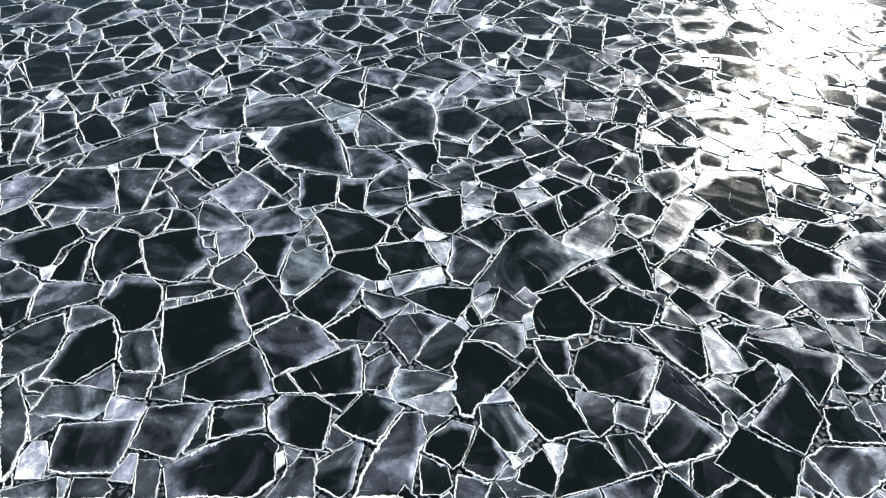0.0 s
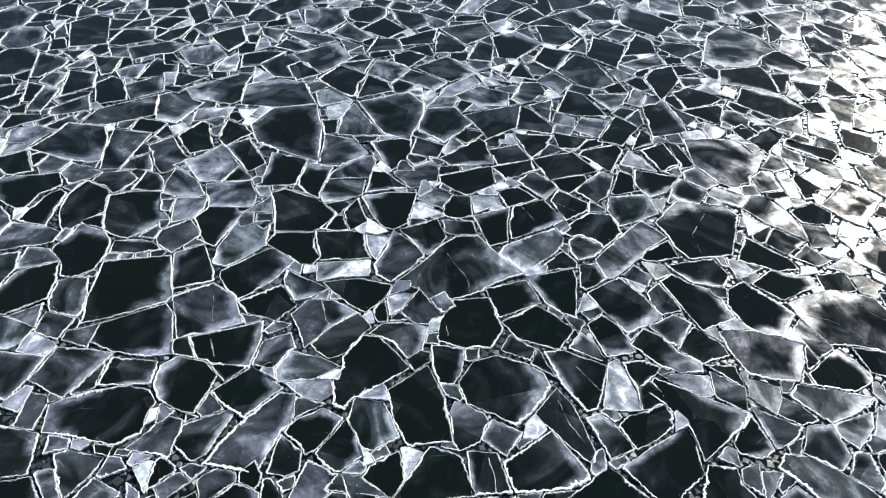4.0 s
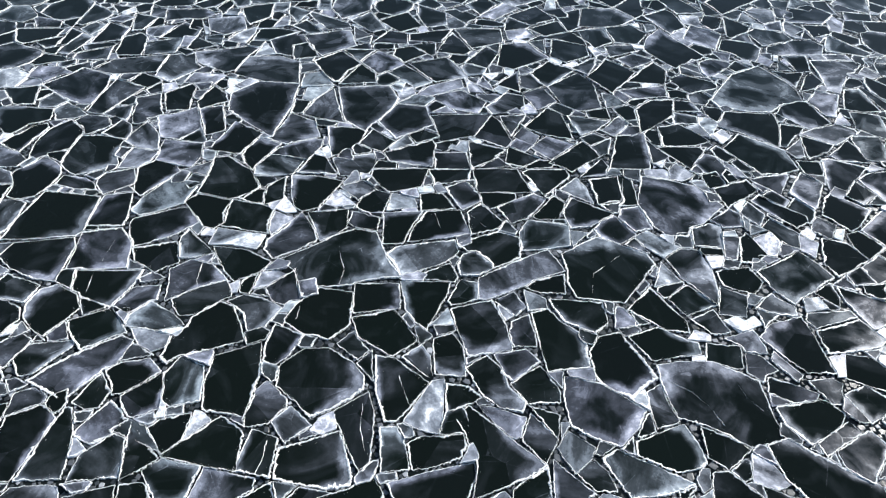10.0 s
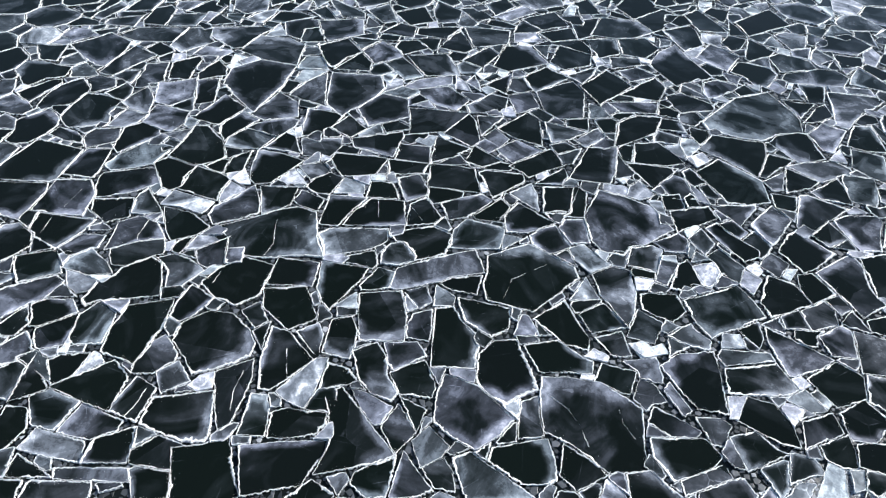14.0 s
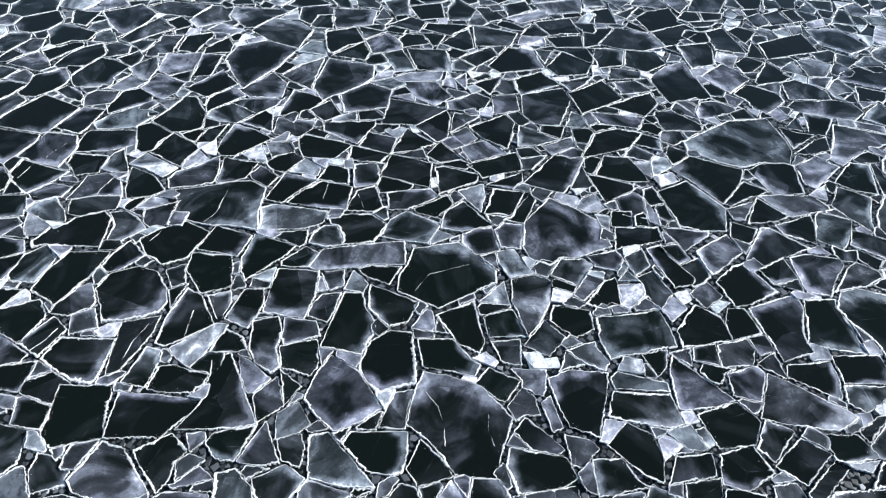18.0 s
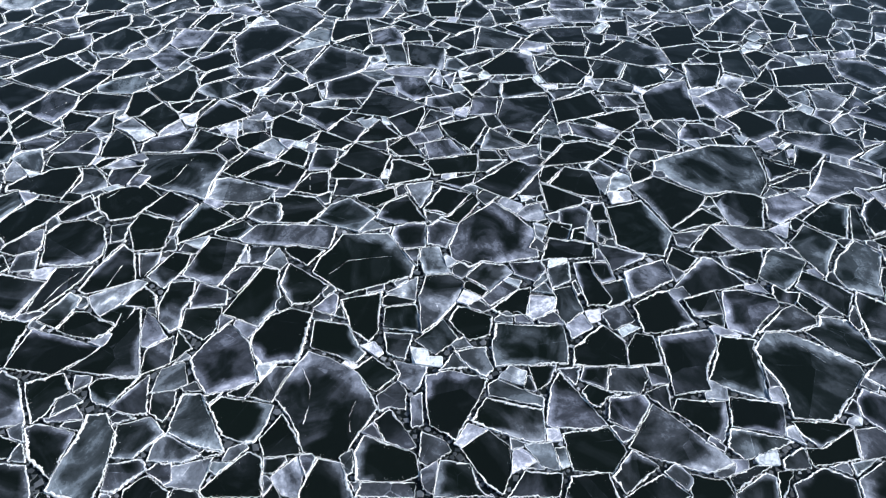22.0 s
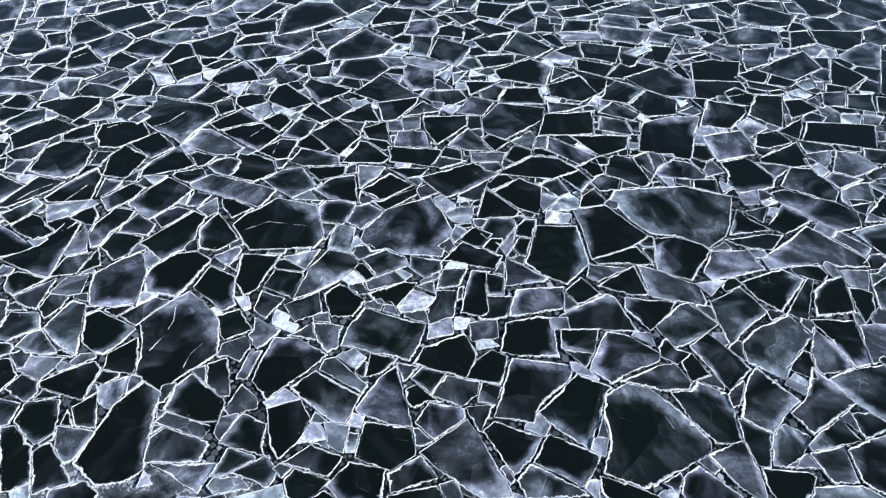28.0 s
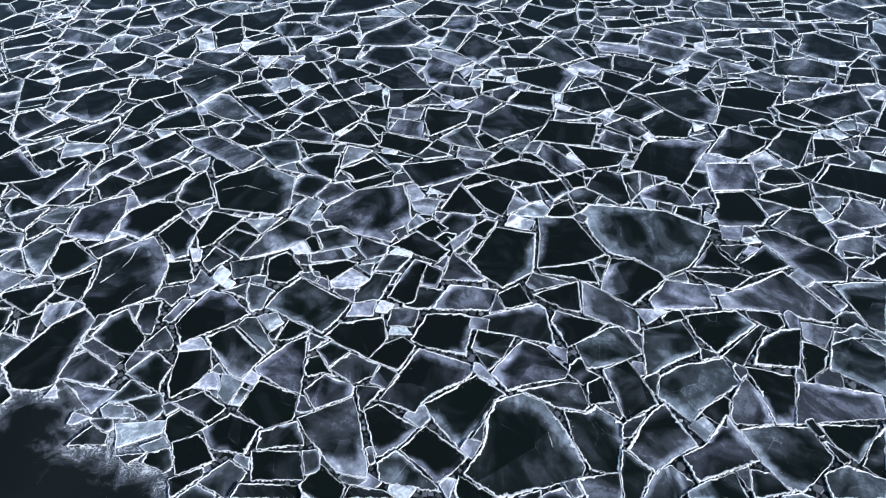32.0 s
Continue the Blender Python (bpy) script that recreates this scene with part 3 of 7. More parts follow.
floe([(-5.03, 5.61), (-3.40, 5.65), (-3.09, 6.00), (-3.19, 6.54), (-3.14, 6.72), (-3.45, 6.98), (-3.96, 6.97), (-4.62, 6.71), (-5.27, 6.22)], 0, band=-179)
floe([(15.46, 19.60), (16.04, 20.09), (15.79, 20.25), (15.39, 20.61), (14.92, 20.85), (14.78, 21.11), (14.27, 20.50), (14.99, 19.37)], 0, band=-19)
floe([(4.36, 11.18), (4.78, 10.92), (5.14, 10.85), (5.09, 11.38), (5.05, 12.06), (4.91, 12.43), (3.82, 11.89)], 0, band=-152)
floe([(-5.34, 7.82), (-4.71, 7.68), (-3.95, 7.72), (-3.44, 7.92), (-3.95, 8.96), (-4.27, 9.23), (-5.43, 8.34)], 0, band=1)
floe([(10.90, 7.30), (11.22, 7.57), (10.80, 7.88), (10.34, 8.11), (9.84, 8.32), (9.30, 8.28), (9.14, 7.92), (9.25, 7.87), (10.45, 6.92)], 1, band=-118)
floe([(9.86, 12.45), (10.79, 13.13), (10.64, 13.45), (10.40, 13.40), (9.70, 13.46), (9.18, 12.85)], 0, band=49)
floe([(13.36, 19.05), (13.57, 19.46), (13.80, 20.31), (13.52, 20.33), (12.69, 20.57), (12.55, 20.24), (12.59, 19.43)], 0, band=67)
floe([(7.96, 19.18), (7.82, 19.69), (7.24, 20.88), (7.20, 20.81), (6.56, 20.32), (6.90, 18.60)], 0, band=29)
floe([(9.92, 13.44), (10.43, 13.61), (10.27, 13.92), (9.20, 14.62), (8.93, 13.61)], 0, band=-999)
floe([(4.83, 13.55), (4.97, 13.67), (5.26, 13.57), (5.55, 13.47), (5.62, 13.28), (6.10, 13.99), (5.75, 14.70), (5.15, 14.62), (4.45, 13.69)], 0, band=-999)
floe([(6.98, 9.88), (7.42, 9.79), (7.90, 9.90), (7.87, 10.15), (7.39, 10.36), (7.02, 10.74), (6.62, 10.89), (6.33, 10.36)], 1, band=29)
floe([(3.15, 13.77), (3.28, 13.13), (4.11, 13.76), (4.59, 14.22), (3.95, 14.91), (3.14, 14.42)], 0, band=-28, cracks=[[(3.40, 14.45), (3.89, 13.91)]])
floe([(12.06, 9.40), (12.61, 10.32), (11.85, 10.62), (11.58, 10.44), (11.86, 9.35)], 0, band=-999)
floe([(14.18, 15.77), (14.60, 16.38), (14.75, 16.82), (13.57, 16.80), (13.18, 16.77), (13.45, 16.31), (14.07, 15.74)], 1, band=-121)
floe([(5.98, 14.25), (6.45, 14.55), (7.06, 15.01), (6.74, 15.68), (6.56, 15.69), (5.68, 15.42), (5.65, 14.88)], 1, band=999)
floe([(13.24, 17.11), (13.86, 18.15), (13.28, 18.58), (12.66, 18.42), (12.85, 17.44)], 0, band=-999)
floe([(7.75, 12.55), (8.55, 12.57), (8.68, 13.04), (8.36, 13.59), (7.18, 13.05)], 0, band=-104)
floe([(13.85, 21.11), (14.25, 20.79), (14.71, 21.12), (14.52, 21.60), (14.38, 22.39), (14.19, 22.49), (13.54, 22.01), (13.33, 21.57)], 1, band=-113)
floe([(-3.46, 10.32), (-3.09, 9.90), (-2.83, 9.78), (-2.71, 9.63), (-2.13, 10.43), (-1.97, 10.89), (-1.82, 11.17), (-2.55, 11.51), (-2.75, 11.37), (-3.51, 10.48)], 0, band=1)
floe([(15.45, 15.99), (15.58, 16.20), (15.37, 16.75), (14.78, 16.78), (14.39, 15.88), (15.13, 15.57)], 0, band=-999)
floe([(-7.42, 11.74), (-7.08, 11.14), (-6.57, 11.01), (-6.31, 11.02), (-5.97, 11.41), (-5.62, 11.94), (-5.92, 12.20), (-6.27, 12.64), (-6.41, 12.94), (-7.10, 12.81), (-7.75, 12.49)], 0, band=1)
floe([(14.10, 13.99), (14.57, 14.00), (14.87, 14.15), (14.52, 14.60), (14.09, 14.84), (13.57, 14.69), (13.58, 13.98)], 0, band=-999)
floe([(-2.83, 7.90), (-2.63, 7.91), (-2.46, 7.83), (-1.65, 7.94), (-1.70, 8.75), (-1.86, 9.24), (-2.26, 8.99), (-3.30, 8.44)], 0, band=1, cracks=[[(-2.87, 8.58), (-2.48, 8.02)]])
floe([(-4.83, 17.63), (-3.72, 18.08), (-4.62, 19.28), (-5.40, 19.32), (-6.47, 18.72), (-6.12, 17.52)], 1, band=128)
floe([(12.46, 26.33), (12.48, 27.01), (12.71, 27.86), (12.94, 28.87), (12.65, 28.96), (11.20, 28.19), (11.59, 27.43), (12.05, 26.34)], 1, band=-90)
floe([(10.36, 8.11), (10.61, 8.48), (10.37, 9.16), (9.86, 9.03), (9.68, 8.39), (9.96, 8.27)], 0)
floe([(-3.46, 7.13), (-3.17, 6.81), (-2.69, 6.65), (-2.28, 6.63), (-2.20, 7.22), (-2.23, 7.62), (-2.63, 7.90), (-3.30, 7.89), (-3.54, 7.57)], 0, band=-179)
floe([(0.71, 16.88), (1.38, 18.13), (0.99, 18.52), (0.70, 18.91), (-0.22, 18.61), (-0.26, 17.43)], 0, band=999)
floe([(-0.43, 13.22), (-0.06, 12.87), (0.25, 12.82), (0.55, 13.14), (0.49, 14.45), (-0.24, 14.31), (-1.00, 13.97)], 0, band=-179)
floe([(4.01, 15.80), (5.36, 16.52), (4.56, 17.31), (3.42, 16.69)], 0, band=-999)
floe([(13.10, 20.74), (13.24, 21.46), (13.28, 21.49), (13.56, 22.30), (12.43, 22.20), (12.27, 22.04), (12.66, 20.69)], 0, band=-175)
floe([(1.37, 18.15), (1.97, 17.41), (2.75, 18.20), (2.71, 19.49), (2.73, 19.56), (1.00, 18.52)], 0, band=-999)
floe([(14.89, 24.22), (14.98, 24.34), (15.46, 24.80), (14.91, 25.44), (14.56, 26.10), (13.85, 25.93), (14.08, 24.85), (14.31, 24.42)], 1, band=-16)
floe([(6.51, 7.75), (6.88, 8.02), (7.24, 8.42), (7.23, 8.70), (7.05, 8.92), (6.27, 8.43), (6.14, 8.20)], 0, band=-999)
floe([(0.21, 12.09), (0.07, 11.49), (0.21, 11.19), (0.65, 11.00), (1.02, 11.59), (1.26, 12.11), (0.82, 12.48), (0.24, 12.81)], 1, band=-179)
floe([(0.76, 7.19), (1.13, 6.79), (1.24, 6.61), (1.50, 6.63), (1.94, 7.02), (1.62, 7.48), (1.40, 7.76), (0.78, 7.70), (0.79, 7.25)], 1, band=1)
floe([(3.15, 10.84), (3.37, 10.47), (4.30, 11.13), (3.85, 11.81), (2.91, 11.31)], 0, band=28)
floe([(11.30, 23.79), (11.83, 23.58), (12.37, 24.25), (11.52, 25.24), (11.53, 25.32), (11.44, 25.23), (11.25, 25.17), (10.78, 24.59), (10.71, 24.05)], 0, band=-113)
floe([(-1.32, 9.53), (-1.04, 9.20), (-0.69, 8.69), (-0.30, 9.37), (0.16, 9.93), (-0.49, 10.18), (-1.09, 10.02)], 1, band=1, cracks=[[(-0.76, 10.07), (-0.47, 9.54), (-0.28, 9.39)]])
floe([(6.18, 8.57), (6.61, 8.66), (6.51, 9.03), (6.10, 9.90), (5.87, 9.72), (5.82, 8.58)], 2, band=-152)
floe([(-3.94, 11.19), (-3.81, 10.65), (-3.42, 10.62), (-3.25, 10.81), (-2.75, 11.60), (-2.80, 11.62), (-2.96, 12.39), (-3.00, 12.47), (-3.86, 12.24)], 1)
floe([(7.90, 10.13), (8.50, 10.50), (8.36, 10.80), (7.74, 11.19), (7.36, 10.43)], 0, band=-999)
floe([(-1.48, 11.75), (-1.29, 11.48), (-1.33, 11.32), (-0.60, 11.53), (-0.01, 11.71), (-0.24, 11.99), (-0.48, 12.62), (-1.74, 12.33)], 0, band=-999)
floe([(-1.80, 6.95), (-1.25, 6.74), (-1.00, 7.22), (-0.72, 7.62), (-1.60, 7.99), (-2.19, 7.21)], 0, band=1)
floe([(2.20, 22.46), (2.98, 23.85), (1.84, 24.47), (1.03, 23.95), (1.53, 22.44)], 0, band=68)
floe([(6.79, 15.63), (7.25, 15.96), (7.64, 16.77), (6.34, 16.85), (6.38, 16.13)], 0, band=-70)
floe([(5.72, 22.60), (5.98, 24.35), (4.77, 24.77), (4.59, 23.22)], 0, band=-999)
floe([(-0.65, 10.45), (-0.11, 10.11), (0.34, 9.94), (0.51, 10.18), (0.68, 10.48), (0.73, 10.92), (-0.04, 10.99), (-0.96, 10.68)], 0, band=-999)
floe([(1.53, 14.72), (1.88, 14.61), (2.53, 15.27), (2.31, 16.08), (0.88, 15.29), (1.01, 15.03)], 0, band=-999)
floe([(16.00, 15.24), (16.14, 15.93), (15.52, 16.13), (15.19, 15.48), (15.59, 14.97)], 0, band=-51)
floe([(7.83, 22.30), (7.60, 23.24), (6.94, 22.82), (6.64, 22.09), (7.20, 20.81)], 0, band=-999)
floe([(5.84, 9.89), (6.47, 10.15), (6.13, 10.76), (5.67, 11.08), (5.36, 10.72)], 0, band=-62)
floe([(3.95, 27.06), (4.47, 27.56), (4.77, 28.42), (3.76, 28.93), (2.64, 28.22), (3.07, 26.69)], 0, band=68)
floe([(-10.52, 13.78), (-9.61, 13.64), (-9.14, 13.66), (-8.80, 13.81), (-9.00, 14.29), (-9.24, 14.91), (-9.66, 15.46), (-10.91, 15.36), (-10.95, 14.87), (-11.25, 13.89)], 1, band=-69)
floe([(4.72, 19.30), (5.52, 19.45), (4.66, 20.62), (4.10, 20.77), (3.88, 19.35)], 0, band=-999)
floe([(7.68, 6.96), (8.03, 6.93), (8.82, 6.91), (8.73, 7.23), (8.46, 7.48), (8.39, 7.79), (7.83, 7.71)], 0, band=-999)
floe([(0.57, 9.38), (0.87, 9.35), (1.19, 9.23), (1.51, 8.96), (1.82, 8.79), (1.88, 9.18), (1.86, 9.85), (1.26, 9.89), (0.79, 9.75)], 1, band=1)
floe([(12.40, 19.54), (12.46, 19.69), (12.47, 20.88), (11.82, 21.14), (11.66, 19.98)], 1, band=-113)
floe([(10.34, 28.16), (10.74, 28.37), (11.60, 28.69), (11.58, 29.67), (11.03, 29.94), (10.55, 29.63), (9.72, 28.55), (9.76, 28.06), (10.00, 27.89)], 1, band=-48)
floe([(7.99, 20.47), (8.84, 20.94), (9.19, 21.42), (8.08, 21.90), (7.55, 21.41)], 0, band=-999)
floe([(3.53, 6.12), (4.26, 6.34), (3.87, 7.11), (3.25, 7.03)], 0, band=-164, cracks=[[(3.70, 6.95), (3.89, 6.58), (3.95, 6.27)]])
floe([(15.94, 22.35), (16.47, 22.56), (16.59, 23.11), (16.36, 23.16), (15.50, 23.42), (15.03, 22.93), (15.22, 22.66), (15.17, 22.23)], 0, band=137)
floe([(11.87, 10.63), (11.98, 10.84), (12.18, 11.34), (11.70, 11.37), (11.14, 11.31), (11.44, 10.69)], 0, band=-999)
floe([(-7.83, 10.89), (-7.97, 10.35), (-7.90, 10.16), (-7.48, 9.91), (-7.19, 9.44), (-6.75, 9.55), (-6.51, 9.85), (-6.52, 10.29), (-6.64, 10.83), (-6.98, 11.11), (-7.29, 11.20), (-7.81, 11.23)], 0, band=109)
floe([(0.18, 20.37), (0.85, 21.03), (0.92, 21.08), (1.15, 21.13), (0.66, 21.54), (-0.26, 22.10), (-1.24, 21.07)], 0, band=29)
floe([(13.64, 24.20), (14.41, 24.10), (14.05, 24.65), (13.67, 25.51), (12.81, 25.27), (13.07, 24.33)], 1, band=29)
floe([(5.99, 17.89), (6.51, 19.13), (5.74, 19.57), (5.24, 17.98), (5.79, 17.99)], 0, band=-999)
floe([(-7.69, 8.08), (-7.04, 8.74), (-7.18, 9.29), (-7.51, 9.93), (-8.31, 9.40), (-8.35, 9.03), (-8.48, 8.16)], 0, band=-179)
floe([(10.75, 15.46), (11.50, 15.54), (11.62, 16.05), (11.21, 16.41), (10.49, 15.90)], 0, band=-999)
floe([(-0.27, 9.40), (-0.60, 8.83), (-0.40, 8.67), (-0.07, 8.52), (0.25, 8.76), (0.46, 9.34), (0.61, 9.57), (0.16, 9.92)], 1, band=-999)
floe([(1.13, 15.83), (2.38, 16.21), (2.06, 16.87), (1.95, 17.18), (1.72, 17.42), (0.74, 16.13)], 0, band=-60)
floe([(-2.75, 15.01), (-1.99, 15.06), (-1.36, 15.91), (-1.97, 16.49), (-2.93, 16.56), (-2.65, 15.19)], 1)
floe([(12.62, 23.04), (12.98, 23.81), (13.22, 24.06), (13.08, 24.28), (12.44, 24.37), (12.44, 24.25), (11.79, 23.53), (11.51, 23.16)], 1, band=-68)
floe([(2.96, 7.16), (3.14, 6.96), (3.48, 7.24), (3.60, 7.74), (3.45, 7.93), (2.83, 8.08), (2.76, 7.78)], 1, band=-999)
floe([(2.76, 12.78), (3.23, 13.04), (3.13, 13.60), (3.09, 14.37), (2.16, 13.83)], 0, band=121)
floe([(16.39, 19.31), (16.75, 19.65), (16.20, 20.27), (15.50, 19.41), (16.04, 18.89)], 0, band=-18)
floe([(7.14, 16.89), (7.67, 17.38), (7.33, 18.48), (6.51, 17.84)], 0, band=-999)
floe([(14.12, 22.88), (14.12, 23.15), (13.74, 24.18), (12.98, 23.81), (12.98, 23.59), (13.47, 22.72)], 1, band=-10)
floe([(8.86, 8.06), (9.17, 8.30), (9.03, 8.63), (8.78, 9.08), (8.37, 8.34), (8.45, 8.09)], 0, band=-48)
floe([(14.23, 13.02), (14.80, 13.99), (14.57, 13.86), (14.00, 13.97), (13.63, 13.52)], 1, band=-121)
floe([(-6.40, 17.44), (-6.18, 17.72), (-6.48, 18.72), (-6.47, 19.42), (-6.94, 19.32), (-8.36, 18.03), (-7.74, 17.51)], 1, band=-151)
floe([(11.34, 18.81), (12.08, 18.47), (12.31, 18.89), (12.24, 19.13), (11.37, 19.32), (10.92, 19.56), (10.77, 19.10)], 0, band=-131)
floe([(7.48, 5.77), (7.76, 5.77), (8.45, 6.14), (8.76, 6.83), (7.54, 6.88), (7.09, 6.62)], 1, band=1)
floe([(5.36, 15.05), (5.68, 15.50), (5.80, 16.46), (5.39, 16.55), (4.73, 15.46)], 0, band=113)
floe([(16.67, 16.15), (16.65, 17.15), (16.05, 17.00), (16.04, 16.03)], 0, band=-999)
floe([(10.21, 14.08), (10.82, 14.78), (9.97, 15.09), (9.70, 14.40)], 0, band=28)
floe([(3.65, 23.76), (4.19, 24.68), (3.70, 25.68), (2.55, 25.19), (2.96, 23.91)], 0, band=-999)
floe([(-2.80, 11.62), (-2.22, 11.36), (-1.68, 11.09), (-1.39, 11.16), (-1.29, 11.47), (-1.54, 11.77), (-1.73, 12.28), (-2.75, 12.07)], 0, band=-999)
floe([(16.21, 18.47), (15.90, 18.98), (15.55, 19.27), (14.98, 18.45), (15.14, 18.15)], 0, band=29)
floe([(5.72, 16.56), (6.03, 17.72), (5.78, 17.98), (4.83, 17.46), (4.72, 17.23)], 0, band=-999)
floe([(-0.35, 6.64), (0.14, 6.36), (0.23, 6.25), (0.41, 6.38), (0.71, 7.21), (0.22, 7.35), (-0.24, 6.95)], 0, band=90)
floe([(9.21, 8.34), (9.64, 8.69), (9.79, 8.97), (9.24, 9.11), (8.80, 9.26), (8.99, 8.76)], 1, band=-141)
floe([(1.44, 19.20), (2.30, 19.36), (2.25, 20.14), (1.17, 20.37), (0.35, 19.40), (1.21, 19.29)], 1, band=-63)
floe([(-5.60, 13.55), (-5.23, 13.64), (-4.99, 13.68), (-4.91, 14.07), (-4.79, 14.52), (-5.75, 15.35), (-6.04, 14.80), (-6.47, 14.36)], 2, band=-179)
floe([(-0.48, 15.20), (-0.46, 15.29), (-0.01, 15.85), (-0.15, 16.11), (-0.16, 16.30), (-0.31, 16.97), (-1.49, 16.43)], 0, band=-151)
floe([(-4.65, 10.22), (-4.36, 9.68), (-4.02, 9.84), (-3.49, 10.10), (-3.65, 10.43), (-4.29, 11.26), (-4.91, 10.80)], 0, band=-179)
floe([(-3.97, 14.45), (-3.98, 13.71), (-2.91, 14.02), (-2.96, 14.47), (-2.96, 15.20), (-4.15, 15.29)], 0, band=-179)
floe([(10.29, 18.47), (10.90, 19.68), (10.51, 20.03), (9.75, 19.14)], 0, band=-999)
floe([(0.80, 12.53), (1.31, 12.11), (1.55, 12.51), (1.65, 12.84), (1.26, 13.53), (0.96, 13.28), (0.37, 12.88)], 0, band=-92)
floe([(6.02, 7.42), (6.48, 7.74), (6.12, 8.19), (5.77, 8.44), (5.47, 8.24)], 1, band=121)
floe([(-4.84, 20.36), (-4.21, 20.01), (-3.55, 21.27), (-4.36, 22.12), (-4.75, 21.90), (-5.70, 21.00)], 1, band=29)
floe([(-2.83, 18.70), (-2.63, 18.81), (-2.80, 19.59), (-2.65, 20.27), (-3.80, 20.69), (-4.27, 19.56)], 0, band=-999)
floe([(15.42, 23.48), (15.04, 24.24), (13.89, 23.81), (14.16, 23.20)], 0, band=-90)
floe([(-5.12, 13.03), (-5.05, 12.99), (-4.88, 12.63), (-4.13, 12.74), (-3.71, 12.88), (-3.80, 13.43), (-4.23, 13.95), (-4.99, 13.67), (-5.39, 13.54)], 1, band=-79)
floe([(-2.30, 9.33), (-1.58, 9.28), (-1.28, 9.83), (-1.88, 10.39), (-2.70, 9.62)], 0, band=-999)
floe([(10.79, 8.68), (11.19, 9.28), (11.22, 9.65), (10.58, 9.30), (10.41, 9.19), (10.37, 9.17), (10.46, 8.91)], 1)
floe([(8.75, 27.32), (9.47, 26.86), (9.59, 27.40), (9.55, 28.33), (9.23, 28.60), (8.39, 28.42), (8.13, 28.26), (8.18, 27.41)], 0, band=-18)
floe([(7.31, 24.14), (7.97, 23.87), (8.72, 24.70), (8.64, 25.00), (8.63, 25.33), (7.35, 24.99), (7.38, 24.95), (7.12, 24.49)], 0, band=103)
floe([(-1.10, 8.01), (-0.94, 7.72), (-0.18, 7.95), (0.27, 8.38), (-0.13, 8.50), (-0.94, 8.57)], 1, band=-179)
floe([(-8.82, 12.65), (-8.84, 12.23), (-8.76, 11.82), (-8.52, 11.37), (-8.10, 10.85), (-8.09, 10.79), (-7.87, 11.11), (-7.66, 11.42), (-7.47, 11.84), (-7.76, 12.49), (-7.72, 12.51), (-7.93, 12.73), (-8.68, 12.96)], 0, band=-999)
floe([(0.21, 14.57), (0.94, 14.96), (0.88, 15.29), (1.07, 15.40), (0.51, 15.96), (-0.42, 15.18), (0.21, 14.61)], 1, band=123)
floe([(2.17, 8.80), (2.39, 8.42), (2.72, 8.47), (2.83, 8.81), (2.77, 9.43), (2.02, 9.37)], 0, band=1)
floe([(-0.85, 16.89), (-1.24, 16.99), (-1.53, 17.29), (-2.60, 18.42), (-2.75, 17.45), (-2.57, 16.61)], 1, band=-999)
floe([(9.83, 16.52), (10.51, 16.79), (10.28, 17.66), (9.96, 17.63), (9.60, 17.17)], 1, band=29)
floe([(-4.91, 12.41), (-5.03, 12.07), (-4.73, 11.76), (-4.56, 11.51), (-4.59, 11.35), (-4.00, 11.20), (-3.94, 11.81), (-3.81, 12.58), (-4.15, 12.74), (-4.85, 12.64)], 0, band=1)
floe([(7.20, 10.56), (7.40, 10.52), (7.73, 11.28), (7.30, 11.46), (6.72, 10.96), (7.03, 10.74)], 1, band=999)
floe([(11.48, 13.08), (11.66, 13.17), (11.50, 13.79), (10.77, 13.53), (10.88, 12.98), (11.04, 13.06)], 0, band=-999)
floe([(0.64, 6.13), (0.98, 6.03), (1.34, 6.47), (1.13, 6.78), (0.78, 7.25), (0.41, 6.33)], 0, band=1)
floe([(4.62, 14.15), (5.14, 14.69), (5.15, 15.05), (4.27, 15.45), (4.11, 14.93)], 0, band=-999, cracks=[[(4.30, 14.84), (4.83, 14.62)]])
floe([(8.73, 9.08), (8.75, 9.70), (8.01, 10.00), (8.10, 9.34)], 1, band=-999)
floe([(13.20, 25.47), (13.75, 25.81), (12.96, 26.96), (12.48, 26.63), (12.66, 25.39)], 0, band=67)
floe([(16.55, 23.80), (16.19, 24.33), (16.00, 24.79), (14.99, 24.34), (15.27, 23.96), (16.05, 23.33)], 1, band=33)
floe([(12.48, 24.73), (12.44, 26.26), (11.68, 26.13), (11.52, 25.24), (12.14, 24.67)], 1, band=-15)
floe([(14.66, 16.85), (15.15, 17.15), (14.81, 17.89), (14.57, 17.94), (14.24, 17.25)], 1, band=137)
floe([(-2.11, 13.77), (-1.92, 13.45), (-1.42, 13.65), (-0.97, 14.02), (-1.09, 14.74), (-2.12, 14.64)], 1, band=-86)
floe([(3.87, 18.06), (3.88, 18.50), (3.12, 19.32), (2.71, 19.49), (2.76, 18.11)], 0, band=-999)
floe([(0.23, 23.11), (1.07, 24.09), (0.53, 25.02), (-1.03, 24.14)], 1, band=-999)
floe([(9.91, 30.93), (11.34, 31.53), (11.62, 32.59), (10.62, 33.07), (10.00, 32.31), (9.86, 31.49), (9.99, 31.08)], 0, band=-81)
floe([(9.28, 9.12), (9.46, 9.56), (9.46, 9.89), (8.84, 9.99), (8.78, 9.50), (9.24, 9.19)], 2, band=-999)
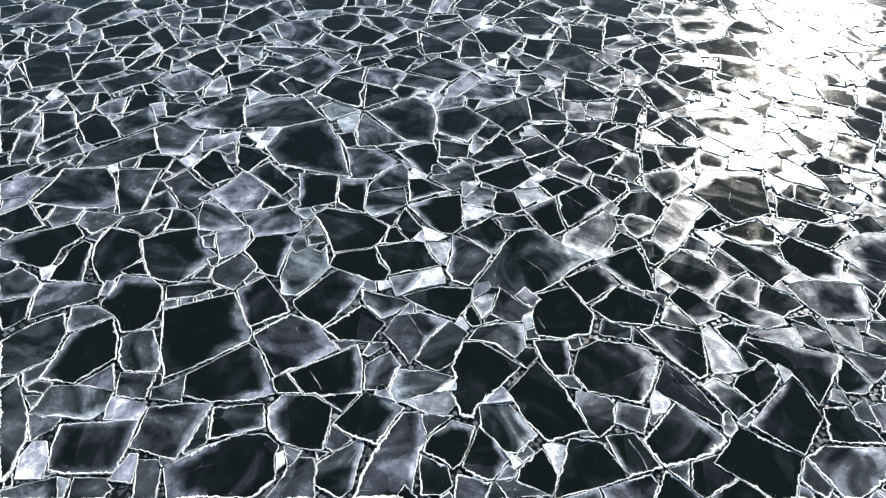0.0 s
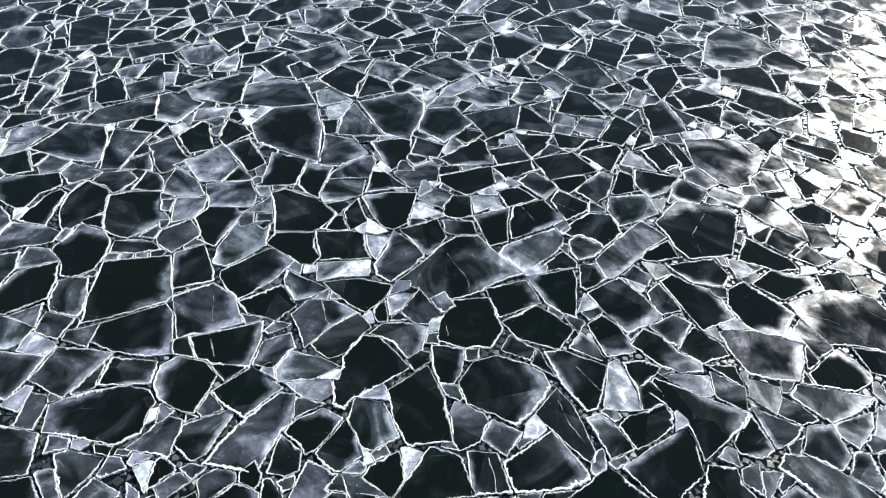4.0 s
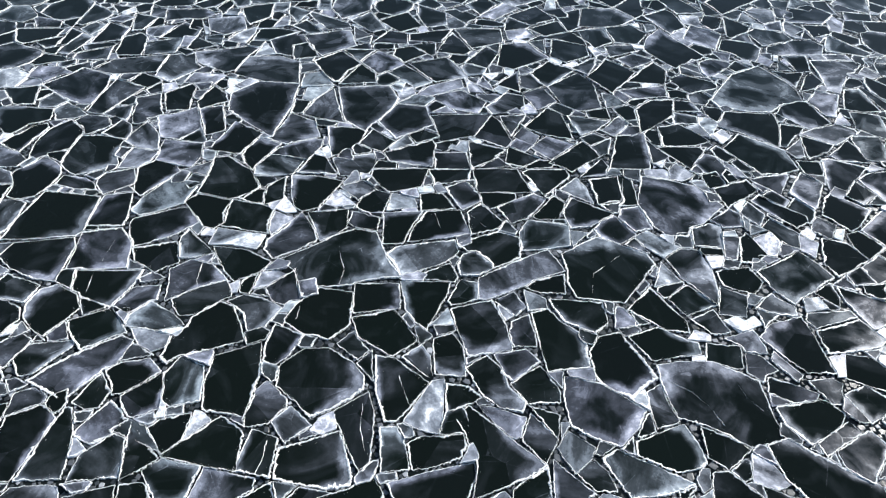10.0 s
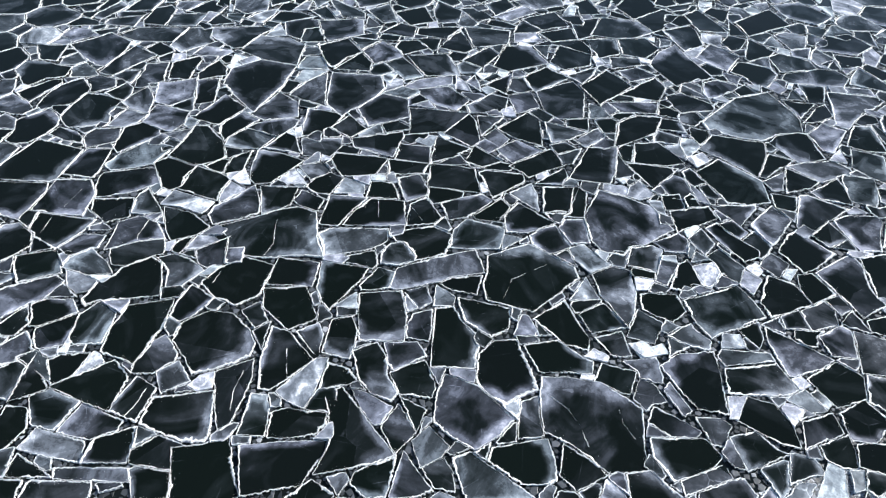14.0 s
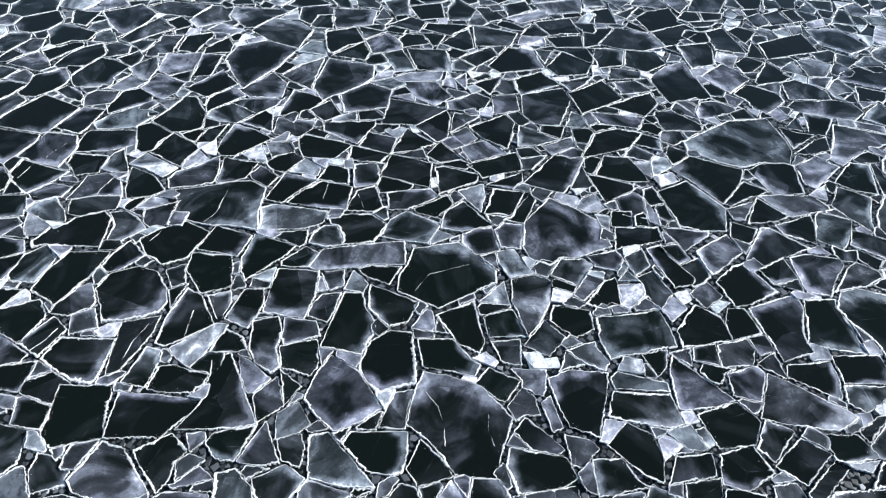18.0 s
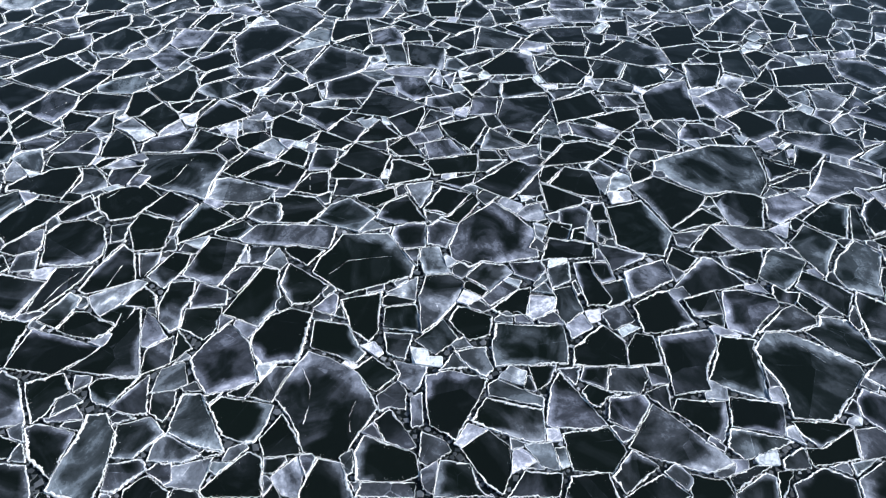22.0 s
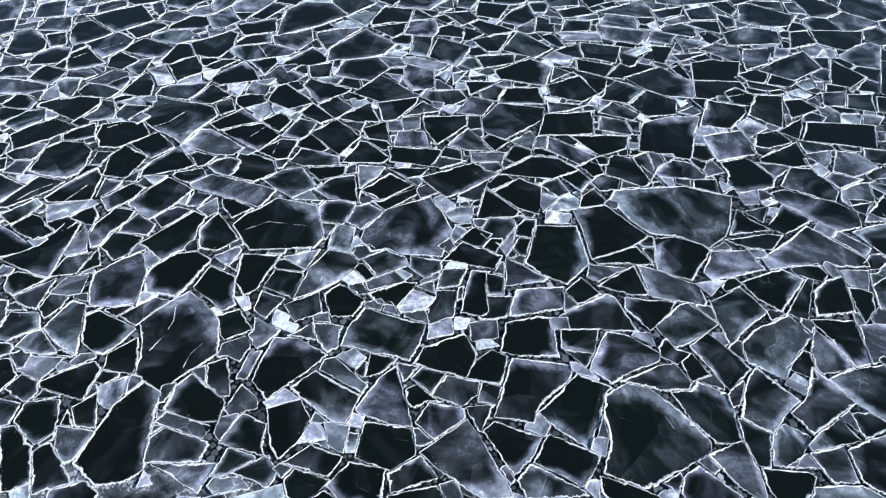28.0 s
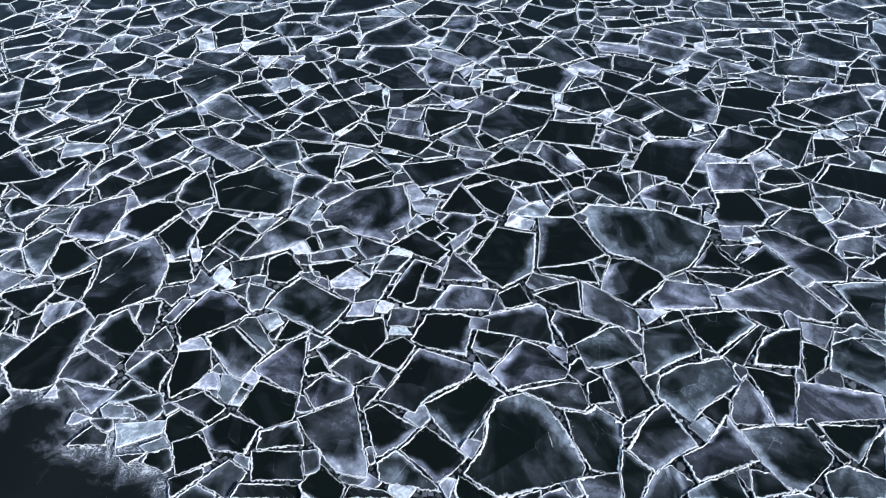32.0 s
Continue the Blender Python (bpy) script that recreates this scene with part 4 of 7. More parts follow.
floe([(-11.00, 11.73), (-10.37, 11.58), (-9.80, 11.40), (-9.60, 11.50), (-9.60, 12.10), (-9.39, 12.26), (-9.21, 12.58), (-9.61, 13.10), (-10.12, 12.86), (-10.83, 12.64), (-11.30, 12.34)], 0, band=-179)
floe([(14.09, 17.33), (14.53, 17.87), (14.33, 18.28), (14.01, 18.44), (13.68, 17.75)], 1, band=-999)
floe([(-0.53, 3.73), (0.03, 4.00), (-0.31, 5.37), (-0.83, 5.45), (-1.23, 4.89)], 0, band=26)
floe([(10.99, 16.45), (11.38, 16.66), (11.55, 17.07), (11.68, 17.09), (10.89, 17.73), (10.83, 17.47), (10.77, 17.45)], 0, band=-999)
floe([(10.17, 11.21), (10.40, 10.83), (10.78, 11.22), (10.47, 11.54), (10.17, 11.96), (9.96, 11.61)], 1, band=-999)
floe([(9.05, 19.70), (9.02, 20.08), (9.18, 21.05), (8.07, 20.51), (7.83, 20.30)], 0, band=-999)
floe([(7.73, 30.46), (8.64, 32.47), (7.51, 33.26), (6.86, 31.20)], 0, band=-999)
floe([(10.87, 14.51), (11.46, 14.72), (11.34, 15.39), (10.69, 15.38)], 1, band=-999)
floe([(11.78, 17.69), (12.19, 17.71), (12.28, 17.66), (12.16, 18.32), (11.36, 18.59), (11.21, 18.10), (11.46, 18.03), (11.77, 17.73)], 1, band=-999)
floe([(-6.07, 23.29), (-5.21, 22.76), (-4.86, 23.32), (-4.66, 23.94), (-5.11, 25.01), (-6.56, 24.52)], 1)
floe([(13.47, 18.44), (13.86, 18.15), (14.22, 18.82), (13.52, 19.20), (13.24, 18.91)], 0, band=-999)
floe([(8.68, 15.90), (9.26, 15.73), (9.56, 16.34), (9.45, 16.43), (8.93, 16.44), (8.58, 16.56), (8.38, 16.12)], 2, band=-75)
floe([(8.13, 27.35), (8.05, 28.70), (6.82, 28.95), (6.83, 27.57)], 1, band=-90)
floe([(3.66, 21.92), (4.07, 23.48), (3.02, 23.60), (2.77, 22.49)], 0, band=-28)
floe([(5.50, 26.36), (5.53, 27.39), (4.77, 27.83), (3.95, 27.07), (4.67, 26.10)], 0, band=-999)
floe([(12.76, 12.78), (13.16, 13.09), (13.18, 13.28), (12.14, 13.24), (12.22, 12.80)], 1, band=-999)
floe([(2.72, 19.50), (2.74, 19.56), (3.59, 20.28), (3.15, 21.05), (2.56, 20.93), (2.34, 19.80)], 1, band=-151)
floe([(-6.00, 7.17), (-6.06, 6.65), (-5.44, 6.47), (-5.07, 6.39), (-4.85, 7.05), (-4.65, 7.65), (-5.21, 7.66), (-5.95, 7.55)], 1, band=0)
floe([(3.42, 16.60), (3.42, 16.69), (3.88, 17.55), (3.79, 17.58), (3.91, 18.04), (2.68, 17.89)], 0, band=-999)
floe([(12.94, 15.13), (13.76, 15.95), (13.56, 16.10), (12.66, 15.52), (12.67, 15.27)], 1, band=-999)
floe([(0.95, 5.65), (0.87, 5.68), (1.00, 6.05), (0.89, 6.02), (0.77, 6.08), (0.30, 6.21), (0.23, 5.31), (0.33, 5.22), (0.82, 5.28)], 1)
floe([(14.91, 14.17), (15.44, 15.03), (15.09, 15.38), (14.66, 14.78), (14.89, 14.28)], 1, band=-999)
floe([(12.82, 22.24), (13.59, 22.56), (13.17, 23.25), (12.89, 23.57), (12.47, 22.41)], 0, band=-113)
floe([(7.08, 24.08), (6.94, 25.03), (6.30, 25.40), (5.89, 23.55)], 0, band=-999)
floe([(7.76, 16.65), (8.35, 16.31), (8.58, 16.56), (8.74, 16.66), (8.12, 17.41), (7.72, 17.05)], 1, band=999)
floe([(-9.70, 15.52), (-8.45, 16.32), (-8.76, 16.97), (-8.94, 17.45), (-10.48, 16.25), (-10.56, 15.41)], 1, band=-999)
floe([(6.32, 27.75), (6.70, 28.66), (5.94, 29.65), (5.58, 29.82), (4.96, 28.81)], 0, band=-112)
floe([(-2.32, 5.89), (-1.85, 5.64), (-1.64, 5.85), (-1.58, 6.25), (-1.49, 6.81), (-1.66, 6.88), (-2.39, 6.37)], 1, band=0)
floe([(16.75, 17.03), (16.94, 17.14), (17.30, 17.75), (16.78, 17.96), (16.27, 17.37), (16.66, 17.15)], 0, band=-16)
floe([(-1.10, 10.64), (-0.57, 10.93), (0.08, 11.09), (-0.03, 11.64), (-1.31, 11.26)], 2, band=-88)
floe([(-8.33, 16.08), (-7.62, 16.04), (-7.32, 17.40), (-7.75, 17.50), (-8.33, 18.07), (-8.97, 17.42)], 1, band=-47)
floe([(5.28, 18.16), (5.61, 19.27), (4.67, 19.27), (4.50, 18.45)], 1, band=67)
floe([(7.55, 9.38), (7.96, 9.27), (8.08, 9.37), (8.00, 9.85), (7.26, 9.76), (7.01, 9.63)], 2, band=-999)
floe([(2.08, 5.73), (2.25, 6.15), (1.99, 6.76), (1.52, 6.33), (1.42, 6.06)], 0, band=-999)
floe([(6.80, 11.67), (7.04, 11.36), (7.52, 11.62), (7.32, 11.94), (6.98, 12.40), (6.69, 11.99)], 1, band=-999)
floe([(2.45, 16.16), (3.41, 16.62), (2.91, 17.34), (2.06, 16.87)], 0, band=-999)
floe([(-9.02, 14.35), (-8.63, 13.44), (-8.10, 13.60), (-8.09, 14.25), (-8.08, 15.42), (-9.35, 15.39)], 1, band=-999)
floe([(3.97, 14.91), (4.27, 15.50), (4.11, 15.74), (3.48, 16.07), (3.09, 15.55)], 0, band=-64)
floe([(4.79, 13.00), (5.02, 12.72), (5.41, 12.93), (5.65, 13.34), (5.55, 13.47), (4.97, 13.67), (4.73, 13.44)], 1, band=999)
floe([(16.37, 25.89), (16.89, 26.25), (16.96, 26.46), (16.44, 27.16), (16.25, 27.36), (15.58, 27.11), (15.53, 26.19), (15.62, 25.70), (16.31, 25.91)], 1, band=-52)
floe([(9.69, 28.62), (10.17, 29.14), (10.52, 29.65), (10.12, 30.05), (9.05, 29.88), (8.85, 29.31), (9.56, 28.49)], 1, band=-999)
floe([(9.56, 19.64), (10.15, 20.03), (9.56, 20.64), (9.59, 20.72), (9.15, 20.70), (9.02, 20.07)], 1, band=999)
floe([(0.06, 4.02), (0.84, 4.49), (0.28, 5.26), (-0.21, 5.68), (-0.38, 5.64), (-0.19, 4.92)], 0)
floe([(1.24, 10.51), (1.11, 10.14), (1.58, 9.88), (1.86, 9.92), (1.87, 10.10), (2.10, 10.22), (1.81, 10.53), (1.37, 10.96)], 1, band=-999)
floe([(6.54, 9.07), (6.82, 9.57), (7.06, 9.85), (6.64, 9.97), (6.16, 9.80)], 0, band=-63)
floe([(14.80, 21.57), (14.95, 21.85), (15.07, 21.98), (15.22, 22.65), (15.08, 22.78), (14.52, 22.67), (14.49, 22.27), (14.65, 21.29)], 1, band=-999)
floe([(3.67, 28.95), (4.20, 30.49), (4.15, 30.48), (3.64, 30.79), (2.93, 31.22), (2.56, 30.30), (2.61, 29.47)], 0, band=-999)
floe([(-2.95, 14.47), (-2.87, 14.03), (-2.53, 13.79), (-2.04, 13.55), (-2.11, 13.78), (-2.13, 14.25), (-2.14, 15.02), (-2.95, 15.00)], 0, band=96)
floe([(4.04, 7.05), (4.31, 7.64), (3.63, 7.82), (3.49, 7.32)], 1, band=999)
floe([(0.22, 27.03), (0.93, 28.27), (0.00, 29.28), (-0.86, 27.25)], 1)
floe([(-0.99, 14.77), (-1.02, 15.51), (-1.19, 15.80), (-1.50, 15.71), (-1.96, 15.09), (-2.11, 14.83), (-2.12, 14.46)], 1, band=134)
floe([(12.15, 15.16), (12.51, 15.33), (12.42, 15.61), (12.13, 15.65), (11.83, 15.81), (11.56, 15.10)], 1, band=-51)
floe([(-4.56, 6.80), (-3.80, 7.02), (-3.48, 7.12), (-3.63, 7.69), (-4.66, 7.57)], 0, band=-42)
floe([(9.77, 8.99), (10.13, 9.20), (9.82, 9.50), (9.51, 9.62), (9.24, 9.19)], 1, band=-999)
floe([(4.79, 28.47), (4.99, 28.78), (4.95, 28.82), (4.94, 30.49), (4.15, 30.48), (3.71, 28.91), (3.76, 28.94)], 0, band=-999)
floe([(-1.74, 19.85), (-1.28, 20.90), (-1.68, 21.15), (-2.65, 21.34), (-2.75, 20.31)], 1, band=29)
floe([(9.59, 6.75), (10.26, 7.06), (9.45, 7.66), (8.86, 7.08), (8.83, 6.80)], 0)
floe([(11.47, 8.83), (11.86, 9.35), (11.93, 9.36), (11.65, 9.59), (11.37, 9.83), (11.09, 8.93)], 2, band=-999)
floe([(13.48, 11.77), (14.06, 12.73), (13.80, 12.92), (13.27, 12.02)], 1, band=-999)
floe([(2.81, 15.49), (3.38, 16.01), (3.60, 16.14), (3.38, 16.67), (2.30, 16.08)], 0, band=-999)
floe([(2.15, 5.67), (1.01, 6.05), (1.81, 4.97)], 0)
floe([(-1.63, 8.00), (-1.10, 8.02), (-0.95, 8.56), (-0.86, 8.65), (-1.13, 9.07), (-1.65, 8.69)], 1, band=1)
floe([(16.68, 18.55), (16.92, 19.74), (16.76, 19.65), (16.03, 18.86), (16.30, 18.48)], 1, band=163)
floe([(12.76, 10.65), (12.96, 10.88), (12.58, 11.16), (12.16, 11.21), (12.31, 10.59)], 2, band=-999)
floe([(13.04, 29.53), (13.22, 29.85), (11.59, 30.64), (11.59, 29.79), (11.69, 29.24)], 1, band=-163)
floe([(5.94, 20.28), (6.17, 21.07), (4.81, 20.61), (5.62, 19.74)], 1, band=-113)
floe([(1.75, 5.02), (1.25, 5.69), (0.96, 5.66), (0.73, 5.01), (0.93, 4.48)], 1)
floe([(-7.66, 14.61), (-7.23, 14.01), (-6.83, 13.65), (-6.61, 13.79), (-6.48, 14.36), (-6.35, 14.52), (-6.61, 14.67), (-7.39, 15.44), (-7.96, 14.77)], 1, band=-999)
floe([(16.02, 16.13), (15.92, 17.06), (15.37, 16.84), (15.61, 16.11)], 0, band=138)
floe([(4.17, 25.31), (4.62, 26.09), (3.95, 27.01), (3.48, 26.71), (2.92, 26.10), (3.70, 25.68)], 0, band=68)
floe([(7.00, 13.16), (7.52, 13.38), (7.26, 14.00), (6.70, 13.51), (6.53, 13.11)], 0, band=-999)
floe([(11.62, 13.67), (12.07, 13.85), (12.00, 14.02), (11.64, 14.42), (11.10, 13.84), (11.51, 13.80)], 2, band=-999)
floe([(17.24, 21.39), (17.82, 21.48), (17.72, 22.17), (17.64, 22.50), (16.79, 22.01), (16.93, 21.64)], 1, band=999)
floe([(5.12, 11.86), (5.29, 11.76), (5.76, 12.23), (5.51, 12.76), (5.07, 12.63)], 0, band=28)
floe([(11.49, 19.76), (11.57, 20.70), (11.50, 20.87), (10.54, 20.06)], 1, band=49)
floe([(12.12, 13.00), (12.14, 13.24), (12.35, 13.48), (11.92, 13.75), (11.62, 13.69), (11.74, 13.12)], 1, band=-999)
floe([(-7.57, 6.64), (-7.44, 6.16), (-7.12, 6.07), (-6.15, 6.11), (-6.07, 6.67), (-6.05, 7.26), (-6.72, 7.21), (-7.62, 7.14)], 0, band=999)
floe([(6.41, 22.60), (7.38, 23.34), (7.10, 23.99), (5.79, 22.91)], 1, band=-999)
floe([(12.45, 22.60), (12.57, 23.03), (11.54, 23.10), (11.98, 21.90)], 0, band=-999)
floe([(-6.98, 8.66), (-6.76, 8.41), (-6.07, 8.39), (-6.02, 8.60), (-6.17, 8.96), (-6.49, 9.56), (-6.93, 9.47), (-7.14, 9.29)], 1, band=1)
floe([(10.89, 13.82), (11.24, 14.09), (10.72, 14.59), (10.30, 14.03)], 1, band=-999)
floe([(-0.95, 14.09), (0.20, 14.61), (-0.39, 14.99), (-1.02, 15.45)], 0, band=-88)
floe([(1.40, 25.84), (2.04, 26.83), (0.94, 27.52), (0.27, 26.12)], 0, band=-999)
floe([(13.47, 13.13), (13.76, 13.31), (13.62, 13.52), (13.61, 13.81), (13.36, 13.83), (12.91, 13.52)], 1, band=-999)
floe([(16.76, 24.56), (16.49, 25.34), (16.31, 25.91), (15.68, 25.72), (15.25, 25.54), (15.97, 24.91), (16.19, 24.39)], 1, band=163)
floe([(13.58, 20.39), (13.87, 21.08), (13.24, 21.46), (13.07, 20.57)], 0, band=-35)
floe([(3.00, 14.33), (3.82, 14.87), (3.17, 15.33), (2.62, 15.02)], 0, band=-999)
floe([(7.63, 17.08), (8.11, 17.42), (7.53, 18.63), (7.33, 18.47), (7.11, 18.57), (7.67, 17.39)], 0, band=-999)
floe([(14.14, 27.52), (13.08, 27.93), (13.07, 27.44), (13.32, 26.96), (14.06, 26.50)], 0, band=-157)
floe([(-9.59, 10.49), (-9.53, 10.09), (-9.44, 9.79), (-8.69, 10.17), (-8.32, 10.30), (-8.08, 10.49), (-8.10, 10.85), (-8.65, 10.99), (-9.10, 10.95), (-9.64, 10.96)], 1, band=112, cracks=[[(-9.22, 10.10), (-9.17, 10.68)]])
floe([(1.32, 14.03), (1.39, 13.63), (1.75, 13.59), (2.17, 13.84), (1.95, 14.59), (1.47, 14.53)], 0, band=-999)
floe([(15.55, 26.88), (15.52, 26.93), (15.50, 27.37), (15.40, 28.80), (14.82, 28.97), (14.53, 27.76), (14.53, 27.51), (14.48, 27.33)], 1, band=157)
floe([(-1.90, 10.53), (-1.75, 10.28), (-1.38, 9.93), (-1.06, 10.10), (-0.76, 10.48), (-1.09, 10.61), (-1.96, 10.89)], 1, band=-86)
floe([(4.19, 5.17), (4.87, 5.73), (4.31, 6.34), (3.91, 5.59), (4.14, 5.21)], 0)
floe([(3.88, 20.42), (4.28, 21.25), (3.51, 21.87), (3.04, 21.18)], 1, band=-999)
floe([(-5.62, 11.19), (-5.49, 11.00), (-4.98, 10.77), (-4.80, 11.11), (-4.56, 11.51), (-4.73, 11.75), (-5.09, 12.06), (-5.65, 11.52)], 1, band=-999)
floe([(6.11, 29.56), (7.01, 30.28), (6.38, 30.72), (5.27, 31.40), (5.06, 30.57)], 0, band=-999)
floe([(17.44, 19.56), (17.85, 20.52), (17.30, 21.02), (17.28, 20.06), (17.10, 19.77)], 0, band=-999)
floe([(-6.47, 14.70), (-5.88, 15.11), (-6.59, 16.24), (-6.91, 16.38), (-7.28, 15.45)], 0, band=-999)
floe([(11.56, 17.07), (11.79, 17.13), (11.77, 17.73), (11.46, 18.03), (11.09, 17.55)], 2, band=-999)
floe([(5.87, 15.56), (6.40, 15.83), (6.34, 16.54), (5.92, 16.68), (5.74, 15.63)], 0, band=-999)
floe([(-5.86, 12.83), (-5.36, 12.93), (-5.13, 13.04), (-5.65, 13.59), (-6.09, 13.84), (-6.55, 14.01), (-6.50, 13.34), (-6.38, 12.89)], 1, band=-76)
floe([(8.54, 25.52), (8.67, 26.05), (8.86, 26.56), (8.65, 26.70), (8.01, 26.55), (7.75, 26.11), (8.01, 25.48), (8.28, 25.24)], 1, band=-90)
floe([(14.20, 28.11), (14.43, 28.52), (14.88, 29.05), (13.89, 29.52), (13.33, 29.03), (13.16, 28.83), (13.33, 28.55)], 1, band=-24)
floe([(-4.45, 14.28), (-4.09, 14.78), (-5.09, 15.84), (-5.57, 15.25)], 0, band=-151)
floe([(-0.21, 19.73), (0.13, 20.37), (-1.33, 20.91), (-1.52, 20.19)], 1, band=-60)
floe([(15.36, 13.94), (15.09, 14.14), (14.80, 13.99), (14.71, 14.00), (14.73, 13.84), (14.94, 13.21), (15.04, 13.43), (15.36, 13.86)], 1)
floe([(10.34, 17.60), (10.82, 17.91), (10.63, 18.39), (10.31, 18.48), (9.95, 17.73), (10.28, 17.67)], 1, band=999)
floe([(-2.67, 22.92), (-2.17, 23.76), (-3.29, 24.54), (-3.93, 23.38)], 0, band=-999)
floe([(-1.99, 23.73), (-1.43, 24.33), (-1.94, 25.22), (-3.24, 25.30), (-2.85, 24.52)], 0)
floe([(17.41, 22.52), (17.85, 22.88), (17.20, 23.08), (16.53, 23.11), (16.64, 22.26)], 1, band=67)
floe([(-9.34, 8.24), (-8.99, 8.32), (-8.40, 8.73), (-8.37, 9.42), (-8.69, 10.03), (-9.26, 9.72), (-9.78, 9.17)], 1, band=-999)
floe([(6.32, 16.92), (7.04, 16.87), (6.56, 17.51), (6.19, 17.78), (5.93, 17.01)], 1, band=29)
floe([(-1.16, 29.17), (-1.02, 29.88), (-2.61, 30.03), (-1.98, 27.66)], 1)
floe([(4.53, 32.36), (3.95, 33.86), (2.69, 33.98), (3.12, 32.49), (3.58, 31.55)], 1, band=-999)
floe([(11.30, 22.22), (11.51, 23.15), (11.54, 23.09), (11.66, 23.60), (10.92, 23.47), (11.11, 22.13)], 0, band=-36)
floe([(-5.70, 19.30), (-5.66, 19.37), (-5.07, 19.48), (-5.58, 20.17), (-5.18, 20.60), (-5.24, 20.62), (-5.68, 20.96), (-6.03, 21.03), (-6.55, 20.03)], 0)
floe([(16.56, 14.70), (16.25, 15.43), (15.66, 14.94), (15.86, 14.45)], 0, band=-999)
floe([(0.20, 22.52), (0.35, 22.96), (-0.98, 23.89), (-0.90, 23.02), (-0.74, 22.25)], 0, band=-999)
floe([(0.69, 16.12), (0.80, 16.81), (-0.17, 17.00), (-0.14, 16.11)], 0, band=-999)
floe([(4.13, 17.41), (4.67, 17.46), (4.97, 18.13), (3.86, 18.21)], 0, band=-999)
floe([(-3.06, 5.91), (-3.24, 5.63), (-2.29, 5.64), (-2.41, 6.48), (-2.83, 6.50)], 1, band=-999)
floe([(8.32, 32.98), (9.50, 33.09), (9.71, 34.20), (8.20, 34.71), (7.43, 33.72)], 1)
floe([(14.69, 26.41), (15.52, 26.48), (15.52, 26.92), (14.36, 27.31), (14.08, 26.30)], 0, band=-20)
floe([(5.91, 9.75), (5.54, 10.28), (5.22, 10.45), (4.99, 9.93)], 1, band=119)
floe([(0.44, 19.52), (1.22, 20.54), (0.85, 21.03), (0.11, 20.10), (-0.03, 19.40)], 2, band=-999)
floe([(-0.37, 5.74), (0.02, 5.75), (0.25, 5.93), (0.14, 6.35), (-0.40, 6.60)], 1, band=-999, cracks=[[(-0.32, 6.51), (0.07, 5.99)]])
floe([(2.87, 26.05), (3.20, 26.66), (3.06, 26.70), (2.60, 28.18), (1.83, 27.19)], 0)
floe([(3.85, 25.38), (3.14, 26.35), (2.92, 26.09), (2.20, 25.26), (2.06, 25.31), (1.74, 24.47), (2.55, 25.19)], 0, band=-999)
floe([(-0.30, 7.48), (0.12, 7.46), (0.31, 7.71), (0.18, 8.01), (-0.25, 7.94), (-0.81, 7.74)], 2, band=-999)
floe([(4.21, 12.17), (4.90, 12.44), (5.04, 12.45), (5.01, 12.68), (4.60, 12.99), (4.13, 12.32)], 1, band=-999)
floe([(12.94, 18.50), (12.99, 19.14), (12.44, 19.27), (12.39, 18.61)], 1, band=-999)
floe([(-1.54, 19.42), (-1.86, 19.92), (-2.64, 20.19), (-2.62, 18.69)], 0, band=-999)
floe([(10.61, 16.48), (10.93, 16.52), (10.83, 17.48), (10.39, 17.24)], 1, band=-999)
floe([(8.43, 28.60), (8.74, 29.23), (8.87, 29.28), (8.84, 29.31), (8.95, 29.94), (7.74, 30.26), (8.26, 28.66)], 0, band=-999)
floe([(5.57, 5.37), (6.12, 5.78), (5.66, 6.16), (5.06, 5.82), (4.99, 5.69)], 0, band=-141)
floe([(15.21, 12.65), (14.64, 13.02), (14.39, 11.76)], 1, band=78)
floe([(1.35, 22.10), (1.24, 23.24), (0.62, 23.50), (0.48, 22.03)], 0, band=-999)
floe([(11.21, 18.10), (11.24, 18.68), (10.69, 19.05), (10.59, 18.42)], 1, band=999)
floe([(11.76, 7.99), (12.06, 8.55), (11.66, 8.92), (11.08, 8.65), (11.15, 8.17)], 0)
floe([(-0.94, 22.95), (-1.06, 24.14), (-2.33, 22.99), (-2.05, 22.49)], 0, band=-999)
floe([(-5.79, 12.38), (-5.55, 11.79), (-5.05, 12.12), (-4.93, 12.51), (-5.06, 12.98), (-5.89, 12.79)], 2, band=-999)
floe([(1.55, 13.04), (1.78, 12.97), (2.42, 13.12), (2.21, 13.58), (1.40, 13.50)], 1, band=-999)
floe([(-8.93, 19.51), (-8.24, 19.53), (-7.84, 20.30), (-8.68, 21.16), (-9.78, 20.33)], 1)
floe([(6.73, 12.18), (6.86, 12.54), (6.40, 12.88), (6.04, 12.41)], 1, band=999)
floe([(4.23, 9.41), (4.33, 9.76), (3.85, 9.95), (3.78, 10.02), (3.69, 10.08), (3.54, 9.58)], 1)
floe([(0.87, 5.68), (2.10, 5.76), (1.42, 6.05), (1.40, 6.09), (0.89, 6.03)], 1, band=-999)
floe([(16.89, 19.94), (17.27, 20.06), (17.29, 21.06), (16.96, 20.67), (16.57, 20.05)], 0, alone=False, band=-40)
floe([(1.32, 13.90), (1.31, 14.03), (1.46, 14.53), (1.52, 14.58), (0.93, 14.78), (0.53, 14.17)], 1, alone=False, band=-999)
floe([(2.19, 13.91), (2.87, 14.46), (2.58, 14.77), (1.93, 14.66)], 2, alone=False, band=-999)
floe([(9.86, 15.15), (9.21, 15.57), (9.31, 14.60)], 2, alone=False, band=-999)
floe([(12.46, 21.26), (12.29, 21.92), (11.61, 21.66), (11.94, 21.10)], 0, alone=False, band=-999)
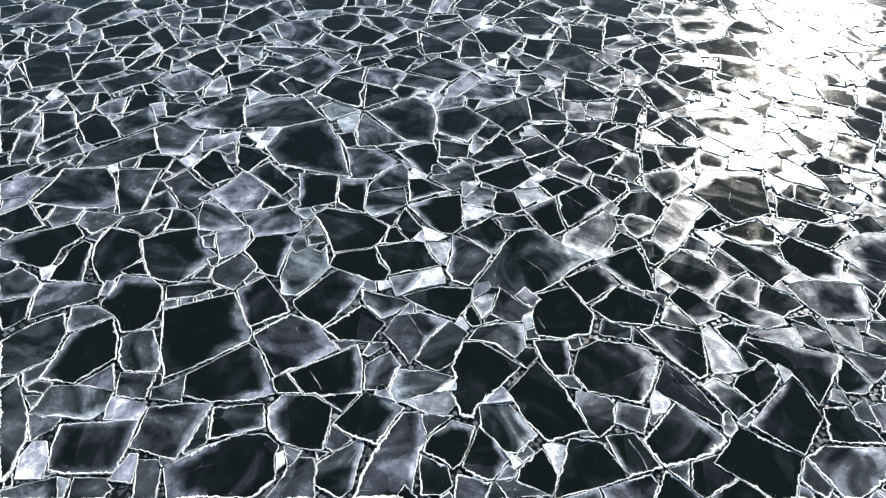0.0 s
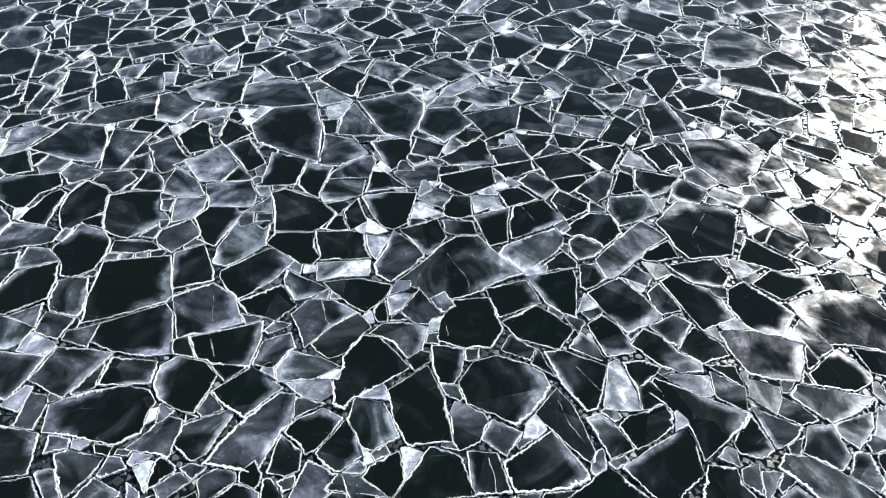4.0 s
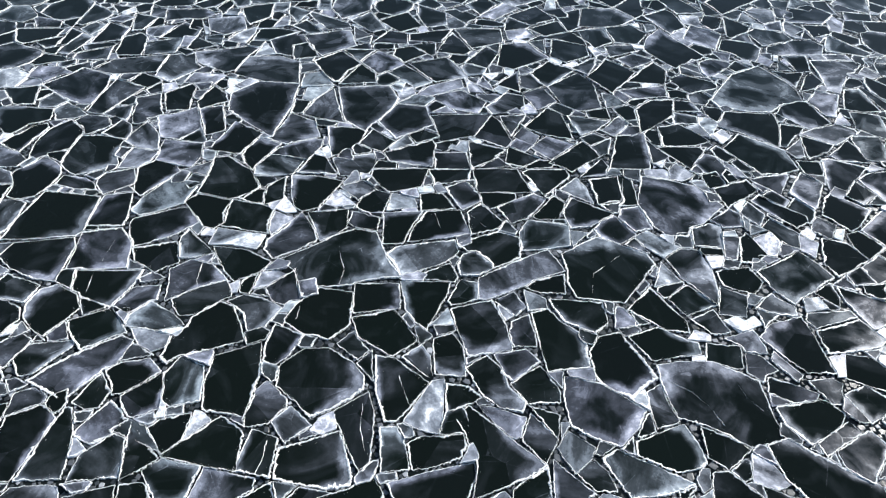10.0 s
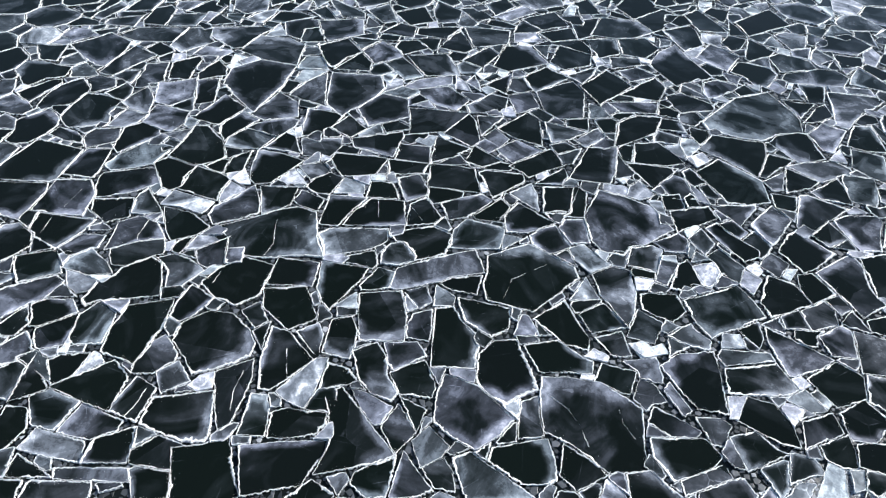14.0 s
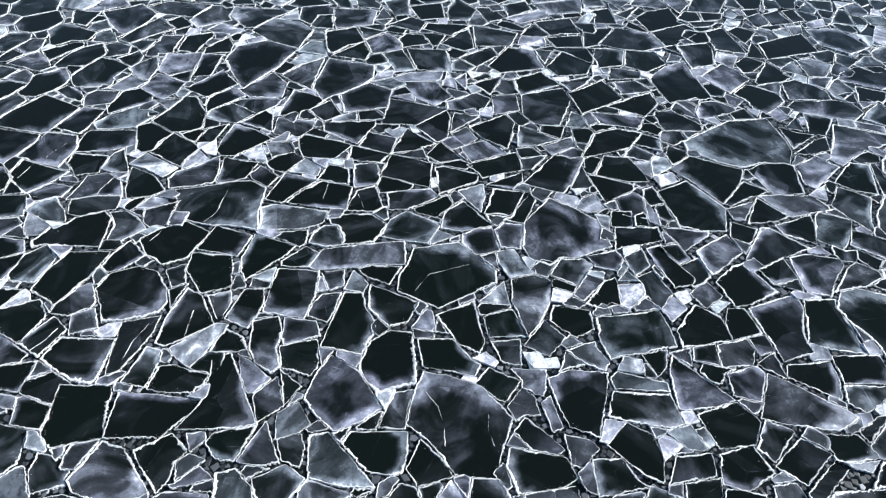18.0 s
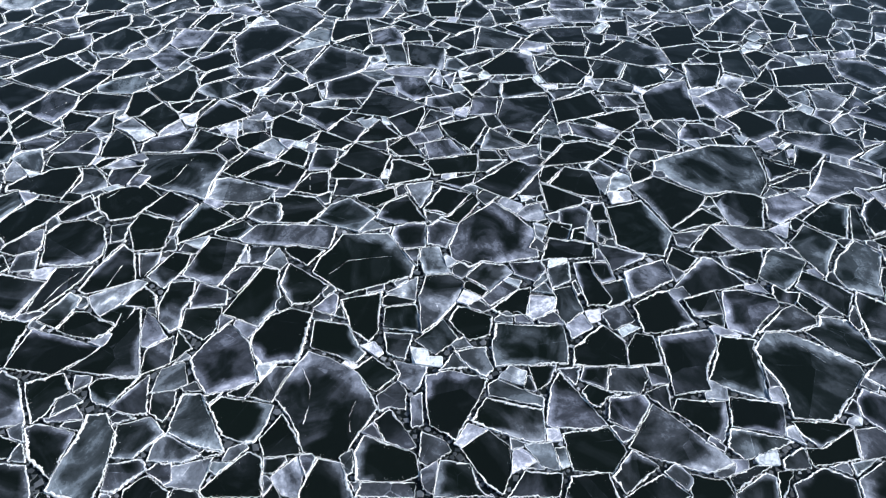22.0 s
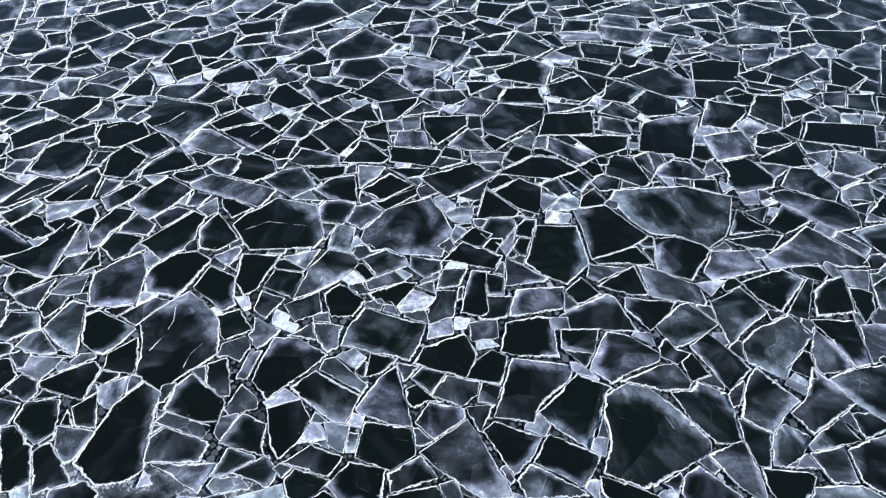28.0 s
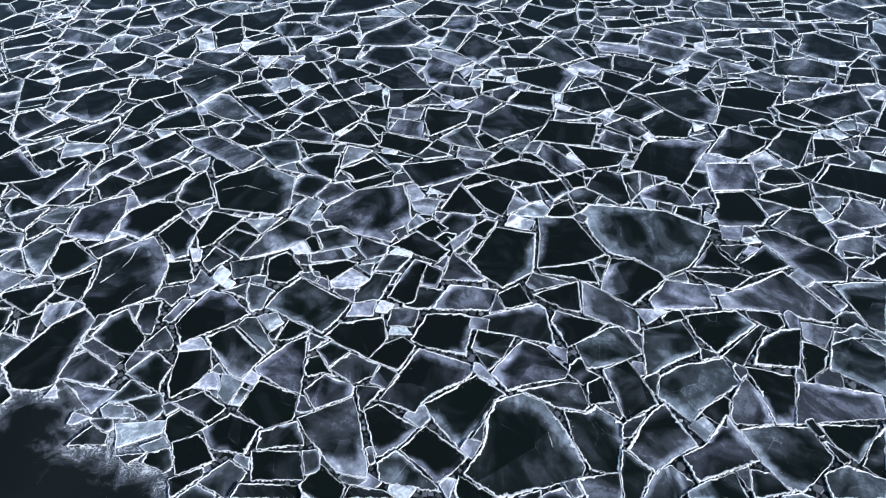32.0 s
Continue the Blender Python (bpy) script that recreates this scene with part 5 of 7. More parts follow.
floe([(15.96, 13.39), (15.64, 14.22), (15.35, 14.20), (15.41, 13.20)], 2, alone=False, band=-999)
floe([(2.20, 25.26), (2.85, 26.08), (2.18, 26.74), (1.46, 25.56)], 0, alone=False, band=-999)
floe([(-4.86, 22.82), (-3.61, 22.40), (-3.22, 22.86), (-4.56, 23.86), (-4.79, 23.05)], 1, alone=False)
floe([(11.39, 27.45), (11.11, 28.48), (10.28, 28.12), (10.97, 27.21)], 0, alone=False, band=161)
floe([(9.32, 30.38), (9.69, 30.86), (9.42, 31.88), (8.62, 31.71), (8.41, 31.19)], 1, alone=False, band=-999)
floe([(13.35, 16.06), (13.32, 16.40), (13.04, 16.84), (12.73, 16.27)], 0, alone=False, band=49)
floe([(13.35, 10.67), (12.47, 10.61), (12.72, 10.12), (13.21, 10.24)], 0, alone=False)
floe([(-5.60, 15.23), (-5.10, 16.12), (-5.50, 16.45), (-6.17, 16.64), (-5.98, 15.58)], 0, alone=False, band=-999)
floe([(1.75, 31.46), (2.03, 33.48), (1.10, 33.98), (0.52, 32.98), (0.77, 31.78)], 1, alone=False, band=-999)
floe([(14.74, 15.06), (15.01, 15.38), (14.45, 15.59), (14.20, 15.09), (14.63, 15.12)], 2, alone=False, band=-999)
floe([(-0.87, 12.53), (-0.45, 13.07), (-0.58, 13.12), (-1.02, 13.84), (-1.26, 13.22)], 0, alone=False, band=-999)
floe([(-1.40, 20.98), (-0.98, 21.99), (-1.73, 22.23), (-2.24, 21.79), (-1.94, 21.21), (-1.68, 21.15)], 0, alone=False, band=-999)
floe([(5.82, 24.57), (6.27, 25.36), (6.31, 25.54), (5.54, 25.60), (5.44, 25.46), (5.08, 24.90), (5.72, 24.61)], 1, alone=False)
floe([(17.02, 15.84), (17.03, 17.26), (16.94, 17.14), (16.68, 17.09), (16.75, 17.02), (16.73, 15.96)], 0, alone=False, band=-999)
floe([(-9.14, 12.42), (-9.36, 12.13), (-9.50, 11.33), (-9.53, 10.98), (-8.66, 11.00), (-8.79, 11.63), (-8.90, 12.31)], 0, alone=False, band=1)
floe([(8.37, 9.87), (8.76, 9.68), (8.58, 10.24), (7.91, 10.12)], 0, alone=False, band=-999)
floe([(6.54, 20.25), (6.74, 21.12), (6.28, 21.47), (6.08, 20.37)], 1, alone=False, band=-27)
floe([(8.57, 18.95), (8.93, 19.06), (9.11, 19.36), (9.13, 19.53), (8.52, 19.78), (8.42, 19.37)], 2, alone=False)
floe([(-6.56, 22.46), (-5.15, 21.76), (-4.49, 22.33), (-4.75, 22.64), (-6.61, 22.73)], 1, alone=False)
floe([(7.94, 19.44), (8.36, 20.02), (8.24, 20.09), (7.83, 20.30), (7.25, 20.88), (7.38, 20.60)], 0, alone=False)
floe([(0.04, 25.66), (0.42, 26.97), (-0.33, 27.15), (-0.71, 25.55)], 2, alone=False, band=150)
floe([(12.65, 17.56), (12.64, 18.20), (12.16, 18.25), (12.20, 17.71)], 2, alone=False, band=-999)
floe([(-10.50, 16.51), (-9.77, 16.92), (-10.62, 18.09), (-11.09, 18.20), (-11.42, 17.64), (-10.79, 16.65)], 0, alone=False, band=-999)
floe([(6.92, 12.45), (7.31, 12.77), (7.14, 13.06), (6.56, 13.04)], 2, alone=False, band=-999)
floe([(-8.56, 12.93), (-7.93, 12.74), (-7.66, 12.54), (-7.49, 12.73), (-7.32, 13.28), (-7.81, 13.60), (-8.47, 13.35)], 1, alone=False, band=-999)
floe([(3.75, 18.71), (3.68, 20.08), (2.94, 19.59)], 1, alone=False, band=-999)
floe([(8.86, 12.93), (9.35, 13.30), (8.81, 13.63), (8.66, 13.56)], 2, alone=False, band=-999)
floe([(-2.76, 26.03), (-2.67, 27.33), (-3.64, 27.65), (-3.63, 26.11)], 1, alone=False)
floe([(11.63, 26.19), (11.86, 26.78), (11.41, 27.42), (11.26, 27.00), (11.20, 25.78)], 0, alone=False, band=-999)
floe([(-8.91, 17.69), (-9.49, 18.75), (-10.38, 17.73), (-9.72, 16.94)], 1, alone=False, band=29)
floe([(-1.96, 22.23), (-2.38, 22.96), (-3.09, 22.84), (-3.18, 21.71)], 1, alone=False, band=-999)
floe([(7.77, 22.55), (8.62, 22.86), (8.10, 23.40), (7.54, 23.21)], 0, alone=False, band=29)
floe([(-8.25, 7.66), (-8.35, 7.37), (-7.84, 7.30), (-7.02, 7.23), (-6.81, 7.47), (-6.79, 7.95), (-7.63, 8.08), (-8.22, 8.03)], 1, alone=False, band=-68)
floe([(0.90, 9.94), (1.14, 10.23), (1.34, 11.03), (0.69, 10.53)], 2, alone=False, band=-92)
floe([(-7.12, 19.68), (-6.58, 20.00), (-5.98, 21.14), (-6.79, 21.00), (-7.43, 20.58)], 0, alone=False)
floe([(15.50, 25.65), (15.54, 26.46), (14.82, 26.42), (14.39, 26.23), (14.81, 25.84), (15.29, 25.62)], 1, alone=False, band=90)
floe([(6.28, 17.78), (6.91, 18.25), (6.86, 18.71), (6.55, 18.98), (6.52, 18.91)], 0, alone=False)
floe([(-13.74, 19.63), (-12.55, 20.23), (-13.60, 22.15), (-14.26, 22.22), (-14.82, 21.37)], 0, alone=False, band=-999)
floe([(-7.96, 20.61), (-7.66, 21.52), (-8.35, 22.59), (-8.99, 22.13), (-9.20, 21.69), (-8.61, 21.09)], 0, alone=False)
floe([(4.89, 24.89), (5.58, 25.87), (5.24, 26.22), (4.41, 25.65)], 1, alone=False, band=-999)
floe([(10.97, 7.81), (11.14, 8.00), (10.97, 8.66), (10.69, 8.65), (10.47, 8.05)], 1, alone=False)
floe([(12.76, 13.38), (12.85, 13.62), (12.14, 13.99), (12.13, 13.71)], 2, alone=False, band=-999)
floe([(14.19, 26.20), (13.67, 26.63), (13.01, 27.19), (12.90, 27.05), (13.84, 25.83), (13.85, 25.94)], 1, alone=False, band=-999)
floe([(14.24, 16.81), (14.34, 16.90), (14.24, 17.25), (14.33, 17.50), (13.76, 17.09), (13.85, 16.82)], 0, alone=False, band=-999)
floe([(9.40, 6.45), (9.12, 6.70), (8.24, 5.98), (8.79, 5.61)], 0, alone=False, band=-999)
floe([(17.15, 23.38), (17.33, 23.80), (16.76, 24.50), (16.36, 24.14), (16.59, 23.72)], 1, alone=False, band=-113)
floe([(-6.52, 10.43), (-5.77, 10.59), (-5.25, 10.84), (-5.60, 11.04), (-5.97, 11.09), (-6.60, 10.89)], 0, alone=False, band=105)
floe([(0.81, 34.02), (0.80, 34.65), (0.10, 35.44), (-1.47, 34.12), (-1.37, 33.67), (0.03, 32.92), (0.47, 33.32)], 0, alone=False)
floe([(-10.95, 12.60), (-10.36, 12.93), (-11.20, 13.83), (-12.16, 13.16)], 0, alone=False, band=-999)
floe([(11.14, 30.17), (11.60, 30.53), (11.59, 30.64), (11.78, 30.58), (11.55, 31.47), (10.61, 31.07)], 0, alone=False)
floe([(8.47, 7.48), (8.83, 7.27), (8.81, 7.94), (8.46, 7.77)], 2, alone=False, band=-999)
floe([(-4.93, 19.30), (-4.22, 19.93), (-5.24, 20.62), (-5.58, 20.16)], 0, alone=False, band=-999)
floe([(-0.68, 25.72), (-0.48, 26.86), (-1.23, 27.24), (-1.63, 26.27)], 0, alone=False)
floe([(1.88, 27.84), (2.49, 28.49), (1.36, 29.41), (1.01, 28.56), (1.37, 28.52)], 0, alone=False, band=-999)
floe([(2.99, 21.14), (2.35, 22.45), (2.05, 21.23)], 0, alone=False, band=68)
floe([(8.68, 22.17), (8.63, 22.21), (8.53, 22.60), (7.79, 22.49), (7.96, 21.79), (8.09, 21.90)], 1, alone=False)
floe([(-7.31, 23.82), (-6.29, 24.98), (-7.30, 26.00), (-8.34, 24.43)], 0, alone=False)
floe([(-7.16, 16.22), (-6.91, 16.38), (-6.76, 16.41), (-6.21, 16.61), (-6.26, 17.37), (-6.37, 17.33), (-7.35, 16.92)], 2, alone=False)
floe([(4.18, 5.17), (3.84, 5.51), (2.83, 5.06), (2.96, 4.57)], 1, alone=False)
floe([(11.66, 21.78), (11.87, 22.01), (11.60, 22.92), (11.27, 22.01)], 1, alone=False, band=-999)
floe([(-10.35, 10.35), (-10.00, 10.45), (-9.63, 10.49), (-9.59, 10.47), (-9.63, 10.96), (-9.84, 11.17), (-10.36, 11.46), (-10.70, 11.08)], 1, alone=False, band=-66)
floe([(13.10, 15.90), (12.84, 16.18), (12.51, 15.95), (12.66, 15.53)], 2, alone=False, band=-999)
floe([(10.80, 29.87), (10.79, 30.60), (10.86, 30.66), (9.99, 31.08), (9.94, 30.69), (10.09, 30.09), (10.53, 29.79)], 1, alone=False, band=-90)
floe([(11.16, 27.20), (10.62, 26.87), (10.17, 26.77), (11.09, 26.00)], 0, alone=False, band=-90)
floe([(-1.70, 26.22), (-1.81, 27.64), (-2.64, 27.47), (-2.47, 26.24)], 0, alone=False)
floe([(-0.82, 24.77), (-0.64, 25.55), (-0.72, 25.54), (-1.64, 25.86), (-2.15, 25.31)], 0, alone=False, band=-999)
floe([(-0.29, 12.13), (-0.08, 11.81), (0.10, 11.67), (0.22, 12.52), (-0.43, 12.49)], 2, alone=False, band=-999)
floe([(4.53, 18.63), (4.50, 19.16), (3.85, 19.32), (3.79, 18.72)], 1, alone=False, band=-999)
floe([(17.03, 15.78), (16.47, 16.06), (16.21, 15.66), (16.70, 15.14)], 1, alone=False, band=-999)
floe([(14.03, 10.16), (13.97, 10.34), (13.38, 10.66), (13.09, 9.91), (13.59, 9.93)], 1, alone=False)
floe([(3.12, 31.20), (2.93, 31.22), (2.60, 31.49), (1.89, 31.76), (1.75, 31.45), (1.38, 31.06), (1.50, 30.92), (1.71, 30.17)], 1, alone=False)
floe([(4.58, 7.56), (4.76, 7.82), (4.48, 8.12), (4.31, 7.87), (4.31, 7.52)], 3, alone=False, band=-999)
floe([(4.59, 24.08), (4.41, 24.76), (3.87, 23.54), (4.60, 23.35)], 0, alone=False)
floe([(7.88, 29.22), (7.78, 30.12), (7.09, 30.01), (7.09, 29.32), (7.65, 28.86)], 0, alone=False, band=-999)
floe([(-11.03, 19.35), (-9.90, 20.13), (-9.68, 20.73), (-10.36, 20.92), (-11.64, 20.09)], 0, alone=False)
floe([(17.47, 23.03), (17.91, 23.05), (18.03, 23.52), (17.55, 24.07), (17.44, 24.03), (17.14, 23.14)], 0, alone=False, band=-999)
floe([(13.49, 13.91), (13.58, 13.99), (13.65, 13.98), (13.57, 14.68), (13.24, 14.38), (13.48, 13.99)], 2, alone=False)
floe([(2.90, 31.32), (3.56, 31.07), (3.26, 32.16), (2.29, 32.97), (2.10, 31.84)], 1, alone=False, band=-999)
floe([(-9.39, 18.58), (-9.49, 18.75), (-9.05, 18.92), (-9.35, 19.58), (-10.27, 19.64), (-10.21, 18.19)], 0, alone=False)
floe([(-6.74, 7.80), (-6.09, 7.73), (-6.06, 8.03), (-6.08, 8.38), (-6.82, 8.40), (-6.80, 8.09)], 1, alone=False, band=-999)
floe([(5.93, 34.71), (6.31, 35.05), (5.55, 36.59), (4.77, 37.14), (3.92, 36.35)], 0, alone=False, band=-999)
floe([(-7.25, 13.22), (-7.28, 12.80), (-6.82, 12.87), (-6.41, 12.96), (-6.57, 13.39), (-6.87, 13.64), (-7.29, 13.68)], 1, alone=False, band=999)
floe([(2.31, 34.76), (3.04, 35.54), (2.70, 36.47), (1.82, 37.17), (1.31, 35.18), (2.30, 34.82)], 0, alone=False, band=-999)
floe([(-8.48, 9.65), (-8.36, 9.42), (-8.05, 9.58), (-7.53, 9.93), (-8.03, 10.27), (-8.59, 10.19)], 1, alone=False, band=999)
floe([(15.05, 22.79), (14.97, 23.32), (14.32, 23.18), (14.52, 22.81)], 0, alone=False, band=-999)
floe([(14.27, 22.45), (14.57, 22.73), (14.51, 22.81), (14.39, 23.23), (14.13, 22.88), (13.81, 22.80), (14.07, 22.48), (14.19, 22.49)], 1, alone=False, band=-999)
floe([(9.19, 22.54), (9.19, 23.24), (9.06, 23.43), (8.51, 23.28), (8.72, 22.84)], 0, alone=False, band=-999)
floe([(9.55, 21.45), (9.74, 22.16), (9.34, 22.31), (9.09, 21.65)], 2, alone=False, band=-999)
floe([(-9.61, 13.08), (-9.06, 12.61), (-8.66, 12.96), (-8.45, 13.37), (-8.78, 13.44), (-9.57, 13.57)], 1, alone=False, band=-999)
floe([(15.17, 18.06), (15.19, 18.16), (15.13, 18.15), (14.62, 18.56), (14.54, 17.95)], 1, alone=False, band=-999)
floe([(6.47, 19.03), (6.51, 19.14), (6.65, 19.28), (6.46, 20.14), (6.05, 19.40)], 1, alone=False, band=29)
floe([(5.82, 21.69), (6.38, 22.21), (5.78, 22.51), (5.35, 22.49)], 1, alone=False, band=-999)
floe([(-2.75, 17.42), (-2.66, 18.57), (-3.39, 18.03), (-3.12, 17.33)], 2, alone=False, band=-999)
floe([(-12.08, 13.98), (-11.51, 14.11), (-11.26, 13.99), (-11.17, 14.45), (-10.94, 14.94), (-11.53, 14.97), (-11.56, 15.03), (-11.86, 14.92), (-12.41, 14.71)], 2, alone=False, band=-999)
floe([(8.64, 25.01), (8.16, 25.33), (7.22, 25.53), (7.37, 24.96)], 1, alone=False, band=-999)
floe([(0.55, 13.39), (0.84, 13.39), (1.32, 13.75), (0.52, 14.02)], 3, alone=False, band=-999)
floe([(-12.07, 16.61), (-11.29, 17.39), (-11.69, 18.25), (-12.76, 18.23)], 0, alone=False)
floe([(11.98, 14.82), (12.13, 15.16), (11.57, 15.13), (11.83, 14.67), (11.87, 14.51)], 1, alone=False, band=-999)
floe([(1.13, 24.36), (1.92, 25.07), (1.37, 25.49), (0.73, 24.97)], 2, alone=False, band=-999)
floe([(11.45, 14.22), (11.68, 14.49), (11.26, 14.64), (10.98, 14.35)], 3, alone=False, band=-999)
floe([(11.40, 14.17), (11.83, 14.67), (11.59, 14.82), (11.21, 14.26)], 3, alone=False, band=-999)
floe([(7.33, 5.19), (7.58, 5.76), (7.47, 5.76), (7.20, 6.08), (6.52, 5.59), (6.84, 5.31)], 0, alone=False)
floe([(2.25, 6.16), (2.35, 6.47), (2.46, 6.78), (2.17, 6.86), (1.99, 6.81)], 3, alone=False, band=-999)
floe([(8.78, 7.16), (8.91, 7.16), (9.24, 7.87), (8.82, 7.79), (8.84, 7.27)], 2, alone=False, band=-999)
floe([(-14.13, 15.43), (-13.52, 16.43), (-13.82, 17.09), (-15.42, 16.19), (-14.47, 15.40)], 0, alone=False, band=-999)
floe([(14.59, 14.52), (14.63, 15.12), (14.26, 15.03), (14.21, 14.83)], 3, alone=False, band=-999)
floe([(4.98, 33.49), (5.34, 34.01), (4.89, 35.02), (3.73, 34.59), (3.43, 34.55)], 0, alone=False, band=-999)
floe([(14.39, 9.12), (14.27, 9.64), (13.47, 9.53), (12.89, 9.09), (12.89, 8.82)], 0, alone=False)
floe([(-8.19, 5.84), (-8.02, 6.15), (-8.08, 6.41), (-8.07, 6.76), (-8.43, 7.53), (-8.95, 8.28), (-9.19, 7.92)], 1, alone=False, band=-999)
floe([(-3.77, 4.44), (-3.53, 5.00), (-3.50, 5.41), (-4.26, 5.41), (-4.52, 5.26)], 1, alone=False)
floe([(15.30, 12.94), (15.33, 13.61), (15.04, 13.43), (14.94, 12.93), (15.10, 12.81)], 2, alone=False, band=-999)
floe([(-6.02, 7.74), (-5.32, 7.67), (-5.37, 7.96), (-5.35, 8.41), (-5.72, 8.16), (-6.03, 7.98)], 1, alone=False, band=-999)
floe([(8.47, 7.77), (8.42, 8.15), (8.24, 8.21), (8.02, 7.91)], 2, alone=False, band=-999)
floe([(-7.10, 13.67), (-7.22, 13.92), (-7.64, 14.47), (-8.09, 14.10), (-8.09, 13.59), (-7.29, 13.69)], 1, alone=False, band=999)
floe([(13.96, 27.62), (14.52, 27.51), (14.14, 28.07), (13.68, 28.33), (13.39, 27.82)], 0, alone=False, band=-999)
floe([(6.61, 28.83), (6.82, 28.96), (7.29, 28.87), (7.20, 29.07), (6.92, 29.80), (6.19, 29.54), (6.55, 28.86)], 2, alone=False)
floe([(17.07, 24.28), (17.08, 25.43), (16.53, 25.32), (16.73, 24.68), (16.93, 24.30)], 1, alone=False, band=-90)
floe([(0.75, 28.58), (1.21, 29.45), (0.73, 29.76), (0.56, 30.01), (0.03, 29.31)], 1, alone=False)
floe([(17.86, 20.53), (18.14, 21.20), (17.84, 21.49), (17.53, 21.40), (17.35, 20.97)], 1, alone=False, band=-999)
floe([(4.34, 17.29), (3.79, 17.59), (3.50, 16.74)], 1, alone=False, band=-999)
floe([(7.35, 23.25), (8.00, 23.48), (7.90, 23.87), (7.17, 23.91), (7.38, 23.35)], 0, alone=False, band=-999)
floe([(14.53, 9.68), (14.45, 10.38), (13.45, 9.85), (13.60, 9.55)], 0, alone=False)
floe([(17.04, 17.91), (17.03, 18.93), (16.86, 18.67), (16.76, 18.01)], 0, alone=False, band=-999)
floe([(-5.54, 21.16), (-5.17, 21.51), (-6.35, 22.08), (-6.53, 21.34)], 0, alone=False)
floe([(-10.59, 16.14), (-11.19, 16.96), (-11.93, 15.90), (-11.67, 15.54)], 1, alone=False, band=-999)
floe([(2.77, 4.41), (2.71, 4.95), (2.24, 5.19), (1.85, 4.93), (2.56, 4.05)], 0, alone=False, band=-999)
floe([(-5.74, 25.07), (-5.20, 24.98), (-4.46, 25.23), (-4.53, 25.74), (-5.94, 25.60)], 2, alone=False)
floe([(2.00, 3.70), (2.46, 4.01), (1.83, 4.91), (1.12, 4.25)], 0, alone=False, band=-999)
floe([(11.64, 10.09), (11.52, 10.48), (11.37, 10.40), (11.33, 10.12), (11.53, 9.92)], 2, alone=False, band=-999)
floe([(-11.97, 20.16), (-11.04, 20.86), (-11.34, 21.56), (-12.54, 21.36), (-12.59, 20.32), (-12.54, 20.21)], 0, alone=False)
floe([(-2.82, 20.34), (-2.74, 21.37), (-3.80, 20.78)], 1, alone=False, band=-999)
floe([(6.57, 30.88), (6.32, 32.04), (5.60, 31.90), (5.56, 31.26)], 0, alone=False, band=-999)
floe([(-0.27, 18.68), (-0.02, 19.46), (-0.30, 19.75), (-0.81, 19.47), (-0.34, 18.90)], 2, alone=False, band=-999)
floe([(-0.82, 21.93), (-0.69, 22.10), (-1.11, 22.84), (-1.47, 22.60), (-1.80, 22.25)], 1, alone=False)
floe([(13.36, 27.90), (13.62, 28.28), (13.01, 28.75), (12.86, 28.00)], 2, alone=False, band=-999)
floe([(-0.77, 3.79), (-0.69, 3.85), (-1.47, 5.15), (-1.93, 4.76)], 0, alone=False, band=26)
floe([(10.40, 15.92), (10.60, 16.09), (10.59, 16.52), (10.16, 16.28)], 3, alone=False, band=-999)
floe([(5.61, 11.32), (5.24, 11.67), (5.11, 11.00)], 2, alone=False, band=-999)
floe([(2.95, 17.30), (2.91, 17.35), (2.71, 17.96), (2.68, 17.88), (2.32, 17.67), (2.33, 17.24)], 3, alone=False, band=-999)
floe([(-7.22, 19.43), (-7.19, 19.46), (-7.37, 20.23), (-7.64, 20.69), (-7.88, 20.21), (-7.99, 19.82), (-7.93, 19.29)], 2, alone=False)
floe([(-13.72, 17.41), (-13.41, 17.55), (-13.11, 18.34), (-13.12, 18.80), (-14.53, 19.12)], 0, alone=False)
floe([(2.74, 24.14), (2.18, 25.27), (1.76, 24.56), (2.76, 24.08)], 1, alone=False)
floe([(12.63, 28.96), (12.35, 29.37), (11.58, 28.90), (11.79, 28.58)], 1, alone=False, band=999)
floe([(-10.47, 13.20), (-10.15, 12.87), (-9.68, 13.16), (-9.58, 13.63), (-10.44, 13.76)], 1, alone=False, band=999)
floe([(4.06, 4.67), (5.25, 5.54), (4.98, 5.70), (3.85, 4.81)], 1, alone=False)
floe([(-7.27, 22.12), (-6.52, 21.70), (-6.62, 22.74), (-7.63, 22.71)], 1, alone=False)
floe([(-1.99, 4.78), (-1.63, 5.28), (-1.93, 5.43), (-2.03, 5.38), (-2.28, 5.02)], 1, alone=False)
floe([(-6.50, 22.96), (-6.03, 23.18), (-6.12, 23.40), (-6.77, 24.40), (-6.83, 24.35), (-7.12, 24.03)], 1, alone=False)
floe([(7.11, 14.97), (7.28, 15.73), (6.81, 15.53)], 2, alone=False, band=-999)
floe([(-6.82, 7.55), (-6.77, 7.23), (-6.05, 7.24), (-5.99, 7.57), (-6.12, 7.65), (-6.78, 7.81)], 2, alone=False, band=-999)
floe([(-3.07, 12.77), (-3.39, 13.42), (-3.87, 12.65)], 2, alone=False, band=-999)
floe([(-5.65, 5.60), (-5.19, 5.60), (-5.26, 6.10), (-5.38, 6.40), (-5.80, 6.40)], 1, alone=False, band=-999)
floe([(1.57, 20.29), (2.04, 20.59), (1.69, 20.84), (0.93, 21.08)], 2, alone=False, band=-999)
floe([(13.10, 28.69), (13.54, 28.44), (13.32, 29.04), (13.44, 29.75), (12.87, 29.30), (13.16, 28.84)], 1, alone=False)
floe([(0.56, 25.29), (0.49, 25.51), (-0.14, 25.49), (-0.64, 25.32), (-0.49, 24.88), (0.24, 25.03)], 0, alone=False)
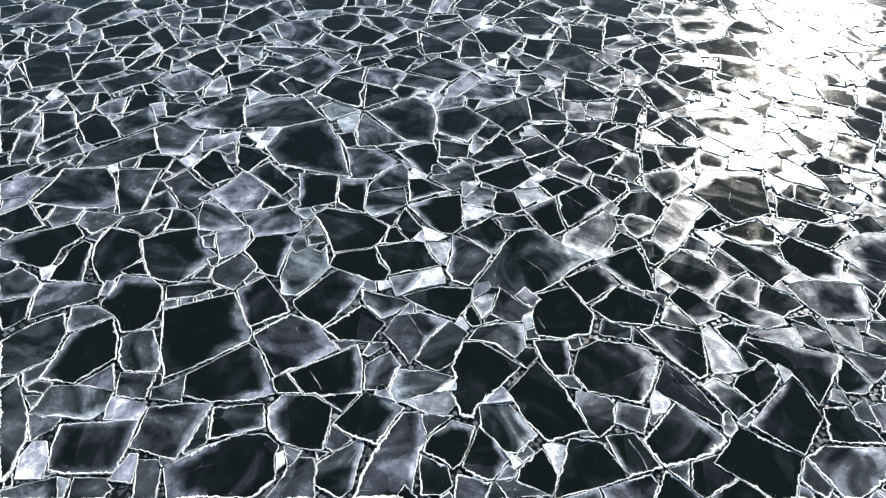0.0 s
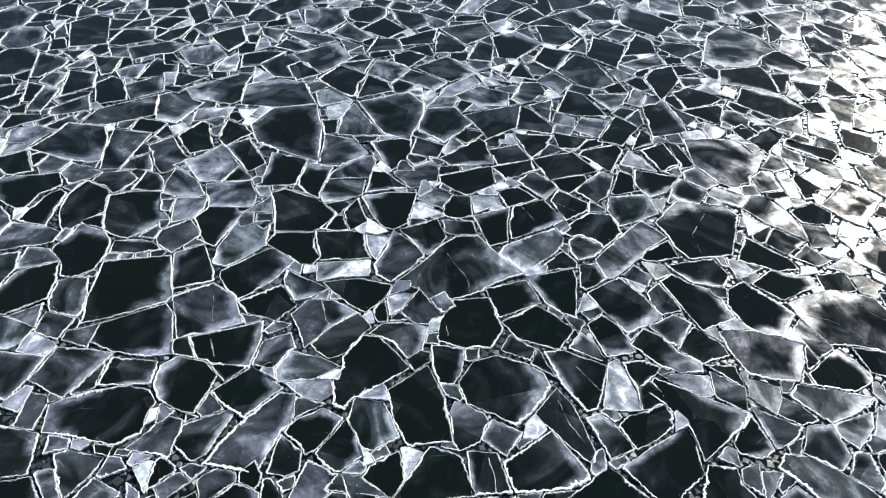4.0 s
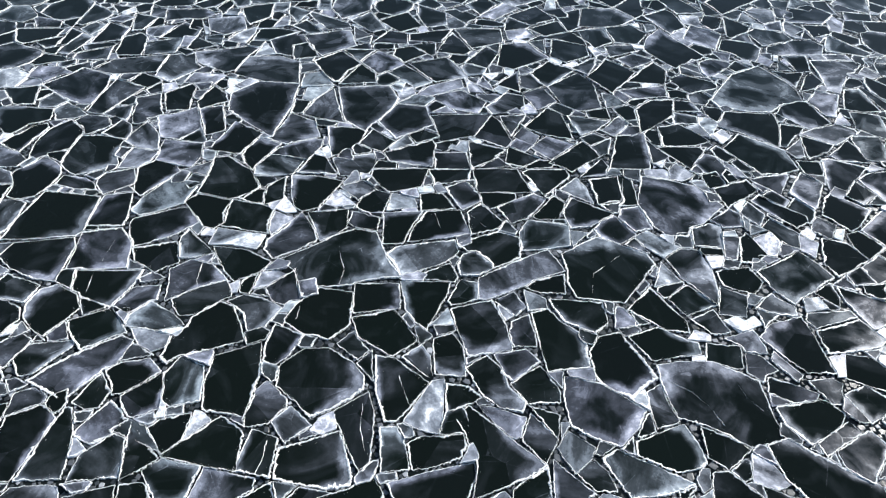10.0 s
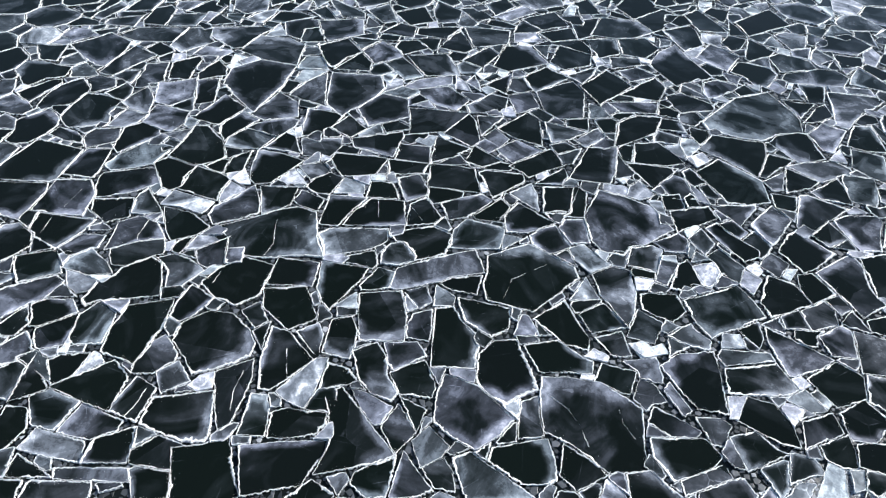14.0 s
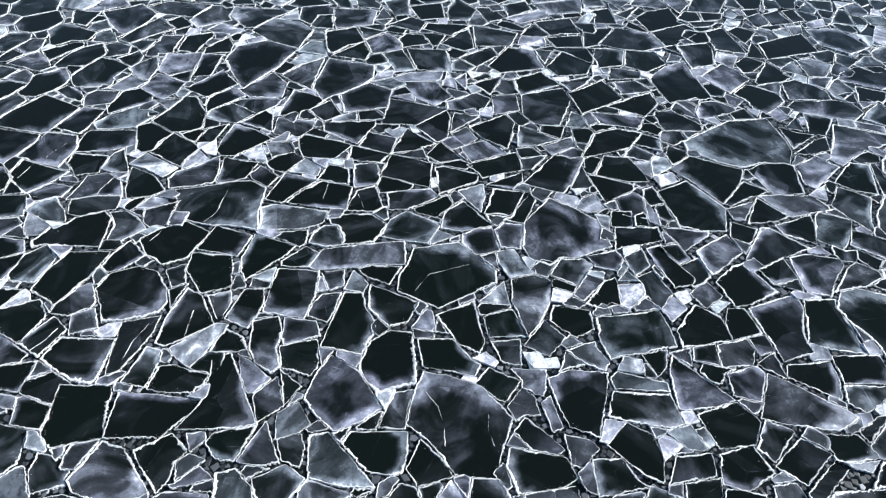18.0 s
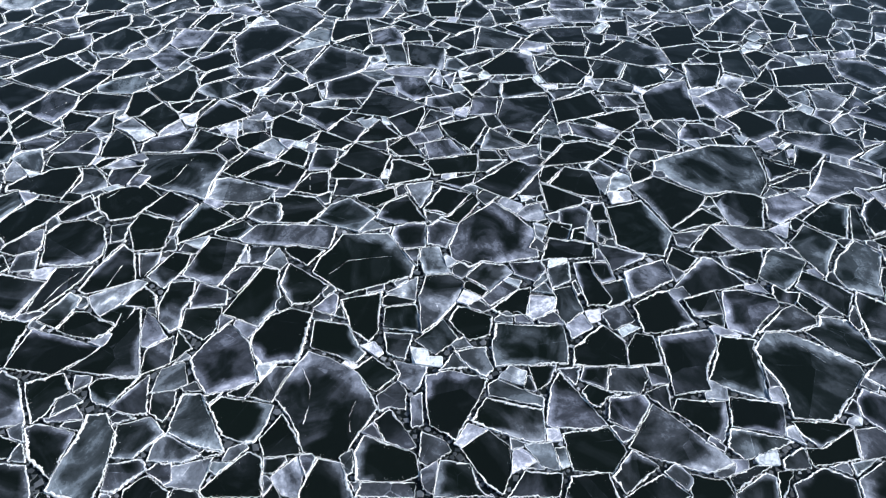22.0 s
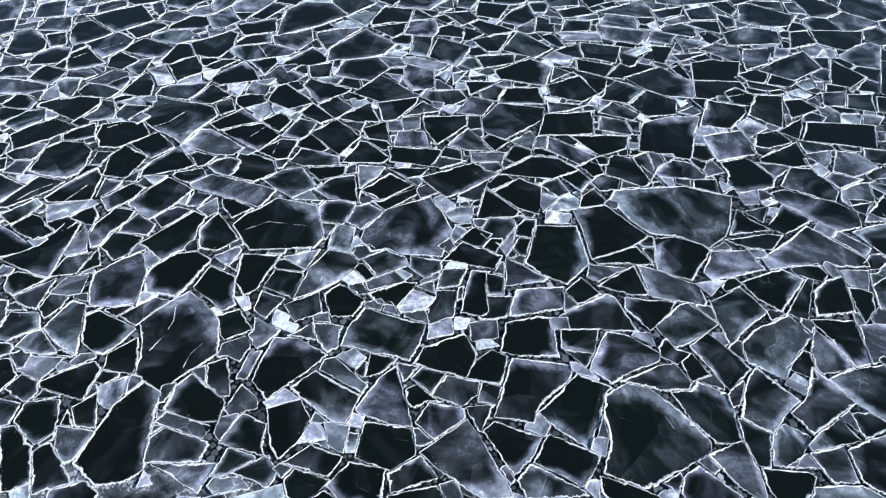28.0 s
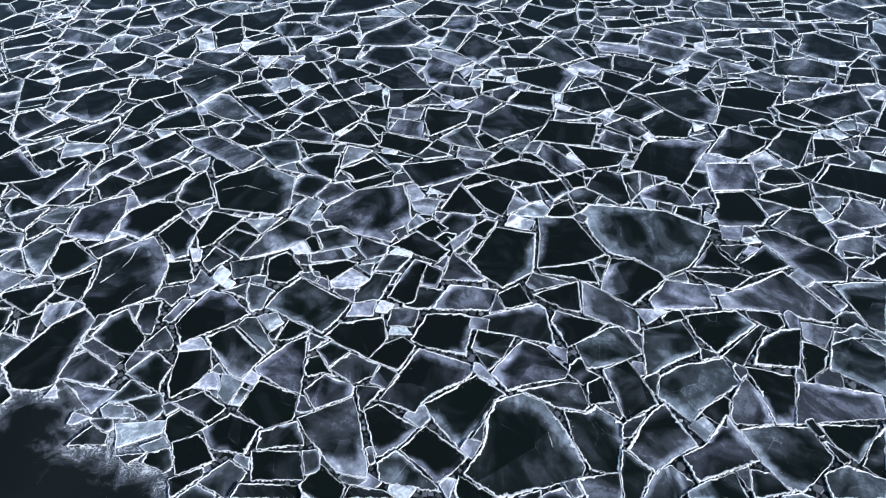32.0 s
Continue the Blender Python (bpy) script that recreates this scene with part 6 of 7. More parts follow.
floe([(6.41, 33.03), (6.87, 33.82), (5.89, 34.40), (5.67, 33.62)], 1, alone=False, band=-999)
floe([(8.75, 21.61), (9.17, 21.54), (8.64, 22.21), (8.33, 21.84)], 2, alone=False, band=-999)
floe([(10.88, 13.61), (10.83, 13.78), (10.46, 13.75), (10.40, 13.40)], 3, alone=False, band=-999)
floe([(-2.41, 27.58), (-2.69, 28.50), (-3.35, 28.54), (-3.23, 27.56)], 0, alone=False)
floe([(18.38, 22.11), (18.77, 22.68), (18.57, 22.91), (17.87, 22.79), (17.71, 22.22), (17.84, 21.61)], 1, alone=False, band=-999)
floe([(-0.44, 12.56), (-0.12, 12.57), (0.13, 12.75), (-0.12, 12.89), (-0.57, 13.12)], 3, alone=False, band=-999)
floe([(-12.71, 15.92), (-12.54, 15.63), (-12.09, 15.72), (-12.32, 17.07), (-12.92, 17.12)], 1, alone=False)
floe([(9.52, 18.88), (9.77, 18.93), (9.40, 19.39), (9.06, 19.12)], 2, alone=False)
floe([(10.21, 20.00), (10.55, 20.08), (10.17, 20.39), (9.56, 20.64)], 2, alone=False, band=-999)
floe([(8.73, 26.65), (8.65, 27.33), (8.00, 27.26), (8.13, 26.79), (8.64, 26.71)], 1, alone=False, band=999)
floe([(-11.49, 18.10), (-11.15, 18.35), (-11.45, 19.43), (-12.50, 19.29)], 0, alone=False)
floe([(9.28, 28.57), (9.23, 28.60), (8.92, 29.23), (8.74, 29.23), (8.36, 28.45)], 1, alone=False, band=-999)
floe([(8.37, 30.20), (8.37, 30.96), (8.43, 31.18), (8.14, 31.22), (7.66, 30.32)], 1, alone=False, band=-23)
floe([(-1.75, 31.27), (-1.76, 33.26), (-2.36, 33.56), (-2.60, 30.61), (-2.24, 30.44)], 1, alone=False)
floe([(7.66, 30.40), (7.07, 30.96), (6.60, 31.23), (7.13, 30.02), (7.23, 30.06)], 0, alone=False)
floe([(-10.35, 18.12), (-10.22, 18.21), (-10.22, 18.30), (-10.44, 19.48), (-11.20, 18.54), (-10.79, 18.14)], 1, alone=False)
floe([(-8.79, 18.07), (-8.49, 18.08), (-7.91, 18.81), (-9.03, 18.90)], 0, alone=False)
floe([(-3.38, 3.99), (-2.90, 4.33), (-2.82, 4.82), (-3.48, 5.00), (-3.70, 4.34)], 1, alone=False)
floe([(-12.60, 23.11), (-11.19, 23.52), (-11.09, 23.91), (-11.93, 24.73), (-13.03, 23.96)], 0, alone=False)
floe([(-8.95, 23.20), (-8.49, 23.59), (-8.52, 24.67), (-9.96, 24.43)], 0, alone=False)
floe([(13.77, 20.81), (13.66, 20.44), (14.18, 20.75), (13.87, 21.07)], 1, alone=False)
floe([(7.89, 5.04), (8.35, 5.62), (8.11, 5.95), (7.69, 5.64), (7.43, 5.15)], 1, alone=False)
floe([(1.68, 29.66), (1.49, 30.91), (1.25, 30.78), (0.74, 29.77)], 2, alone=False, band=-999)
floe([(-0.46, 31.05), (-0.28, 32.22), (-1.58, 32.58), (-1.32, 31.26)], 0, alone=False)
floe([(-5.66, 19.36), (-6.61, 19.87), (-6.31, 18.82)], 2, alone=False, band=-999)
floe([(-10.04, 9.71), (-9.86, 9.47), (-9.48, 9.85), (-9.55, 10.15), (-9.63, 10.49), (-10.33, 10.31)], 0, alone=False, band=-999)
floe([(4.10, 28.77), (3.90, 28.87), (3.19, 29.00), (2.46, 28.98), (2.69, 28.48), (4.00, 28.82)], 0, alone=False)
floe([(6.15, 32.38), (6.33, 33.04), (5.58, 33.65), (5.42, 32.80)], 1, alone=False, band=-999)
floe([(7.12, 32.04), (7.19, 32.28), (6.72, 32.58), (5.96, 32.41), (6.16, 32.38), (6.24, 32.25), (6.11, 32.06), (6.33, 32.04), (7.02, 31.73)], 1, alone=False)
floe([(17.09, 26.95), (17.10, 27.97), (16.70, 28.16), (16.40, 27.53), (16.58, 26.99)], 1, alone=False, band=-999)
floe([(9.45, 32.11), (9.93, 32.05), (9.88, 33.01), (9.08, 32.83), (9.34, 32.19)], 1, alone=False)
floe([(-13.73, 24.15), (-13.24, 24.36), (-12.38, 25.82), (-12.71, 26.46), (-13.79, 26.16), (-14.45, 25.00), (-14.46, 24.75)], 0, alone=False)
floe([(0.78, 31.74), (-0.21, 32.15), (-0.44, 31.15), (-0.20, 30.73), (0.84, 31.62)], 0, alone=False)
floe([(-12.52, 14.61), (-11.76, 15.41), (-12.08, 15.59), (-12.92, 15.37), (-12.73, 14.65)], 0, alone=False, band=-999)
floe([(12.93, 24.45), (12.53, 25.05), (12.44, 24.26)], 3, alone=False, band=-999)
floe([(-7.45, 8.06), (-6.77, 7.91), (-7.04, 8.63), (-7.66, 8.10)], 1, alone=False, band=-999)
floe([(10.87, 27.14), (10.24, 27.74), (10.34, 26.81)], 1, alone=False, band=-999)
floe([(12.51, 18.22), (12.55, 18.49), (12.29, 18.67), (12.15, 18.34)], 3, alone=False, band=-999)
floe([(10.07, 27.07), (10.14, 27.51), (9.58, 27.75), (9.61, 27.16)], 2, alone=False, band=-999)
floe([(9.11, 30.31), (8.90, 30.65), (8.37, 30.97), (8.38, 30.10)], 2, alone=False, band=-999)
floe([(17.09, 25.48), (16.95, 26.33), (16.89, 26.24), (16.55, 26.01), (16.47, 25.63)], 0, alone=False, band=999)
floe([(-0.52, 15.10), (-0.46, 15.29), (-0.91, 15.66), (-1.01, 15.07)], 3, alone=False, band=-999)
floe([(16.02, 27.47), (16.38, 27.78), (16.03, 28.12), (15.55, 28.58), (15.50, 27.32)], 0, alone=False, band=24)
floe([(-10.44, 20.87), (-10.18, 21.25), (-10.12, 22.29), (-10.19, 22.36), (-10.85, 21.66), (-11.08, 20.97), (-11.06, 20.93), (-10.50, 20.83)], 0, alone=False)
floe([(2.28, 20.77), (1.42, 21.55), (1.48, 20.94)], 1, alone=False)
floe([(9.56, 13.47), (9.21, 13.56), (9.01, 13.59), (9.19, 13.41), (9.26, 13.17), (9.35, 13.30)], 1, alone=False)
floe([(-10.13, 22.30), (-9.76, 22.90), (-10.58, 24.16), (-11.14, 23.57)], 0, alone=False)
floe([(2.47, 33.60), (2.30, 34.81), (1.27, 35.12), (1.26, 34.36)], 0, alone=False, band=-999)
floe([(12.97, 18.61), (13.19, 18.57), (13.20, 19.12), (12.98, 18.97)], 3, alone=False, band=-999)
floe([(5.49, 27.42), (5.77, 27.82), (5.60, 28.30), (5.11, 28.26)], 1, alone=False)
floe([(-6.83, 5.58), (-6.18, 5.59), (-6.04, 5.80), (-6.21, 5.94), (-6.21, 6.01), (-6.90, 6.04)], 1, alone=False, band=-999)
floe([(-1.61, 8.84), (-1.17, 9.27), (-1.60, 9.27), (-1.75, 8.93)], 1, alone=False, band=-999)
floe([(-0.80, 29.88), (-1.05, 31.00), (-1.70, 31.44), (-1.54, 29.98)], 0, alone=False)
floe([(4.93, 31.15), (4.85, 31.85), (4.14, 30.69), (4.62, 30.55)], 0, alone=False)
floe([(11.64, 31.14), (12.10, 31.07), (12.04, 32.02), (11.60, 32.50), (11.44, 31.90)], 2, alone=False)
floe([(-3.50, 22.26), (-4.45, 22.48), (-3.86, 21.62)], 1, alone=False)
floe([(11.36, 18.05), (10.95, 18.12), (11.02, 17.63)], 1, alone=False)
floe([(-14.49, 24.35), (-14.43, 25.51), (-16.05, 26.15), (-16.88, 24.18)], 1, alone=False)
floe([(11.61, 30.53), (10.79, 30.60), (11.44, 29.83)], 2, alone=False, band=-999)
floe([(15.95, 12.43), (15.89, 13.19), (15.67, 13.18), (15.46, 12.80), (15.85, 12.49)], 1, alone=False, band=-999)
floe([(14.02, 22.49), (13.61, 22.54), (13.52, 22.17), (13.59, 22.06)], 2, alone=False, band=-999)
floe([(16.25, 20.33), (15.88, 20.54), (15.80, 20.25), (16.03, 20.08)], 2, alone=False, band=-999)
floe([(-3.33, 4.98), (-2.92, 5.26), (-3.20, 5.47), (-3.43, 5.45), (-3.45, 5.00)], 1, alone=False)
floe([(-10.95, 21.72), (-10.54, 22.80), (-11.60, 22.69), (-11.73, 21.79)], 0, alone=False)
floe([(2.43, 29.14), (2.05, 30.41), (1.97, 30.36), (1.87, 29.09)], 0, alone=False)
floe([(1.69, 19.03), (1.21, 19.29), (0.98, 18.65)], 2, alone=False, band=-999)
floe([(17.74, 18.31), (17.30, 19.20), (17.15, 18.90)], 0, alone=False)
floe([(1.56, 30.52), (1.53, 30.68), (1.22, 31.48), (0.53, 31.27), (0.49, 30.80), (1.25, 30.78)], 0, alone=False)
floe([(1.72, 27.75), (1.37, 28.51), (1.09, 28.40), (1.32, 27.44)], 2, alone=False, band=-999)
floe([(-1.83, 4.34), (-2.36, 4.76), (-2.78, 4.08)], 1, alone=False)
floe([(-2.38, 4.88), (-2.54, 5.53), (-2.64, 5.52), (-2.87, 5.31)], 2, alone=False)
floe([(1.87, 9.67), (2.08, 9.82), (2.09, 10.21), (1.87, 10.09)], 3, alone=False, band=-999)
floe([(-8.46, 18.86), (-7.86, 18.93), (-8.29, 19.52), (-8.45, 19.52), (-8.84, 19.10), (-8.58, 18.87)], 1, alone=False)
floe([(10.40, 17.22), (10.76, 17.46), (10.63, 17.67), (10.35, 17.40)], 2, alone=False, band=-999)
floe([(-7.53, 22.72), (-6.60, 23.12), (-6.90, 23.65), (-7.52, 23.20)], 0, alone=False)
floe([(-1.94, 26.22), (-2.75, 26.00), (-2.09, 25.52), (-1.72, 26.22)], 1, alone=False)
floe([(-12.58, 17.11), (-12.55, 17.62), (-12.68, 18.01), (-13.24, 17.99), (-13.31, 17.79), (-13.34, 17.30)], 1, alone=False)
floe([(-7.09, 20.89), (-6.68, 21.34), (-7.09, 22.01), (-7.15, 22.05), (-7.28, 21.77)], 2, alone=False)
floe([(16.08, 14.04), (15.95, 14.48), (15.72, 14.29), (15.93, 13.85)], 2, alone=False, band=-999)
floe([(6.88, 33.86), (7.09, 34.37), (6.23, 35.00), (6.01, 34.48)], 0, alone=False, band=-999)
floe([(11.60, 8.03), (11.11, 7.95), (10.99, 7.82), (11.48, 7.51), (11.75, 7.99)], 1, alone=False)
floe([(2.85, 15.16), (2.94, 15.29), (2.74, 15.45), (2.45, 15.18), (2.60, 15.00)], 3, alone=False)
floe([(-2.69, 28.86), (-2.59, 29.89), (-3.25, 30.00), (-3.35, 28.91)], 1, alone=False)
floe([(12.28, 33.54), (12.95, 33.35), (12.67, 35.06), (11.69, 34.77), (11.38, 33.60)], 1, alone=False)
floe([(-13.07, 16.08), (-12.76, 16.18), (-12.87, 16.80), (-12.92, 17.13), (-13.61, 17.21)], 0, alone=False)
floe([(-8.91, 22.20), (-8.19, 22.76), (-8.47, 23.13), (-9.42, 22.50), (-9.08, 22.06)], 1, alone=False)
floe([(7.84, 35.11), (8.62, 35.47), (7.67, 36.59), (7.39, 36.41), (7.65, 35.45)], 0, alone=False)
floe([(15.91, 24.96), (15.61, 25.22), (15.33, 25.06), (15.55, 24.67)], 2, alone=False, band=-999)
floe([(7.18, 32.24), (7.37, 32.84), (6.87, 33.28), (6.72, 32.59)], 2, alone=False, band=-999)
floe([(-7.45, 5.97), (-7.51, 6.41), (-7.70, 6.77), (-7.95, 6.76), (-8.08, 6.40), (-7.96, 5.96)], 3, alone=False, band=-999)
floe([(-2.58, 35.36), (-2.33, 36.07), (-3.18, 37.30), (-4.39, 36.50), (-3.54, 35.04)], 1, alone=False)
floe([(-5.73, 5.89), (-5.82, 6.52), (-5.99, 6.51), (-6.20, 5.95)], 2, alone=False, band=-999)
floe([(-10.95, 14.92), (-10.92, 15.35), (-10.55, 15.40), (-10.99, 15.75), (-11.53, 14.97)], 1, alone=False, band=-999)
floe([(-3.15, 21.57), (-3.46, 22.24), (-3.83, 21.58), (-3.79, 21.53)], 1, alone=False)
floe([(-9.45, 24.85), (-8.58, 24.88), (-8.75, 26.05), (-9.76, 25.75)], 0, alone=False)
floe([(-8.06, 5.57), (-7.02, 5.60), (-6.96, 5.58), (-7.17, 6.04), (-8.14, 5.74)], 1, alone=False, band=-999)
floe([(2.85, 3.75), (3.36, 4.13), (2.89, 4.60), (2.77, 4.42), (2.50, 3.95)], 1, alone=False)
floe([(-5.62, 16.70), (-5.50, 17.38), (-6.11, 17.26)], 3, alone=False)
floe([(4.55, 25.08), (4.04, 25.41), (3.94, 25.20), (4.39, 24.73)], 2, alone=False)
floe([(16.77, 18.16), (16.84, 18.48), (16.70, 18.62), (16.52, 18.34), (16.64, 18.35)], 2, alone=False, band=-999)
floe([(4.01, 4.70), (3.04, 4.55), (3.26, 4.23), (3.35, 4.14), (4.05, 4.67)], 0, alone=False)
floe([(7.39, 32.92), (7.50, 33.26), (7.59, 33.31), (7.17, 33.89), (6.86, 33.26)], 2, alone=False, band=-999)
floe([(-11.14, 19.47), (-11.18, 19.52), (-11.71, 20.17), (-12.32, 20.00), (-11.87, 19.38)], 1, alone=False)
floe([(6.83, 35.69), (7.42, 36.02), (6.91, 36.97), (6.06, 36.14)], 0, alone=False)
floe([(5.55, 34.03), (5.89, 34.71), (5.33, 35.18), (4.96, 34.88), (5.21, 34.46)], 0, alone=False)
floe([(-0.28, 30.04), (-0.38, 31.03), (-0.64, 31.09), (-0.97, 31.07), (-0.62, 30.02)], 1, alone=False)
floe([(-7.35, 15.48), (-7.10, 15.94), (-7.42, 16.13), (-7.70, 15.84)], 3, alone=False, band=-999)
floe([(1.40, 6.27), (1.58, 6.39), (1.39, 6.61), (1.20, 6.69), (1.35, 6.47)], 3, alone=False, band=-999)
floe([(17.49, 17.01), (18.06, 17.72), (17.97, 17.91), (17.35, 17.73)], 0, alone=False)
floe([(5.13, 32.32), (5.06, 32.86), (4.49, 33.04), (4.54, 32.67), (4.74, 32.27)], 2, alone=False)
floe([(17.43, 24.23), (17.06, 24.20), (17.24, 23.58)], 1, alone=False, band=-999)
floe([(10.86, 32.98), (11.82, 32.63), (11.20, 33.84), (10.66, 33.51)], 0, alone=False)
floe([(5.60, 32.05), (5.44, 32.48), (4.98, 32.19), (5.20, 31.56)], 3, alone=False, band=-999)
floe([(0.41, 32.08), (0.41, 32.46), (0.36, 32.56), (-0.34, 32.87), (-0.78, 32.36), (-0.11, 32.18)], 0, alone=False)
floe([(0.77, 5.15), (0.41, 5.23), (0.33, 5.21), (0.59, 4.85), (0.70, 4.94)], 2, alone=False)
floe([(-9.47, 20.84), (-9.62, 21.71), (-10.05, 22.01), (-10.04, 21.13)], 0, alone=False)
floe([(-9.75, 23.01), (-8.95, 23.20), (-9.26, 23.57), (-9.97, 24.18), (-9.82, 23.11)], 1, alone=False)
floe([(9.21, 6.77), (8.83, 6.79), (8.69, 6.84), (8.69, 6.51), (8.91, 6.53)], 1, alone=False)
floe([(15.81, 20.31), (15.91, 20.54), (15.86, 20.55), (15.37, 20.63)], 1, alone=False)
floe([(11.54, 25.38), (11.61, 25.78), (11.29, 25.78), (11.44, 25.24)], 2, alone=False, band=-999)
floe([(17.35, 17.32), (17.32, 17.71), (17.20, 17.52), (16.94, 17.15), (17.07, 17.15)], 2, alone=False)
floe([(-12.67, 21.35), (-11.73, 21.78), (-11.71, 21.95), (-11.99, 22.49), (-12.59, 22.02)], 0, alone=False)
floe([(18.54, 22.94), (18.35, 23.17), (17.99, 23.35), (17.90, 22.82)], 1, alone=False)
floe([(-2.59, 31.32), (-2.60, 32.28), (-4.07, 32.41), (-4.07, 31.67)], 0, alone=False)
floe([(-0.44, 32.89), (-0.92, 33.42), (-1.76, 33.42), (-1.75, 32.91), (-1.72, 32.55)], 0, alone=False)
floe([(-12.88, 18.23), (-12.28, 18.51), (-12.23, 18.96), (-12.30, 19.04), (-12.85, 18.87), (-13.01, 18.30)], 1, alone=False)
floe([(2.98, 32.77), (2.91, 33.20), (2.89, 33.27), (2.48, 33.47), (2.22, 33.10), (2.72, 32.72), (2.90, 32.62)], 2, alone=False)
floe([(0.11, 29.53), (-0.66, 29.68), (-0.51, 29.23), (-0.03, 29.23)], 3, alone=False)
floe([(-14.27, 19.28), (-13.70, 19.56), (-14.27, 20.27), (-14.70, 20.05)], 0, alone=False)
floe([(11.04, 6.66), (11.25, 7.18), (10.56, 7.00), (10.39, 6.87), (10.56, 6.69)], 0, alone=False)
floe([(-8.04, 6.72), (-7.70, 7.00), (-7.61, 7.27), (-8.35, 7.36)], 1, alone=False, band=-999)
floe([(17.29, 20.96), (17.33, 21.01), (17.29, 21.06), (17.37, 21.20), (17.26, 21.35), (17.15, 21.26), (17.12, 21.07), (17.19, 20.95)], 3, alone=False)
floe([(1.77, 21.45), (1.82, 21.99), (1.35, 21.63)], 3, alone=False, band=-999)
floe([(-13.35, 22.64), (-12.61, 23.12), (-12.81, 23.51), (-13.04, 23.91), (-13.58, 23.50)], 1, alone=False)
floe([(7.53, 33.96), (7.81, 34.64), (7.44, 35.05), (7.17, 34.20)], 2, alone=False, band=-999)
floe([(-15.88, 21.89), (-14.84, 21.79), (-15.31, 22.82), (-15.86, 22.81), (-16.02, 22.20)], 0, alone=False)
floe([(18.14, 21.19), (18.57, 22.25), (18.30, 22.04), (17.89, 21.52)], 1, alone=False, band=-45)
floe([(8.23, 19.38), (8.24, 19.84), (7.97, 19.48)], 3, alone=False)
floe([(7.06, 35.15), (6.91, 35.65), (6.32, 35.98), (6.37, 34.97)], 1, alone=False)
floe([(3.21, 34.18), (3.42, 34.71), (2.87, 35.28), (2.69, 34.82)], 2, alone=False, band=-999)
floe([(-12.10, 22.61), (-11.57, 22.72), (-11.43, 23.35), (-12.56, 23.08)], 1, alone=False)
floe([(-9.37, 20.85), (-8.93, 21.08), (-9.20, 21.63), (-9.55, 21.31), (-9.53, 21.24)], 2, alone=False)
floe([(-0.88, 34.63), (-0.47, 35.26), (-1.25, 35.61), (-1.59, 34.35), (-1.27, 34.30)], 0, alone=False)
floe([(11.47, 7.48), (11.25, 7.60), (10.90, 7.30), (11.15, 7.16), (11.32, 7.20)], 2, alone=False)
floe([(-14.74, 23.32), (-14.41, 23.33), (-14.19, 23.92), (-14.41, 24.35), (-14.69, 24.33), (-15.72, 23.98)], 1, alone=False)
floe([(12.08, 32.29), (13.06, 32.77), (12.95, 33.42), (11.92, 33.10)], 0, alone=False)
floe([(-10.51, 24.21), (-10.01, 23.97), (-10.26, 25.01), (-11.07, 24.88)], 1, alone=False)
floe([(-14.80, 21.78), (-14.27, 22.21), (-14.24, 22.26), (-14.53, 22.70), (-15.31, 22.82), (-15.23, 22.66)], 0, alone=False)
floe([(-11.02, 23.84), (-10.79, 24.22), (-11.29, 25.08), (-11.73, 24.97), (-11.29, 24.11)], 1, alone=False)
floe([(-13.44, 22.09), (-12.55, 22.11), (-12.65, 22.66), (-13.73, 22.54)], 1, alone=False)
floe([(16.43, 27.82), (16.76, 28.14), (15.53, 28.71), (16.00, 28.15)], 1, alone=False, band=-999)
floe([(-1.69, 35.29), (-1.19, 36.13), (-2.21, 36.60), (-2.31, 35.32)], 0, alone=False)
floe([(-13.02, 18.90), (-12.94, 19.67), (-13.83, 19.34)], 0, alone=False)
floe([(-3.11, 6.19), (-2.96, 6.35), (-3.04, 6.63), (-3.18, 6.54)], 3, alone=False, band=-999)
floe([(-2.32, 33.90), (-2.63, 35.34), (-3.03, 35.21), (-3.19, 35.09), (-3.29, 34.15)], 0, alone=False)
floe([(-11.16, 24.99), (-10.26, 25.44), (-10.86, 26.26), (-11.42, 25.68)], 1, alone=False)
floe([(9.78, 34.18), (9.41, 35.16), (8.86, 34.84), (9.70, 34.21)], 2, alone=False)
floe([(-14.53, 20.14), (-14.22, 20.39), (-14.95, 21.30), (-14.94, 20.57), (-14.61, 20.10)], 1, alone=False)
floe([(-1.49, 34.22), (-1.53, 34.32), (-2.31, 34.39), (-2.20, 33.62), (-1.32, 33.48)], 0, alone=False)
floe([(-0.18, 35.27), (0.05, 35.97), (-1.01, 36.12), (-1.15, 35.60)], 1, alone=False)
floe([(-0.86, 27.27), (-1.40, 27.76), (-1.29, 27.28), (-0.93, 27.09)], 0, alone=False)
floe([(-9.63, 11.01), (-9.53, 11.05), (-9.50, 11.51), (-9.72, 11.46), (-9.84, 11.37)], 3, alone=False, band=-999)
floe([(15.45, 12.40), (15.30, 12.73), (15.16, 12.29), (15.45, 12.26)], 2, alone=False, band=-999)
floe([(-2.40, 4.71), (-2.47, 4.90), (-2.82, 5.02), (-2.65, 4.71)], 2, alone=False)
floe([(-8.62, 25.22), (-8.12, 25.23), (-8.12, 25.78), (-8.76, 26.18)], 0, alone=False)
floe([(14.82, 11.84), (14.48, 11.66), (14.82, 11.55)], 3, alone=False)
floe([(7.96, 37.37), (8.06, 37.94), (7.56, 38.69), (7.01, 37.98)], 0, alone=False)
floe([(-1.66, 34.41), (-1.66, 35.14), (-2.41, 35.34), (-2.30, 34.39), (-1.98, 34.37)], 1, alone=False)
floe([(-12.26, 24.63), (-11.69, 25.44), (-12.26, 25.70), (-12.90, 24.77)], 2, alone=False)
floe([(6.24, 32.25), (5.58, 32.43), (5.77, 31.94)], 2, alone=False, band=-999)
